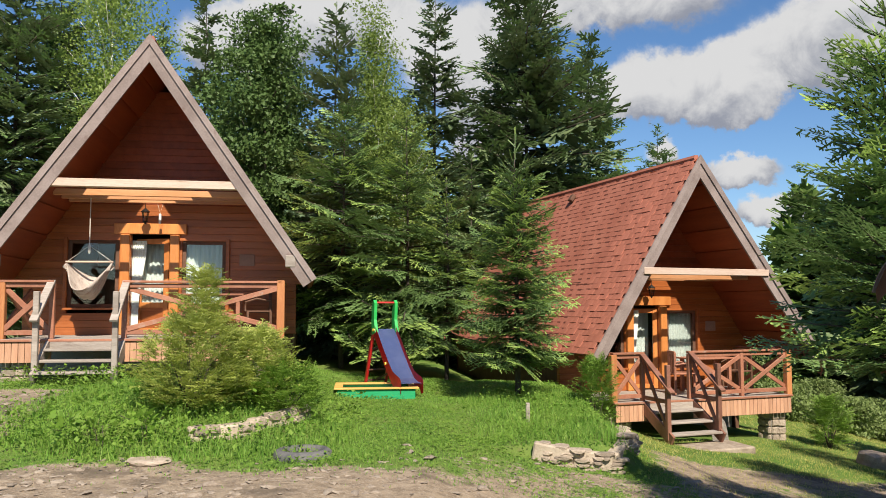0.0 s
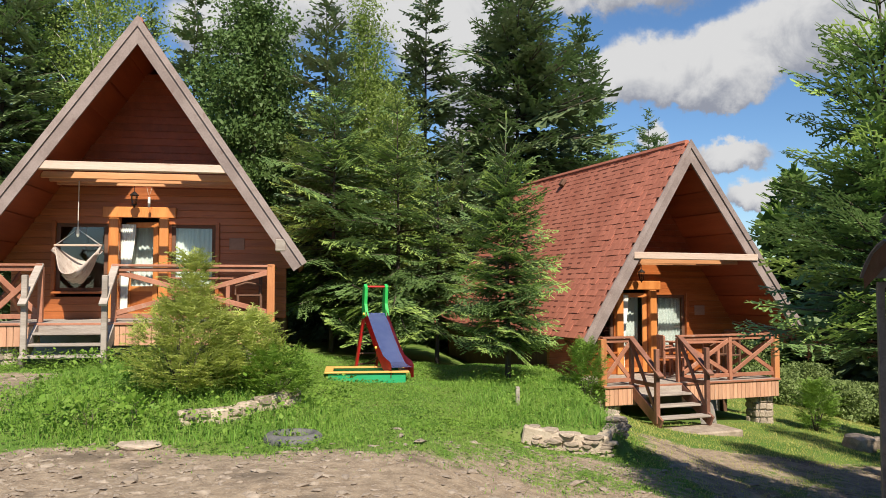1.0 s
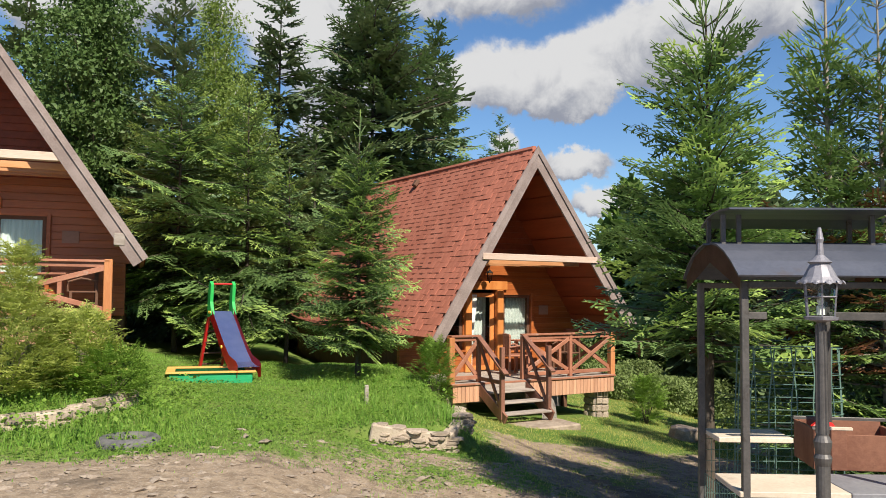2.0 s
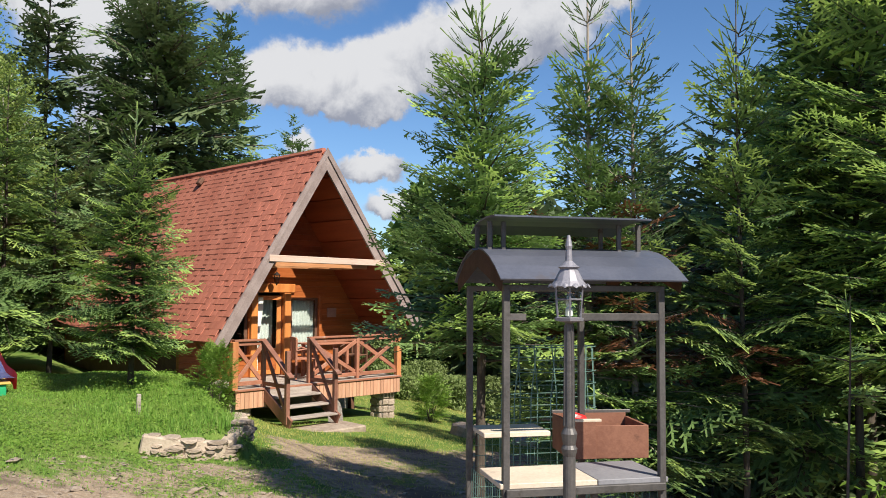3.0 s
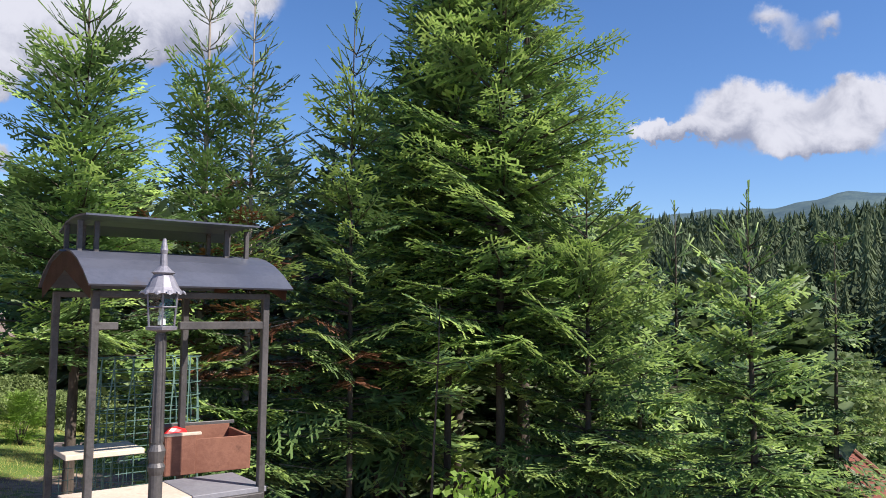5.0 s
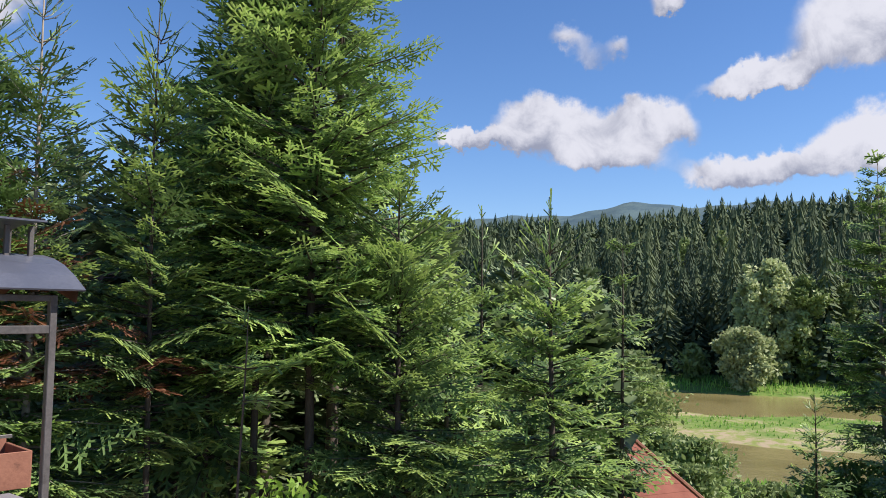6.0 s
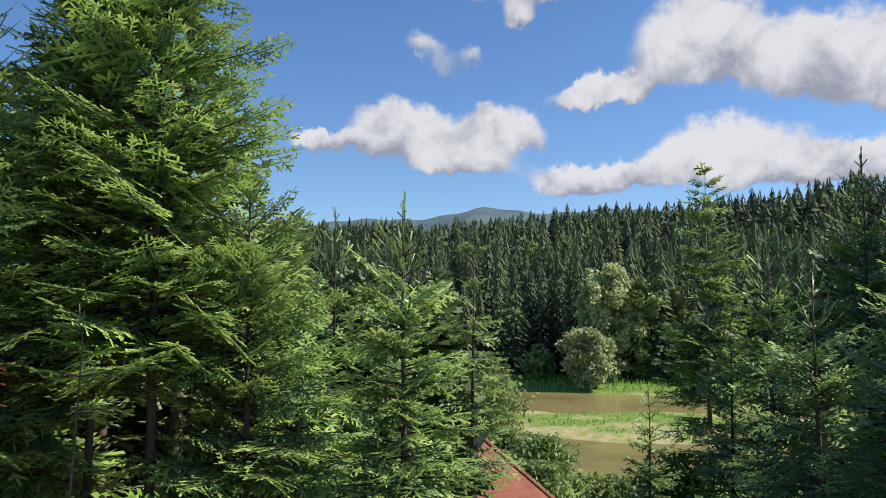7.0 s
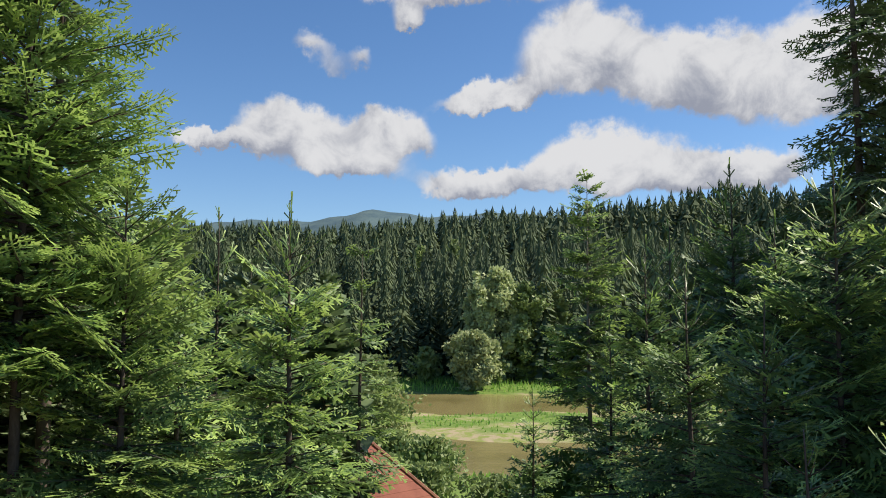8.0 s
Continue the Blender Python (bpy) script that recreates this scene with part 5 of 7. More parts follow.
# ---- porch things ----
def wall_lantern(m):
    t = thing("porch_lantern", m, "black wrought-iron lantern hanging in a porch", "lantern", "porch lanterns")
    part("hook", tube([(0, 0, 0.16), (0, 0, 0.10), (0.0, 0, 0.06)], 0.006, 6), M["black_metal"], t)
    part("cap", lathe([(0.006, 0.07), (0.03, 0.05), (0.085, 0.0), (0.08, -0.01)][::-1], 8), M["black_metal"], t)
    part("glass", lathe([(0.04, -0.17), (0.062, -0.012)], 8), M["glass"], t)
    for k in range(4):
        a = math.pi / 4 + k * math.pi / 2
        part("bar", tube([(0.045 * math.cos(a), 0.045 * math.sin(a), -0.17), (0.066 * math.cos(a), 0.066 * math.sin(a), -0.01)], 0.006, 4), M["black_metal"], t)
    part("base", lathe([(0.012, -0.23), (0.02, -0.20), (0.05, -0.185), (0.05, -0.17)], 8), M["black_metal"], t)
    return t


for base in (UPPER, LOWER):
    wall_lantern(base @ Matrix.Translation((-0.29, 1.60, 2.26)))
    s = thing("notice", base @ Matrix.Translation((1.52, WALL_Y - 0.012, 1.40)), "pale notice board on the porch wall", "notice", "porch notices")
    part("panel", boxm((0.28, 0.02, 0.22), None, 0.004), M["white_sign"], s)
tube_lamp = thing("insect_lamp", UPPER @ Matrix.Translation((-0.03, 1.60, 2.16)), "white tube lamp hung from a joist", "lamp")
part("tube", lathe([(0.022, -0.12), (0.024, 0.06), (0.012, 0.07)], 10), material("white_tube", (0.75, 0.75, 0.72), (0.8, 0.8, 0.78), 0.4, bump=0.0), tube_lamp)
part("cord", tube([(-0.05, 0, 0.26), (0, 0, 0.07), (0.05, 0, 0.26)], 0.004, 4), M["rope"], tube_lamp)


def hammock_chair(m):
    t = thing("hammock_chair", m, "pale cotton hanging chair on a wooden bar", "hanging chair")
    part("rope", tube([(0, 0, 1.12), (0.0, 0, 0.30)], 0.009, 6), M["rope"], t)
    part("knot", lathe([(0.01, 0.14), (0.03, 0.18), (0.022, 0.26), (0.012, 0.32)], 8), M["rope"], t)
    part("spreader_bar", tube([(-0.40, 0, 0.0), (0.40, 0.05, 0.0)], 0.017, 8), M["pale_beam"], t)
    for x in (-0.39, 0.39):
        part("cord", tube([(x, 0.02, 0.0), (0, 0, 0.28)], 0.005, 4), M["rope"], t)
    bm = bmesh.new()
    n, k = 28, 22
    grid = []
    for j in range(k + 1):
        v = j / k                      # across the seat, front lip to back lip
        r = []
        for i in range(n + 1):
            u = -1 + 2 * i / n         # end to end
            sag = 1 - abs(u) ** 2.2
            depth = (v - 0.5) * 0.75 * sag
            lip = 0.05 + 0.32 * (2 * v - 1) ** 2 * (1 if v > 0.5 else 0.35)
            z = -0.03 - 0.66 * sag + lip * sag * 1.2 + 0.022 * math.sin(30 * v + 4 * u) * sag + 0.012 * math.sin(57 * v - 7 * u)
            r.append(bm.verts.new((0.38 * u * (1 - 0.18 * sag * abs(u)), depth, z)))
        grid.append(r)
    for a, b in zip(grid, grid[1:]):
        for i in range(n):
            bm.faces.new((a[i], a[i + 1], b[i + 1], b[i]))
    bmesh.ops.remove_doubles(bm, verts=bm.verts, dist=0.0005)
    bmesh.ops.solidify(bm, geom=bm.faces[:], thickness=0.012)
    part("seat", bm, M["cotton"], t, "cream striped cotton sling", True)
    return t


hammock_chair(UPPER @ Matrix.Translation((-1.09, 1.0, 1.30)) @ Matrix.Rotation(radians(-8), 4, "Z"))


def garden_chair(m, mat):
    t = thing("porch_chair", m, "brown wooden armchair on the porch deck", "chair", "porch chairs")
    for x in (-0.22, 0.22):
        for y in (-0.2, 0.2):
            part("leg", boxm((0.045, 0.045, 0.44 if y < 0 else 0.88), Matrix.Translation((x, y, 0.22 if y < 0 else 0.44)), 0.005), mat, t)
        part("armrest", tube([(x * 1.15, 0.2, 0.62), (x * 1.2, -0.05, 0.66), (x * 1.15, -0.24, 0.60), (x * 1.1, -0.24, 0.44)], 0.018, 6), mat, t)
    part("seat", boxm((0.48, 0.46, 0.035), Matrix.Translation((0, 0, 0.43)), 0.01), mat, t)
    for k in range(4):
        part("back_slat", boxm((0.075, 0.02, 0.42), Matrix.Translation((-0.165 + 0.11 * k, 0.21, 0.66)), 0.005), mat, t)
    part("top_rail", boxm((0.5, 0.035, 0.07), Matrix.Translation((0, 0.21, 0.87)), 0.008), mat, t)
    return t


def porch_table(m):
    t = thing("porch_table", m, "brown plank table on the porch deck", "table", "porch tables")
    for k in range(4):
        part("plank", boxm((1.1, 0.155, 0.035), Matrix.Translation((0, -0.24 + 0.16 * k, 0.73)), 0.006), M["rail"], t)
    for x in (-0.45, 0.45):
        for y in (-0.22, 0.22):
            part("leg", boxm((0.07, 0.07, 0.71), Matrix.Translation((x, y, 0.355)), 0.006), M["rail"], t)
    return t


porch_table(LOWER @ pose(0.75, 1.15, 0, 0, 0, 0))
garden_chair(LOWER @ pose(0.0, 1.0, 0, 0, 0, 70), M["rail"])
garden_chair(LOWER @ pose(1.55, 1.1, 0, 0, 0, -80), M["dark_wood"])
porch_table(UPPER @ pose(1.0, 1.15, 0, 0, 0, 0))
garden_chair(UPPER @ pose(1.8, 1.2, 0, 0, 0, -85), M["dark_wood"])


# stone pillar, slab and leaning board at the lower cabin's deck
def stones_on(parent, w, d, h, rows, cols, seed, name="stone"):
    """Lays uneven stones on the four sides of a core of w x d x h."""
    rng = random.Random(seed)
    pool = []
    for k in range(5):
        bm = boxm((1, 1, 1), None, 0.16)
        for v in bm.verts:
            v.co += Vector((rng.uniform(-0.07, 0.07), rng.uniform(-0.07, 0.07), rng.uniform(-0.07, 0.07)))
        me = bpy.data.meshes.new(name)
        bm.to_mesh(me)
        bm.free()
        me.materials.append(M["stone"])
        pool.append(me)
    for face in range(4):
        span_w = w if face % 2 == 0 else d
        off = (d if face % 2 == 0 else w) / 2
        for r in range(rows):
            cut = sorted([0] + [(k + rng.uniform(-0.25, 0.25)) / cols for k in range(1, cols)] + [1])
            for a, b in zip(cut, cut[1:]):
                sw, sh = (b - a) * span_w * 0.93, h / rows * 0.90
                ob = new(name, pool[rng.randrange(5)])
                ob.parent = parent
                ob.matrix_local = Matrix.Rotation(face * math.pi / 2, 4, "Z") @ Matrix.Translation((((a + b) / 2 - 0.5) * span_w, -off, (r + 0.5 + rng.uniform(-0.06, 0.06)) * h / rows)) @ Matrix.Diagonal((sw, 0.09 + rng.uniform(0, 0.03), sh, 1))


for lx, nm in ((1.85, "stone_pillar"), (-2.0, "stone_pillar")):
    p = LOWER @ Vector((lx, 0.42, 0))
    gz = float(ground_z(p.x, p.y)) - 0.05
    hh = LOWER.translation.z - 0.22 - gz
    pil = thing(nm, Matrix.Translation((p.x, p.y, gz)) @ Matrix.Rotation(radians(20.8), 4, "Z"), "stone-faced pillar carrying the deck", "pillar", "deck pillars")
    part("core", boxm((0.36, 0.36, hh), Matrix.Translation((0, 0, hh / 2))), M["concrete"], pil)
    stones_on(pil, 0.36, 0.36, hh, 5, 2, 5)
for lx in (-2.0, 2.0):
    p = UPPER @ Vector((lx, 0.42, 0))
    gz = float(ground_z(p.x, p.y)) - 0.05
    hh = UPPER.translation.z - 0.22 - gz
    pil = thing("stone_pillar", Matrix.Translation((p.x, p.y, gz)) @ Matrix.Rotation(radians(9.5), 4, "Z"), "stone-faced pillar under the porch deck", "pillar", "deck pillars")
    part("core", boxm((0.36, 0.36, hh), Matrix.Translation((0, 0, hh / 2))), M["concrete"], pil)
    stones_on(pil, 0.36, 0.36, hh, 4, 2, 6)

p = LOWER @ Vector((-0.85, -1.0, 0))
slab = thing("step_slab", Matrix.Translation((p.x, p.y, float(ground_z(p.x, p.y)))) @ Matrix.Rotation(radians(20), 4, "Z"), "rough concrete slab at the foot of the steps", "slab")
bm = boxm((1.5, 0.8, 0.24), Matrix.Translation((0, 0.1, -0.06)), 0.03)
bmesh.ops.subdivide_edges(bm, edges=bm.edges[:], cuts=2, use_grid_fill=True)
for v in bm.verts:
    v.co += Vector((noise.noise(v.co * 2.1), noise.noise(v.co * 2.1 + Vector((5, 0, 0))), 0.3 * noise.noise(v.co * 3))) * 0.05
part("body", bm, M["rubble"], slab)
p = LOWER @ Vector((-0.12, -0.35, 0))
disc = thing("leaning_board", Matrix.Translation((p.x, p.y, float(ground_z(p.x, p.y)))) @ Matrix.Rotation(radians(20), 4, "Z") @ Matrix.Rotation(radians(-12), 4, "X"), "grey round-topped board leaning by the steps", "board")
bm = bmesh.new()
pr = [(-0.19, -0.05), (0.19, -0.05), (0.19, 0.3)] + [(0.19 * math.cos(a), 0.3 + 0.24 * math.sin(a)) for a in (0.5, 1.0, 1.57, 2.1, 2.6)] + [(-0.19, 0.3)]
bmesh.ops.solidify(bm, geom=[bm.faces.new([bm.verts.new((x, 0, z)) for x, z in pr])], thickness=0.05)
part("body", bm, M["concrete"], disc)

# ---- slide and sandbox ----
def slide(m):
    t = thing("playground_slide", m, "red and green plastic slide with a blue chute", "slide")
    W2 = 0.21
    # side boards in a flowing profile: from the platform down to the run-out
    prof = [(0.0, 1.12), (-0.25, 0.92), (-0.55, 0.66), (-0.85, 0.42), (-1.10, 0.25), (-1.30, 0.20), (-1.48, 0.19)]
    for x in (-W2, W2):
        bm = bmesh.new()
        up = [(y, z + 0.13) for y, z in prof[:-1]] + [(-1.46, 0.30), (-1.55, 0.24)]
        dn = [(-1.55, 0.02), (-1.44, 0.0), (-1.36, 0.10), (-1.1, 0.13), (-0.85, 0.30), (-0.55, 0.54), (-0.25, 0.80), (0.0, 1.0)]
        f = bm.faces.new([bm.verts.new((x - 0.02, y, z)) for y, z in up + dn])
        bmesh.ops.solidify(bm, geom=[f], thickness=0.04)
        part("side_board", bm, M["red_plastic"], t, "red plastic side board")
        bm = bmesh.new()
        hoop = [(0.10, 1.0), (0.12, 1.25), (0.10, 1.45), (0.06, 1.62), (0.0, 1.68), (-0.06, 1.62), (-0.05, 1.48), (-0.03, 1.30), (-0.13, 1.06)]
        f = bm.faces.new([bm.verts.new((x - 0.03, y, z)) for y, z in hoop])
        ext = bmesh.ops.extrude_face_region(bm, geom=[f])
        bmesh.ops.translate(bm, vec=(0.06, 0, 0), verts=[v for v in ext["geom"] if isinstance(v, bmesh.types.BMVert)])
        bmesh.ops.recalc_face_normals(bm, faces=bm.faces[:])
        part("grab_board", bm, M["green_plastic"], t, "green plastic hand hold")
        part("ladder_rail", span((x, 0.05, 1.10), (x, 0.62, -0.05), 0.05, 0.08), M["red_plastic"], t)
        for y, z in ((0.02, 1.10), (-0.05, 1.10), (-0.72, 0.50)):
            part("bolt_cap", lathe([(0.03, 0), (0.026, 0.02)], 8, None, Matrix.Translation((x + math.copysign(0.022, x), y, z)) @ Matrix.Rotation(math.copysign(math.pi / 2, x), 4, "Y")), M["yellow_plastic"], t)
    for k in range(5):
        u = (k + 0.6) / 5.2
        part("rung", boxm((2 * W2, 0.09, 0.03), Matrix.Translation((0, 0.05 + 0.57 * u, 1.08 - 1.12 * u)), 0.006), M["dark_wood"], t)
    part("grab_bar", tube([(-W2, 0.0, 1.63), (W2, 0.0, 1.63)], 0.018, 8), M["red_plastic"], t)
    bm = bmesh.new()
    rows = [[bm.verts.new((x, y, z)) for x in (-W2 + 0.02, W2 - 0.02)] for y, z in prof]
    for a, b in zip(rows, rows[1:]):
        bm.faces.new((a[0], a[1], b[1], b[0]))
    bmesh.ops.solidify(bm, geom=bm.faces[:], thickness=0.02)
    part("chute", bm, M["slide_steel"], t, "blue-grey smooth chute")
    part("stay", tube([(0, 0.52, 0.1), (0, -0.75, 0.42)], 0.015, 6), M["dark_wood"], t)
    return t


slide(Matrix.Translation((-1.13, 15.75, float(ground_z(-1.06, 15.2)) + 0.04)) @ Matrix.Rotation(radians(23), 4, "Z"))
sbz = float(ground_z(-1.2, 14.6))
sb = thing("sandbox", Matrix.Translation((-1.22, 14.75, sbz)) @ Matrix.Rotation(radians(6), 4, "Z"), "green sandbox with yellow seat boards on the lawn", "sandbox")
for x, y, w, d in ((0, -0.5, 1.36, 0.03), (0, 0.5, 1.36, 0.03)):
    part("side_board", boxm((w, d, 0.22), Matrix.Translation((x, y, 0.06)), 0.005), M["green_paint"], sb)
    part("seat_board", boxm((w + 0.12, 0.15, 0.028), Matrix.Translation((x, y * 0.96, 0.185)), 0.005), M["yellow_wood"], sb)
for x in (-0.67, 0.67):
    part("side_board", boxm((0.03, 0.97, 0.22), Matrix.Translation((x, 0, 0.06)), 0.005), M["green_paint"], sb)
    part("seat_board", boxm((0.15, 0.80, 0.028), Matrix.Translation((x, 0, 0.182)), 0.005), M["yellow_wood"], sb)
part("sand_fill", boxm((1.3, 0.94, 0.10), Matrix.Translation((0, 0, 0.03))), M["sand"], sb)


# ---- grill shelter and garden lamp ----
def curved_sheet(x0, x1, pts, thick=0.012):
    bm = bmesh.new()
    rows = [[bm.verts.new((x, y, z)) for x in (x0, x1)] for y, z in pts]
    for a, b in zip(rows, rows[1:]):
        bm.faces.new((a[0], a[1], b[1], b[0]))
    bmesh.ops.recalc_face_normals(bm, faces=bm.faces[:])
    bmesh.ops.solidify(bm, geom=bm.faces[:], thickness=thick)
    return bm


def wire_panel(w, h, nx, nz, r=0.0025, bend=0.0):
    """A wire mesh of crossing rods in the xz plane, bowed by bend."""
    bm = bmesh.new()
    f = lambda u: bend * math.sin(math.pi * u)
    for i in range(nx + 1):
        u = i / nx
        tube([(u * w, f(u), 0), (u * w, f(u), h)], r, 3, bm)
    for k in range(nz + 1):
        tube([(i / 8 * w, f(i / 8), h * k / nz) for i in range(9)], r, 3, bm)
    return bm


GR = Matrix.Translation((3.316, 4.34, -0.52)) @ Matrix.Rotation(radians(-13.1), 4, "Z")
g = thing("grill_shelter", GR, "steel grill shelter with curved grey roof sheets", "grill shelter")
gm = M["grey_metal"]
ZT = 0.52
for x, y, h in ((-0.543, 0.0, 2.19), (0.543, 0.0, 2.19), (-0.543, 0.93, 2.19), (0.36, 0.95, 2.19)):
    part("post", boxm((0.045, 0.045, h + 0.1), Matrix.Translation((x, y, h / 2 - 0.05)), 0.004), gm, g)
part("cross_bar", boxm((0.58, 0.035, 0.05), Matrix.Translation((0.25, 0.0, 1.98)), 0.004), gm, g)
part("cross_bar", boxm((0.12, 0.035, 0.045), Matrix.Translation((-0.47, 0.0, 1.98)), 0.004), gm, g)
for y in (0.0, 0.93):
    part("head_rail", boxm((1.12, 0.04, 0.04), Matrix.Translation((0, y, 2.17)), 0.004), gm, g)
part("roof_sheet", curved_sheet(-0.62, 0.675, [(-0.14, 2.225), (0.0, 2.315), (0.14, 2.385), (0.28, 2.43), (0.42, 2.455)]), M["roof_sheet"], g, "curved dull grey roof sheet")
part("roof_sheet", curved_sheet(-0.62, 0.675, [(0.58, 2.455), (0.72, 2.43), (0.86, 2.385), (1.0, 2.315), (1.12, 2.225)]), M["roof_sheet"], g)
part("ridge_cap", curved_sheet(-0.575, 0.565, [(0.16, 2.66), (0.36, 2.665), (0.5, 2.66), (0.64, 2.64), (0.80, 2.585)]), M["roof_sheet"], g, "raised curved ridge cap")
for x in (-0.56, -0.46, 0.40, 0.55):
    for y in (0.34, 0.66):
        part("stub", boxm((0.03, 0.03, 0.24), Matrix.Translation((x, y, 2.51)), 0.003), gm, g)
for x in (-0.60, 0.64):
    bm = bmesh.new()
    arch = [(-0.12, 2.23), (0.14, 2.375), (0.42, 2.44), (0.58, 2.44), (0.86, 2.375), (1.10, 2.23), (1.08, 2.14), (0.5, 2.32), (-0.1, 2.14)]
    bmesh.ops.solidify(bm, geom=[bm.faces.new([bm.verts.new((x, y, z)) for y, z in arch])], thickness=0.02)
    part("roof_arch", bm, M["dark_wood"], g)
# worktops
part("front_top", boxm((0.66, 0.50, 0.035), Matrix.Translation((-0.255, 0.23, 0.905)), 0.004), M["board_top"], g, "pale worktop board")
part("front_top", boxm((0.50, 0.54, 0.035), Matrix.Translation((0.33, 0.25, 0.905)), 0.004), M["slate"], g, "dark grey worktop")
part("front_rail", boxm((1.10, 0.04, 0.05), Matrix.Translation((0, -0.03, 0.865)), 0.004), gm, g)
part("back_top", boxm((0.50, 0.36, 0.035), Matrix.Translation((-0.27, 0.78, 1.12)), 0.004), M["board_top"], g, "pale side worktop")
for x, y in ((-0.53, -0.02), (-0.10, 0.6), (0.06, 0.0)):
    part("table_leg", boxm((0.04, 0.04, 0.90), Matrix.Translation((x, y, 0.43)), 0.003), gm, g)
part("rail_low", boxm((1.06, 0.03, 0.03), Matrix.Translation((0, 0.0, 0.30)), 0.003), gm, g)
for x0, y0_, w, h, z0, rz in ((-0.53, 0.93, 0.5, 0.62, 0.45, 0), (-0.51, 0.0, 0.45, 0.5, 0.33, 0), (0.02, 0.02, 0.5, 0.5, 0.33, 0), (-0.53, 0.0, 0.9, 0.5, 0.33, 90)):
    wp = part("wire_panel", wire_panel(w, h, int(w / 0.055), int(h / 0.075)), M["wire"], g)
    tagged(wp, kind="stuff")
    wp.matrix_local = Matrix.Translation((x0, y0_, z0)) @ Matrix.Rotation(radians(rz), 4, "Z")
# roll of green mesh standing behind
roll = thing("wire_mesh_roll", GR @ Matrix.Translation((0.24, 1.35, 0.95)) @ Matrix.Diagonal((1.3, 1, 1, 1)), "loosely rolled green wire mesh behind the grill", "wire mesh")
bm = bmesh.new()
for k in range(15):
    a = k / 15 * 2 * math.pi
    tube([(0.33 * math.cos(a), 0.16 * math.sin(a), -1.0), (0.31 * math.cos(a), 0.16 * math.sin(a), 0.35), (0.29 * math.cos(a + 0.1), 0.16 * math.sin(a), 0.75)], 0.0045, 3, bm)
for k in range(18):
    z = -0.95 + k * 0.1
    tube([(0.32 * math.cos(a), 0.16 * math.sin(a), z) for a in (i / 14 * 2 * math.pi for i in range(15))], 0.004, 3, bm)
part("mesh", bm, M["wire"], roll)
# rusty fire box on the worktop
fb = thing("fire_box", GR @ Matrix.Translation((0.46, 0.80, 0.925)) @ Matrix.Rotation(radians(-6), 4, "Z") @ Matrix.Diagonal((1.28, 0.52, 1, 1)), "rusty brown open steel fire box", "fire box")
for nm, sz, loc in (("front_plate", (0.31, 0.02, 0.24), (0.075, -0.38, 0.12)), ("front_plate", (0.16, 0.02, 0.27), (-0.16, -0.40, 0.135)), ("side_plate", (0.02, 0.9, 0.27), (-0.235, 0.05, 0.135)), ("side_plate", (0.02, 0.86, 0.24), (0.225, 0.05, 0.12)), ("back_plate", (0.44, 0.02, 0.27), (0, 0.49, 0.135)), ("floor_plate", (0.46, 0.86, 0.02), (0, 0.05, 0.012))):
    part(nm, boxm(sz, Matrix.Translation(loc), 0.003), M["rust"], fb)
part("rim", boxm((0.20, 0.05, 0.02), Matrix.Translation((-0.15, -0.39, 0.28)), 0.003), M["board_top"], fb)
part("rim", boxm((0.50, 0.04, 0.025), Matrix.Translation((0.0, 0.50, 0.28)), 0.003), gm, fb)
bt = thing("red_bag", GR @ Matrix.Translation((0.30, 0.86, 1.13)), "crumpled red plastic bag in the fire box", "bag")
bm = bmesh.new()
bmesh.ops.create_icosphere(bm, subdivisions=3, radius=0.09)
for v in bm.verts:
    v.co = Vector((v.co.x * 1.2, v.co.y * 0.7, v.co.z)) * (1 + 0.5 * noise.noise(v.co * 14))
part("body", bm, M["red_plastic"], bt)
lx, ly = 2.68, 3.60
lz = float(ground_z(lx, ly))
lamp = thing("garden_lamp", Matrix.Translation((lx, ly, lz)), "grey cast garden lamp post with a glass lantern", "lamp post")
hz = lambda z: z - lz
part("pole", lathe([(0.05, -0.1), (0.05, 0.05), (0.036, 0.12), (0.034, hz(0.74)), (0.040, hz(0.76)), (0.044, hz(0.78)), (0.034, hz(0.80)), (0.040, hz(0.83)), (0.044, hz(0.86)), (0.030, hz(0.89)), (0.027, hz(1.30)), (0.022, hz(1.45)), (0.03, hz(1.46))], 16), gm, lamp, smooth=False)
for k in range(8):
    a = k * math.pi / 4
    part("flute", tube([(0.028 * math.cos(a), 0.028 * math.sin(a), hz(0.90)), (0.023 * math.cos(a), 0.023 * math.sin(a), hz(1.44))], 0.006, 4), gm, lamp)
lm = material("silver_cast_lantern", (0.17, 0.17, 0.20), (0.27, 0.265, 0.30), 0.55, 8, 60, bump=0.2, metal=0.3)
part("lantern_base", lathe([(0.03, hz(1.455)), (0.085, hz(1.465)), (0.088, hz(1.48)), (0.06, hz(1.485))], 6), lm, lamp)
part("lantern_glass", lathe([(0.066, hz(1.486)), (0.078, hz(1.645))], 6), M["glass"], lamp).visible_shadow = False
for k in range(6):
    a = k * math.pi / 3
    part("lantern_bar", tube([(0.07 * math.cos(a), 0.07 * math.sin(a), hz(1.48)), (0.083 * math.cos(a), 0.083 * math.sin(a), hz(1.655))], 0.005, 4), lm, lamp)
part("lantern_ring", lathe([(0.078, hz(1.575)), (0.084, hz(1.58)), (0.078, hz(1.585))], 6), lm, lamp)
part("bulb_holder", lathe([(0.02, hz(1.49)), (0.02, hz(1.53)), (0.012, hz(1.54)), (0.018, hz(1.56)), (0.012, hz(1.60))], 8), M["curtain"], lamp)
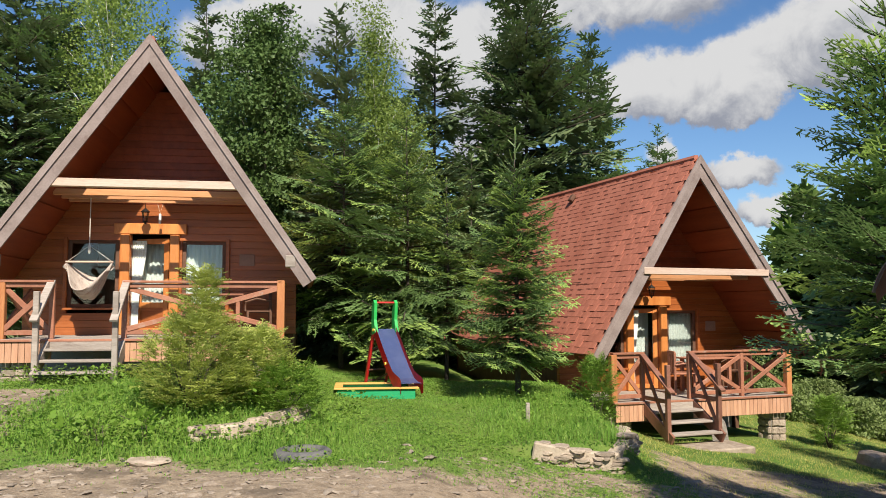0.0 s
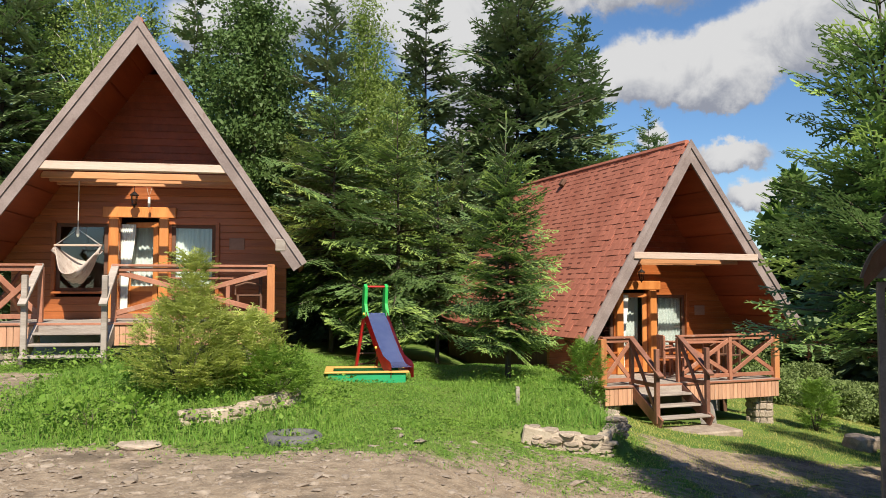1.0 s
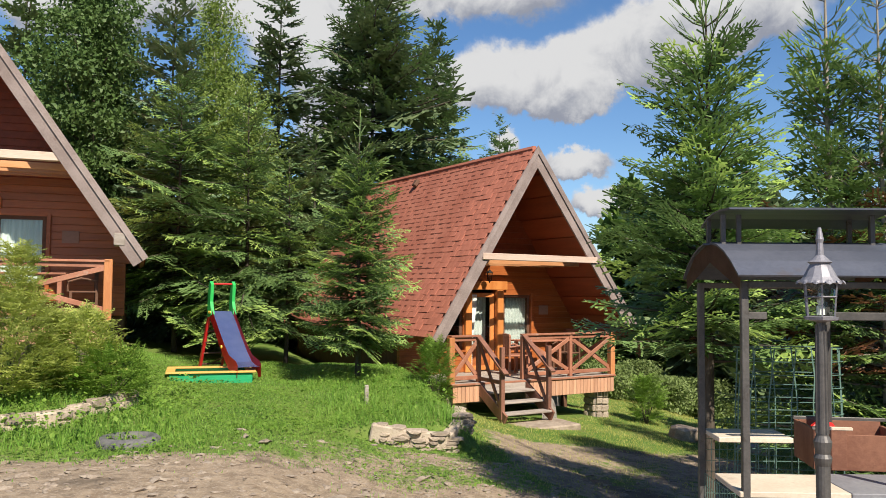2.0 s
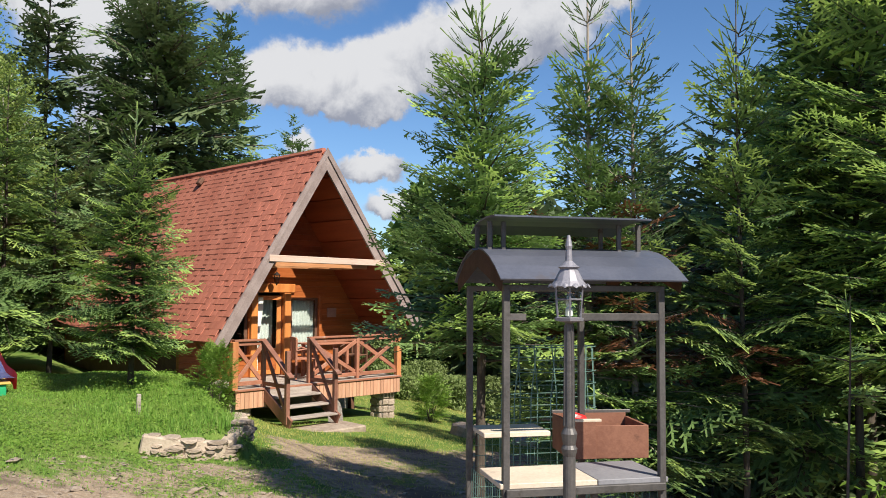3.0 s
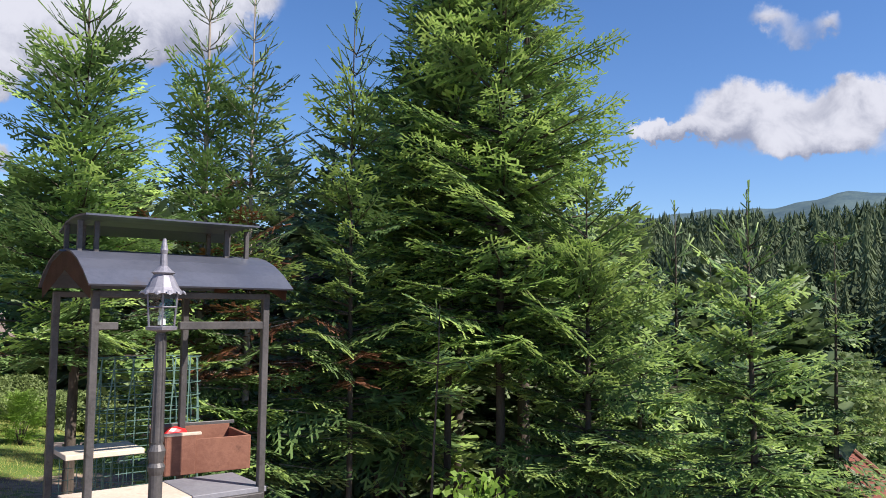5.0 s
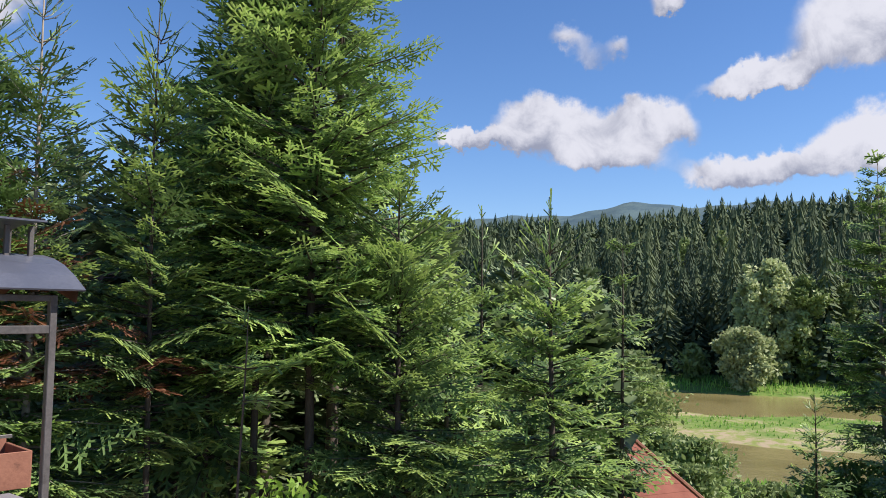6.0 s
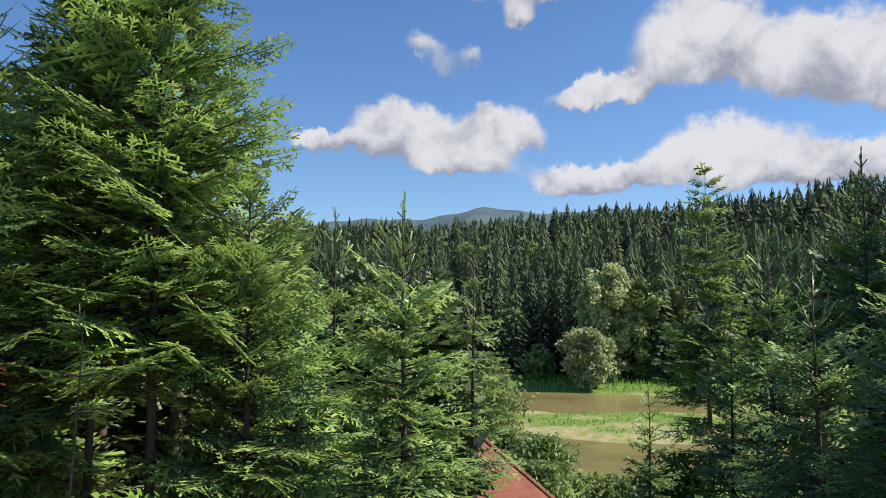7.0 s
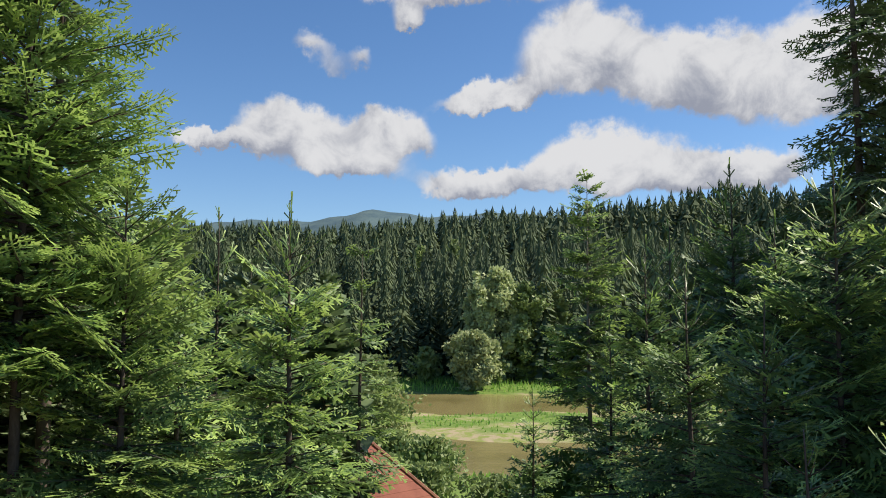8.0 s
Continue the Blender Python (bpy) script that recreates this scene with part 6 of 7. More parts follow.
bm = lathe([(0.09, hz(1.645)), (0.105, hz(1.65)), (0.08, hz(1.68)), (0.055, hz(1.73)), (0.045, hz(1.745)), (0.06, hz(1.755)), (0.045, hz(1.765)), (0.02, hz(1.79)), (0.016, hz(1.85)), (0.02, hz(1.87)), (0.008, hz(1.93))], 12)
part("lantern_roof", bm, lm, lamp)
for k in range(12):
    a = (k + 0.5) * math.pi / 6
    part("roof_leaf", lathe([(0.004, 0), (0.016, 0.004), (0.004, 0.008)], 6, None, Matrix.Translation((0.106 * math.cos(a), 0.106 * math.sin(a), hz(1.652))) @ Matrix.Rotation(a, 4, "Z") @ Matrix.Rotation(radians(55), 4, "Y")), lm, lamp)

# ---- shrubs, beds, stones ----
def shrub(name, base, height, radius, seed, label, mat="juniper", n=420, K=4, lean=0.0, twig=0.34, spire=0.0):
    """A feathery evergreen bush: many arching shoots with fine sprays on an egg-shaped body, some of them in a spire."""
    rng = random.Random(seed)
    temps = [frond(rng, 0.36, K, 0.04, 0.26) for _ in range(6)]
    T = []
    wood = bmesh.new()
    for k in range(n):
        a, q = rng.uniform(0, 6.283), rng.random() ** 0.35
        u = rng.random()
        w = math.sin(math.pi * (0.16 + 0.72 * u)) ** 0.8 * (1 + 0.18 * math.sin(3 * a + 7 * u + seed))
        r, h = radius * q * w, height * (1 - spire) * (0.04 + 0.80 * u)
        if spire and rng.random() < 0.22:
            v = rng.random()
            r, h = radius * 0.42 * q * (1 - 0.75 * v), height * (0.55 + 0.38 * v)
        o = np.array([r * math.cos(a) + lean * h / height, r * math.sin(a), h])
        L = twig * rng.uniform(0.6, 1.15)
        t = temps[rng.randrange(6)][0] * L
        s = np.clip(t[..., 0] / L, 0, 1)
        tilt = rng.uniform(0.5, 1.25) * (0.75 + 0.45 * u)
        c, sn = math.cos(tilt), math.sin(tilt)
        t = t @ np.array([[c, 0, -sn], [0, 1, 0], [sn, 0, c]]).T
        t[..., 2] -= 0.34 * L * s ** 2.2
        T.append(t @ turn_z(a + rng.uniform(-0.7, 0.7)).T + o)
    for k in range(9):
        a = k * 0.7
        tube([(0, 0, -0.1), (radius * 0.25 * math.cos(a), radius * 0.25 * math.sin(a), height * 0.2), (radius * 0.5 * math.cos(a), radius * 0.5 * math.sin(a), height * 0.42)], [0.014, 0.010, 0.003], 5, wood)
    t = thing(name, Matrix.Translation(base), label, "shrub")
    part("stem", wood, M["bark"], t, smooth=True)
    tri = np.concatenate(T)
    tri[..., 2] = np.maximum(tri[..., 2], 0.01)
    soup("foliage", tri, M[mat], t)
    return t


def on(x, y, dz=0.0):
    return (x, y, float(ground_z(x, y)) + dz)


shrub("juniper_shrub", on(-3.02, 9.75), 1.72, 0.58, 101, "big feathery light green juniper in a stone-edged bed", n=720, lean=0.14, spire=0.28)
shrub("juniper_shrub", on(-2.42, 10.45), 1.05, 0.44, 106, "soft bright green juniper behind a taller one", n=420)
shrub("juniper_shrub", on(-1.98, 10.25), 0.62, 0.42, 102, "low spreading juniper beside a taller one", "weed", n=240)
shrub("juniper_shrub", on(2.62, 13.9), 1.32, 0.30, 103, "narrow upright green juniper by the cabin corner", "weed", n=400, twig=0.26)
shrub("juniper_shrub", on(8.15, 17.2), 1.15, 0.34, 104, "soft green bush beside the deck pillar", "weed", n=300)
for k, (az, d, h, r) in enumerate([(22.8, 25, 0.9, 0.9), (24.8, 27, 1.3, 1.0), (26.6, 24.5, 0.9, 0.8), (29.0, 26, 1.2, 0.9), (20, 28, 1.6, 1.2), (31.2, 24, 0.9, 0.8), (34.5, 25, 1.1, 1.0), (38, 25, 1.1, 1.0)]):
    leafy("hazel_bush", at(az, d), h, r, 110 + k, "leafy green bush along the lawn's far edge", 7000, 0.055, "far_broad", "bark", 0.05, 0, "bush", 0.03, 18, stems=4, clump=0.34, group="lawn edge bushes", single=True)


def stone_mesh(seed):
    rng = random.Random(seed)
    bm = bmesh.new()
    bmesh.ops.create_icosphere(bm, subdivisions=2, radius=0.5)
    off = Vector((rng.uniform(0, 50), 0, 0))
    for v in bm.verts:
        v.co *= 1 + 0.35 * noise.noise(v.co * 1.6 + off)
        v.co = Vector((max(-0.40, min(0.40, v.co.x)), max(-0.40, min(0.40, v.co.y)), max(-0.3, min(0.3, v.co.z))))
    me = bpy.data.meshes.new("stone")
    bm.to_mesh(me)
    bm.free()
    me.materials.append(M["stone"])
    return me


STONES = [stone_mesh(k) for k in range(8)]


def dry_wall(name, path, h, courses, seed, label, lo=0.14, hi=0.34):
    """A low dry-laid wall of single stones along a path of ground points."""
    rng = random.Random(seed)
    t = thing(name, Matrix.Translation(path[0] + (float(ground_z(*path[0])),)), label, "stone wall")
    base = Vector(t.matrix_world.translation)
    bm = bmesh.new()
    for (x0, y0_), (x1, y1) in zip(path, path[1:]):
        z0, z1 = (float(ground_z(a_, b_ - 0.25)) for a_, b_ in ((x0, y0_), (x1, y1)))
        span(Vector((x0, y0_, z0 + h * 0.42)) - base, Vector((x1, y1, z1 + h * 0.42)) - base, 0.17, h * 0.86, bm, 0.02)
    part("core", bm, M["mortar"], t, "pale crumbling mortar")
    for c in range(courses):
        for (x0, y0_), (x1, y1) in zip(path, path[1:]):
            d = Vector((x1 - x0, y1 - y0_, 0))
            s = rng.uniform(0, 0.1)
            while s < d.length:
                w = rng.uniform(lo, hi)
                p = Vector((x0, y0_, 0)) + d.normalized() * (s + w / 2)
                z = float(ground_z(p.x, p.y - 0.25))
                ob = new("stone", STONES[rng.randrange(8)])
                ob.parent = t
                ob.matrix_local = Matrix.Translation(p + Vector((rng.uniform(-0.03, 0.03), rng.uniform(-0.04, 0.04), z + h * (c + 0.5) / courses - 0.02)) - base) @ Matrix.Rotation(math.atan2(d.y, d.x) + rng.uniform(-0.2, 0.2), 4, "Z") @ Matrix.Rotation(rng.uniform(-0.12, 0.12), 4, "X") @ Matrix.Diagonal((w * 1.2, 0.26, h / courses * 1.5, 1))
                s += w * 0.95
    return t


dry_wall("dry_stone_wall", [(1.15, 10.47), (1.65, 10.40), (2.15, 10.45), (2.50, 10.9), (2.72, 12.0), (2.9, 13.2)], 0.27, 5, 3, "low dry stone wall holding a planted bank", 0.12, 0.32)
dry_wall("bed_edging", [(-2.85, 9.10), (-2.35, 9.35), (-1.95, 9.9), (-1.8, 10.3)], 0.22, 2, 4, "stone edging round the juniper bed")

tyre = thing("old_tyre", on(-1.52, 8.85, -0.045), "worn tyre sunk in the ground as a planter", "tyre")
bm = bmesh.new()
R, r = 0.25, 0.075
rings = [[bm.verts.new(((R + r * math.cos(b) * (1 if math.cos(b) > 0 else 0.6)) * math.cos(a), (R + r * math.cos(b)) * math.sin(a), 0.05 + 1.1 * r * math.sin(b))) for b in (2 * math.pi * j / 10 for j in range(10))] for a in (2 * math.pi * i / 36 for i in range(36))]
for i in range(36):
    for j in range(10):
        bm.faces.new((rings[i][j], rings[(i + 1) % 36][j], rings[(i + 1) % 36][(j + 1) % 10], rings[i][(j + 1) % 10]))
part("tread", bm, M["rubber"], tyre, smooth=True)
part("soil", lathe([(0.24, 0.0), (0.22, 0.05), (0.05, 0.06)], 20), M["rust"], tyre, "dark soil inside the tyre")
for x, y, sx, sy, sz, nm, lab in ((-3.0, 8.35, 0.55, 0.4, 0.10, "flat_stone", "flat grey stone in the weeds"), (7.9, 15.0, 0.8, 0.5, 0.6, "boulder", "pale boulder on the lawn"), (8.6, 15.4, 0.6, 0.5, 0.5, "boulder", "pale boulder beside another"), (8.9, 14.2, 0.7, 0.35, 0.35, "boulder", "brown stone at the lawn's edge")):
    ob = new(nm, STONES[int(abs(x * 7)) % 8])
    ob.matrix_world = Matrix.Translation(on(x, y, sz * 0.15)) @ Matrix.Rotation(x, 4, "Z") @ Matrix.Diagonal((sx, sy, sz, 1))
    tagged(ob, lab, "stone")
stub = thing("wooden_stake", on(1.28, 12.3), "short weathered wooden stake in the grass", "stake")
part("body", boxm((0.06, 0.06, 0.34), Matrix.Translation((0, 0, 0.12)), 0.008), M["grey_wood"], stub)


def scatter_mask(n, seed, x0, x1, y0_, y1, want):
    nr = np.random.RandomState(seed)
    x, y = nr.uniform(x0, x1, n), nr.uniform(y0_, y1, n)
    keep = nr.uniform(0, 1, n) < want(x, y)
    return x[keep], y[keep], nr


def inside_cabins(x, y):
    hit = np.zeros(len(x), bool)
    for m, L in ((UPPER, 7.5), (LOWER, 8.1)):
        inv = m.inverted()
        lx_ = inv[0][0] * x + inv[0][1] * y + inv[0][3]
        ly_ = inv[1][0] * x + inv[1][1] * y + inv[1][3]
        hit |= (np.abs(lx_) < 2.3) & (ly_ > 0.15) & (ly_ < L)
    sx, sy = x + 1.22, y - 14.75
    return hit | ((np.abs(sx) < 0.7) & (np.abs(sy) < 0.5))


def blades(name, x, y, nr, length, width, mat, label, bendy=0.5, z_off=0.0):
    """Bent grass blades of two triangles each."""
    n = len(x)
    z = ground_z(x, y) - 0.01 + z_off
    a = nr.uniform(0, 6.283, n)
    h = length * nr.uniform(0.55, 1.3, n)
    w = width * nr.uniform(0.7, 1.3, n)
    b = nr.uniform(-bendy, bendy, n) * h
    ca, sa = np.cos(a), np.sin(a)
    lean = nr.uniform(0, 6.283, n)
    p0 = np.stack([x - ca * w, y - sa * w, z], 1)
    p1 = np.stack([x + ca * w, y + sa * w, z], 1)
    tip = np.stack([x + np.cos(lean) * b, y + np.sin(lean) * b, z + h], 1)
    tr = np.stack([p0, p1, tip], 1)
    ob = soup(name, tr, M[mat])
    return tagged(ob, label, "grass", kind="stuff")


def lawn(x, y):
    return np.clip(1.15 - 1.25 * bare_mask(x, y) + 0.25 * wave(x, y, 2.3), 0.02, 1) * ~inside_cabins(x, y)


def bed(x, y):
    e = ((x + 3.2) / 2.3) ** 2 + ((y - 9.9) / 1.6) ** 2
    k = sstep(x, 0.2, 1.0) * (1 - sstep(x, 2.3, 2.7)) * sstep(y, 10.5, 10.9) * (1 - sstep(y, 14.5, 16))
    return np.maximum(1 - sstep(e, 0.7, 1.1), 0.8 * k)


x, y, nr = scatter_mask(190000, 1, -9.5, 3.0, 7.2, 18.5, lawn)
blades("lawn_grass", x, y, nr, 0.036 + 0.05 * sstep(wave(x, y, 0.9, 2.0), 0.1, 0.8), 0.0065, "grass", "short uneven lawn grass", 0.9)
x, y, nr = scatter_mask(60000, 2, -5.8, 2.8, 8.2, 16, lambda x, y: bed(x, y) * ~inside_cabins(x, y))
blades("tall_grass", x, y, nr, np.where(x > 0, 0.11, 0.12) + 0.09 * sstep(wave(x, y, 1.1, 1.0), 0, 0.8), 0.006, "grass", "tall lush grass in the planted beds", 0.6)
x, y, nr = scatter_mask(120000, 3, 2.6, 13, 6.0, 24, lambda x, y: 0.75 * lawn(x, y))
blades("sparse_grass", x, y, nr, 0.045 + 0 * x, 0.0065, "dry_grass", "short worn grass on the lower lawn", 0.9)


def weeds():
    """Broad weed leaves in the bed and under the upper cabin's deck."""
    x, y, nr = scatter_mask(60000, 5, -6.8, 2.7, 8.3, 14.4, lambda x, y: np.maximum(0.9 * (1 - sstep(np.hypot((x + 4.1) / 1.3, (y - 9.0) / 0.6), 0.6, 1.1)), np.maximum(np.where(x > 0, 0.2, 0.55) * bed(x, y), 0.8 * (y > 12.0) * (y < 12.6) * (x > -6.6) * (x < -1.2))))
    n = len(x)
    z = ground_z(x, y) + nr.uniform(0.04, 0.30, n)
    a, t, s = nr.uniform(0, 6.283, n), nr.uniform(-0.2, 0.9, n), 0.011 + 0.030 * nr.uniform(0, 1, n) ** 3
    d = np.stack([np.cos(a) * np.cos(t), np.sin(a) * np.cos(t), np.sin(t)], 1)
    w = np.stack([-np.sin(a), np.cos(a), 0 * a], 1)
    o = np.stack([x, y, z], 1)
    s = s[:, None]
    p0, p1, p2, p3 = o, o + d * s + w * s * 0.75, o + d * 2.1 * s, o + d * s - w * s * 0.75
    tagged(soup("weeds", np.concatenate([np.stack([p0, p1, p2], 1), np.stack([p0, p2, p3], 1)]), M["weed"]), "broad-leaved weeds in the beds", "weeds", kind="stuff")


weeds()


def clover():
    """Low clover and herb leaves all over the lawn."""
    x, y, nr = scatter_mask(110000, 8, -9, 3.0, 7.6, 17, lambda x, y: 0.8 * lawn(x, y) * (0.55 + 0.45 * wave(x, y, 1.3, 3.0)))
    n = len(x)
    z = ground_z(x, y) + nr.uniform(0.015, 0.07, n)
    a, t, s = nr.uniform(0, 6.283, n), nr.uniform(-0.3, 0.7, n), nr.uniform(0.010, 0.024, n)[:, None]
    d = np.stack([np.cos(a) * np.cos(t), np.sin(a) * np.cos(t), np.sin(t)], 1)
    w = np.stack([-np.sin(a), np.cos(a), 0 * a], 1)
    o = np.stack([x, y, z], 1)
    tagged(soup("clover", np.stack([o - w * s, o + w * s, o + d * 1.8 * s], 1), M["weed"]), "low clover leaves in the lawn", "clover", kind="stuff")


clover()


def gravel():
    """Loose stones on the drive."""
    V, F = [], []
    x, y, nr = scatter_mask(7600, 6, -9, 6.5, 5.2, 11.2, lambda x, y: bare_mask(x, y) * (0.35 + 0.5 * (y < 9)))
    src = []
    for k in range(8):
        bm = bmesh.new()
        bmesh.ops.create_icosphere(bm, subdivisions=1, radius=0.5)
        bm.verts.ensure_lookup_table()
        src.append((np.array([v.co * (1 + 0.9 * noise.noise(v.co * 2.6 + Vector((k * 7, 0, 0)))) for v in bm.verts]), np.array([[v.index for v in f.verts] for f in bm.faces])))
        bm.free()
    off = 0
    for i in range(len(x)):
        s = 0.012 + 0.06 * nr.uniform() ** 3 + (nr.uniform(0.04, 0.10) if nr.uniform() < 0.02 else 0)
        v, f = src[i % 8]
        a = nr.uniform(0, 6.28)
        v = (v * np.array([s * nr.uniform(1.4, 2.6), s * 1.3, s * nr.uniform(0.3, 0.6)])) @ turn_z(a).T + np.array([x[i], y[i], float(ground_z(x[i], y[i])) + 0.1 * s])
        V.append(v)
        F.append(f + off)
        off += len(v)
    me = bpy.data.meshes.new("gravel")
    me.from_pydata(np.concatenate(V).tolist(), [], np.concatenate(F).tolist())
    me.materials.append(M["rubble"])
    tagged(new("gravel", me), "loose pale stones on the drive", "gravel", kind="stuff")


gravel()


# ---- river valley and far woods ----
def water():
    me = bpy.data.meshes.new("river")
    xs, ys = np.linspace(54, 134, 3), np.linspace(-220, 260, 3)
    v = [(a, b, -10.24) for b in ys for a in xs]
    me.from_pydata(v, [], [(j * 3 + i, j * 3 + i + 1, (j + 1) * 3 + i + 1, (j + 1) * 3 + i) for j in range(2) for i in range(2)])
    m = bpy.data.materials.new("shallow_brown_water")
    m.use_nodes = True
    N = Nodes(m.node_tree)
    tex = N.add("ShaderNodeTexCoord")
    b, out, bp = N.add("ShaderNodeBsdfPrincipled"), N.add("ShaderNodeOutputMaterial"), N.add("ShaderNodeBump")
    n = N.noise(tex.outputs["Object"], 0.06, 4, 0.6)
    N.link(N.mix(N.ramp(n, 0.4, 0.6), (0.17, 0.145, 0.055), (0.24, 0.205, 0.085)), b.inputs["Base Color"])
    b.inputs["Roughness"].default_value, b.inputs["IOR"].default_value = 0.16, 1.33
    bp.inputs["Strength"].default_value, bp.inputs["Distance"].default_value = 0.35, 0.1
    N.link(N.noise(tex.outputs["Object"], 0.9, 5, 0.65), bp.inputs["Height"])
    N.link(bp.outputs[0], b.inputs["Normal"])
    N.link(b.outputs[0], out.inputs[0])
    me.materials.append(m)
    tagged(new("river", me), "shallow brown river with grassy bars", "river", kind="structure")


water()


def spruce_shape(rng, tiers, pts, ragged=0.3):
    """A conifer of height 1 and base radius 1: skirts of ragged, drooping branch fans."""
    T = []
    for k in range(tiers):
        u = k / tiers
        r = (1 - u) ** 0.72 * rng.uniform(0.75, 1.15)
        z1, z0 = min(1.0, u + 0.95 / tiers), u
        off = rng.uniform(0, 6)
        for i in range(pts):
            a = off + 6.283 * (i + rng.uniform(-0.2, 0.2)) / pts
            w = 6.283 / pts * 0.46
            rr = r * rng.uniform(1 - ragged, 1 + ragged)
            zt = z0 - rng.uniform(0.1, 1.3) / tiers
            T.append([(0.2 * r * math.cos(a), 0.2 * r * math.sin(a), z1), (rr * math.cos(a - w), rr * math.sin(a - w), zt + 0.25 / tiers), (rr * 1.1 * math.cos(a + 0.3 * w), rr * 1.1 * math.sin(a + 0.3 * w), zt)])
    T.append([(-0.05, 0, 0.9), (0.05, 0, 0.9), (0, 0, 1.04)])
    return np.array(T)


def far_wood(name, n, seed, x0, x1, y0_, y1, tiers, pts, hgt, rad, label, mat="forest"):
    rng, nr = random.Random(seed), np.random.RandomState(seed)
    shapes = [spruce_shape(rng, tiers, pts) for _ in range(7)]
    x, y = nr.uniform(x0, x1, n), nr.uniform(y0_, y1, n)
    T = []
    for i in range(n):
        h = hgt * nr.uniform(0.62, 1.25)
        r = rad * nr.uniform(0.75, 1.25)
        T.append((shapes[i % 7] * np.array([r, r, h])) @ turn_z(nr.uniform(0, 6)).T + np.array([x[i], y[i], float(ground_z(x[i], y[i])) - 0.3]))
    tagged(soup(name, np.concatenate(T), M[mat]), label, "forest", kind="stuff")


far_wood("spruce_forest", 330, 21, 141, 178, -60, 130, 23, 12, 23, 3.7, "dense spruce forest along the far river bank")
far_wood("hillside_forest", 1250, 22, 172, 300, -130, 260, 14, 9, 17, 4.9, "spruce forest climbing the valley side")
far_wood("ridge_forest", 2200, 23, 300, 480, -230, 420, 8, 5, 15, 4.9, "spruce forest along the ridge")
for k in range(34):
    rng = random.Random(300 + k)
    yy = rng.uniform(-55, 60)
    xx = rng.uniform(134, 145) if k % 2 else rng.uniform(170, 330)
    leafy("riverside_tree" if k % 2 else "hillside_tree", (xx, yy if k % 2 else yy * 2.2, float(ground_z(xx, yy if k % 2 else yy * 2.2)) - 0.2), rng.uniform(3.5, 7) if k % 2 else rng.uniform(12, 19), rng.uniform(2.2, 3.4) if k % 2 else rng.uniform(3, 4.5), 400 + k,
          "bushy tree on the far river bank" if k % 2 else "broad-leaved tree among spruces", 1000, 0.44 if k % 2 else 0.74, "far_broad", "bark", 0.08, 0, "tree", 0.2, 18, clump=0.26, group="trees on the bank" if k % 2 else "trees on the hillside")
for az, d, h, r, mt, label, nl in ((85.6, 131, 8.8, 4.3, "willow", "round silvery willow on the river bank", 12000), (87.2, 139, 19, 4.6, "willow", "tall grey-green willow behind a smaller one", 13000), (89.5, 141, 16.5, 5.0, "far_broad", "tall broad poplar on the bank", 13000), (86.0, 140, 18, 2.6, "willow", "slim poplar on the bank", 6000), (91.5, 143, 15, 3.2, "far_broad", "slim green tree on the bank", 6000)):
    px, py = d * math.sin(radians(az)), d * math.cos(radians(az))
    leafy("willow_tree", (px, py, float(ground_z(px, py)) - 0.1), h, r, int(d * 10), label, nl, 0.42, mt, "bark", 0.06, 0.35, "willow tree", 0.35, 18, clump=0.2, peak=0.5, single=True)


def bank_growth():
    """Reeds and low green growth on the banks and bars."""
    x, y, nr = scatter_mask(26000, 31, 58, 141, -40, 75, lambda x, y: np.where(x > 128, 0.9, np.where(x < 63, 0.7, 0.55 * (wave(x, y, 0.16, 0.5) < -0.05) * (ground_z(x, y) > -10.2))))
    blades("bank_grass", x, y, nr, np.where(x > 128, 0.9, 0.35), 0.10, "grass", "green growth on the river banks and bars", 0.6)


bank_growth()
for k, (az, d, h, r, mt) in enumerate([(79.8, 34, 1.9, 1.1, "far_broad"), (82.4, 38, 2.0, 1.4, "far_broad"), (79.2, 40, 2.4, 1.3, "far_broad"), (82.8, 56, 2.6, 1.9, "far_broad"), (80.0, 60, 3.0, 1.8, "far_broad"), (79.2, 78, 6.0, 3.0, "far_broad"), (92.0, 22, 2.4, 1.5, "broad"), (87.6, 34, 1.8, 1.6, "far_broad"), (78.3, 95, 7, 3.4, "far_broad")]):
    leafy("riverside_bush", at(az, d), h, r, 500 + k, "leafy bush on the slope to the river", 3000, 0.042 + 0.0024 * d, mt, "bark", 0.04, 0, "bush", 0.05, 18, stems=4, clump=0.45, group="bushes on the river slope")

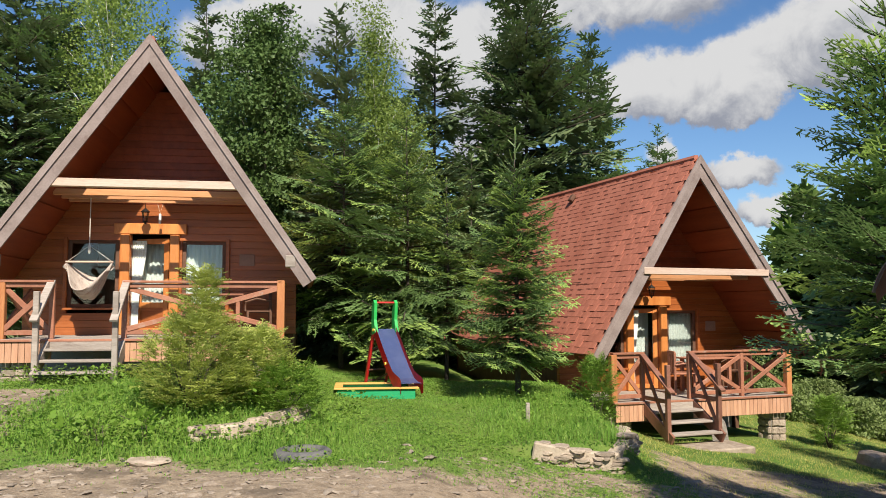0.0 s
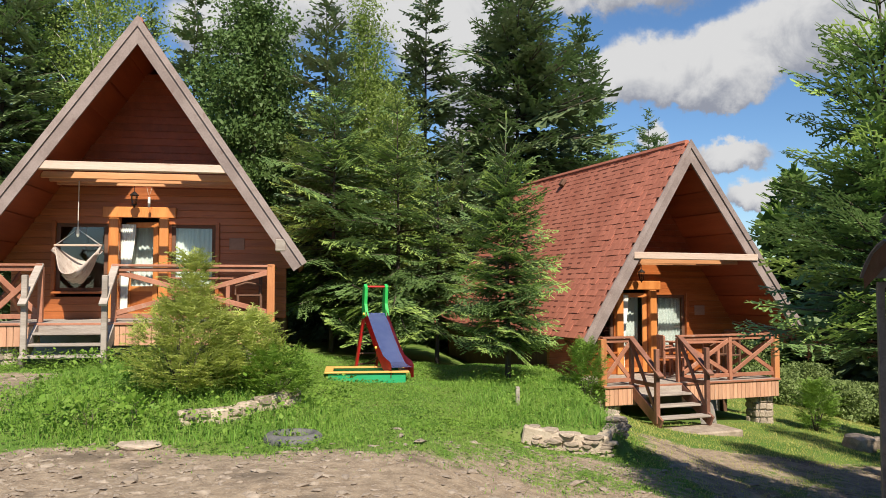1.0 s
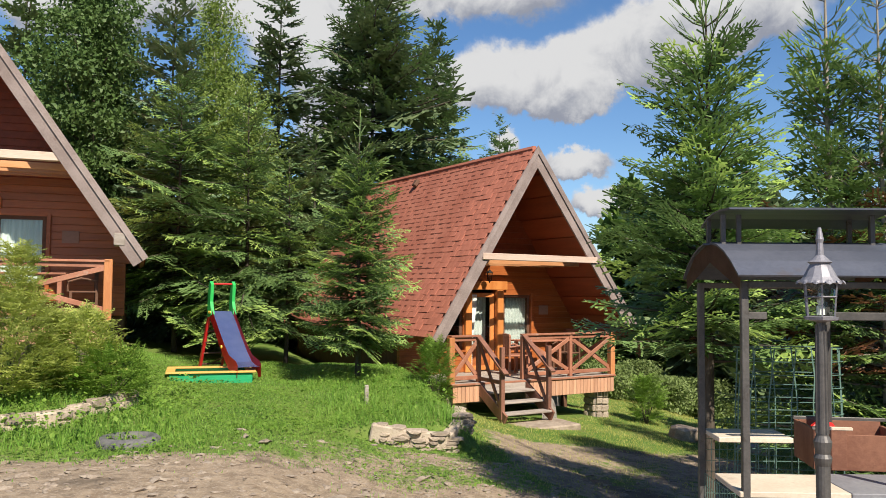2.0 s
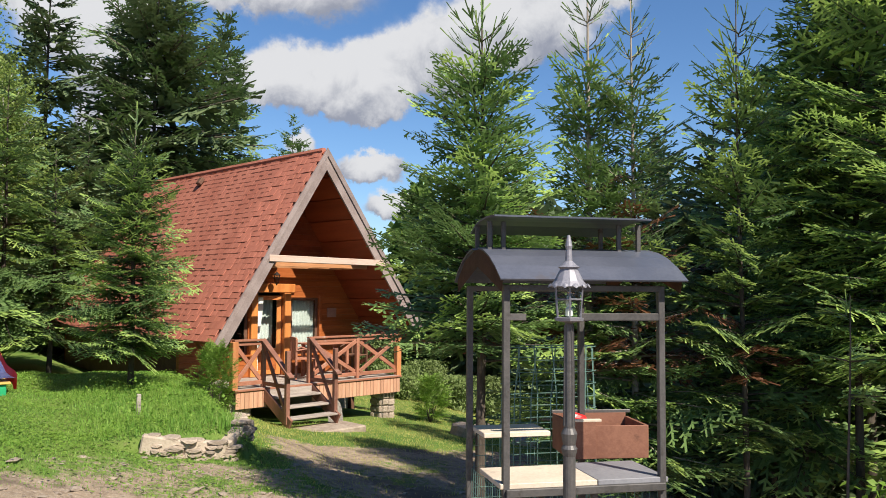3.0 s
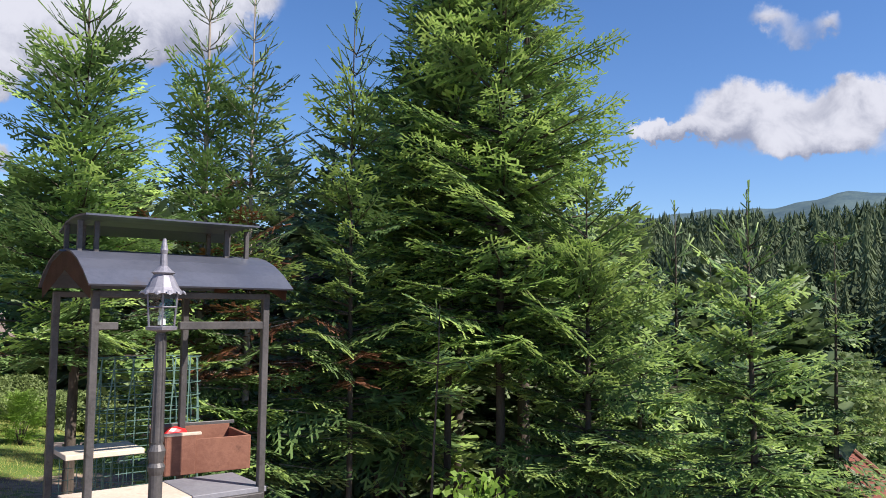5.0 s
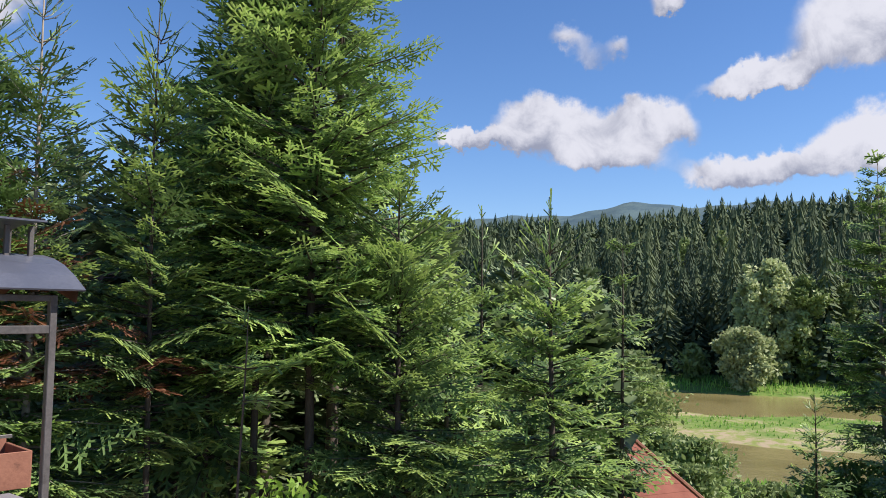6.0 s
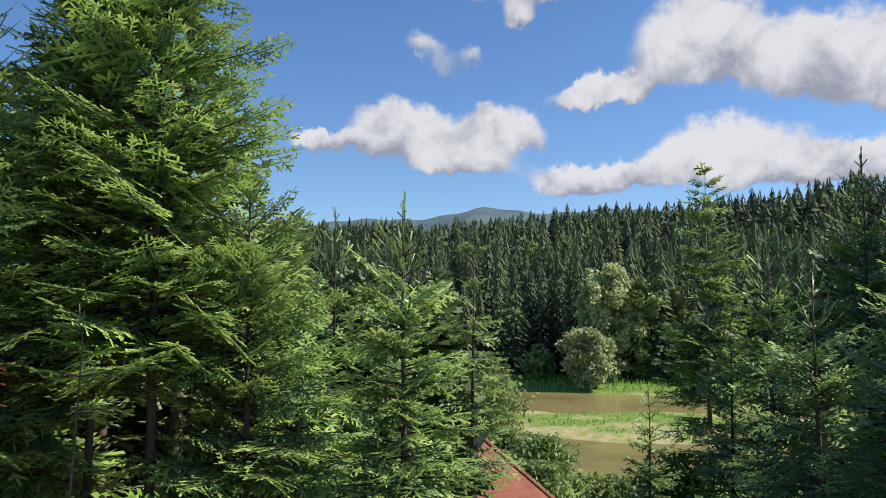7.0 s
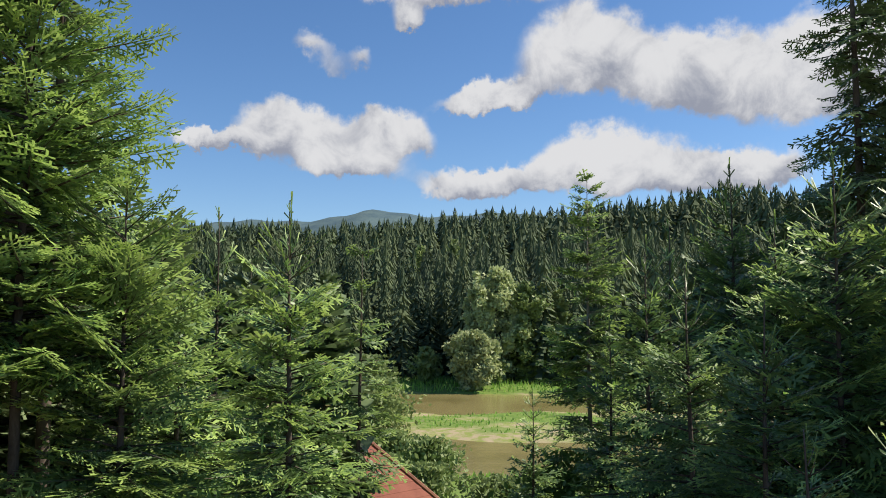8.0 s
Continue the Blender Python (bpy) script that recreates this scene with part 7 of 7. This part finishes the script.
# hipped red roof of a hut down the slope
HX, HY = 27.0, 5.55
hut = thing("riverside_hut", Matrix.Translation((HX, HY, float(ground_z(HX, HY)))) @ Matrix.Rotation(radians(50), 4, "Z"), "hut with a hipped red shingle roof down the slope", "hut")
top = -2.42 - float(ground_z(HX, HY))
a = 2.7
part("wall", boxm((4.4, 4.4, top - 2.85), Matrix.Translation((0, 0, (top - 2.85) / 2))), M["log"], hut)
cs = [(-a, -a), (a, -a), (a, a), (-a, a)]
for k in range(4):
    (x0, y0_), (x1, y1) = cs[k], cs[(k + 1) % 4]
    bm = bmesh.new()
    n = 14
    for j in range(n):
        u0, u1 = j / n, (j + 1) / n
        lift = 0.014
        q = [(x0 * (1 - u0), y0_ * (1 - u0), top - 3.1 * (1 - u0) + lift), (x1 * (1 - u0), y1 * (1 - u0), top - 3.1 * (1 - u0) + lift), (x1 * (1 - u1), y1 * (1 - u1), top - 3.1 * (1 - u1)), (x0 * (1 - u1), y0_ * (1 - u1), top - 3.1 * (1 - u1))]
        vs = [bm.verts.new(p) for p in q]
        bm.faces.new(vs if j < n - 1 else vs[:3])
        if j:
            bm.faces.new([bm.verts.new(p) for p in (q[0], q[1], (q[1][0], q[1][1], q[1][2] - lift), (q[0][0], q[0][1], q[0][2] - lift))])
    part("roof_slope", bm, M["old_shingle"], hut)
    part("hip_cap", tube([(x0, y0_, top - 3.08), (0, 0, top + 0.03)], 0.07, 6), M["rust"], hut)
fr = thing("play_frame", on(39.5, 5.6), "orange and green play frame post by the river", "play frame")
for y in (-0.6, 0.0):
    part("post", tube([(0, y, -0.2), (0, y, 2.0)], 0.05, 8), M["green_plastic"], fr)
part("beam", tube([(0, -0.7, 2.0), (0, 0.9, 2.0)], 0.06, 8), M["yellow_plastic"], fr)


# far blue hills that close the valley, the haze mixed into their colour
def far_hills():
    gy = np.linspace(-2500, 3000, 160)
    V, F = [], []
    for i, yv in enumerate(gy):
        h = 379 + 10 * math.sin(yv * 0.0031 + 0.6) + 7 * math.sin(yv * 0.0127) + 4 * math.sin(yv * 0.041 + 1) + 10 * math.exp(-((yv - 630) / 190) ** 2) + 10 * math.exp(-((yv - 590) / 90) ** 2)
        V += [(2300, yv, -20), (2650, yv, h * 0.75), (3000, yv, h)]
        if i:
            b = 3 * i
            F += [(b - 3, b, b + 1, b - 2), (b - 2, b + 1, b + 2, b - 1)]
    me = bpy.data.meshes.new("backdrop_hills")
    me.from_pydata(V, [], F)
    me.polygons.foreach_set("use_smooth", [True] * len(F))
    me.materials.append(material("haze_tinted_hill", (0.06, 0.10, 0.125), (0.105, 0.155, 0.16), 0.95, 0.01, 0.09, bump=0.0, spec=0.1))
    tagged(new("backdrop_hills", me), "distant wooded hills tinted blue for haze", "hills", kind="structure")


far_hills()
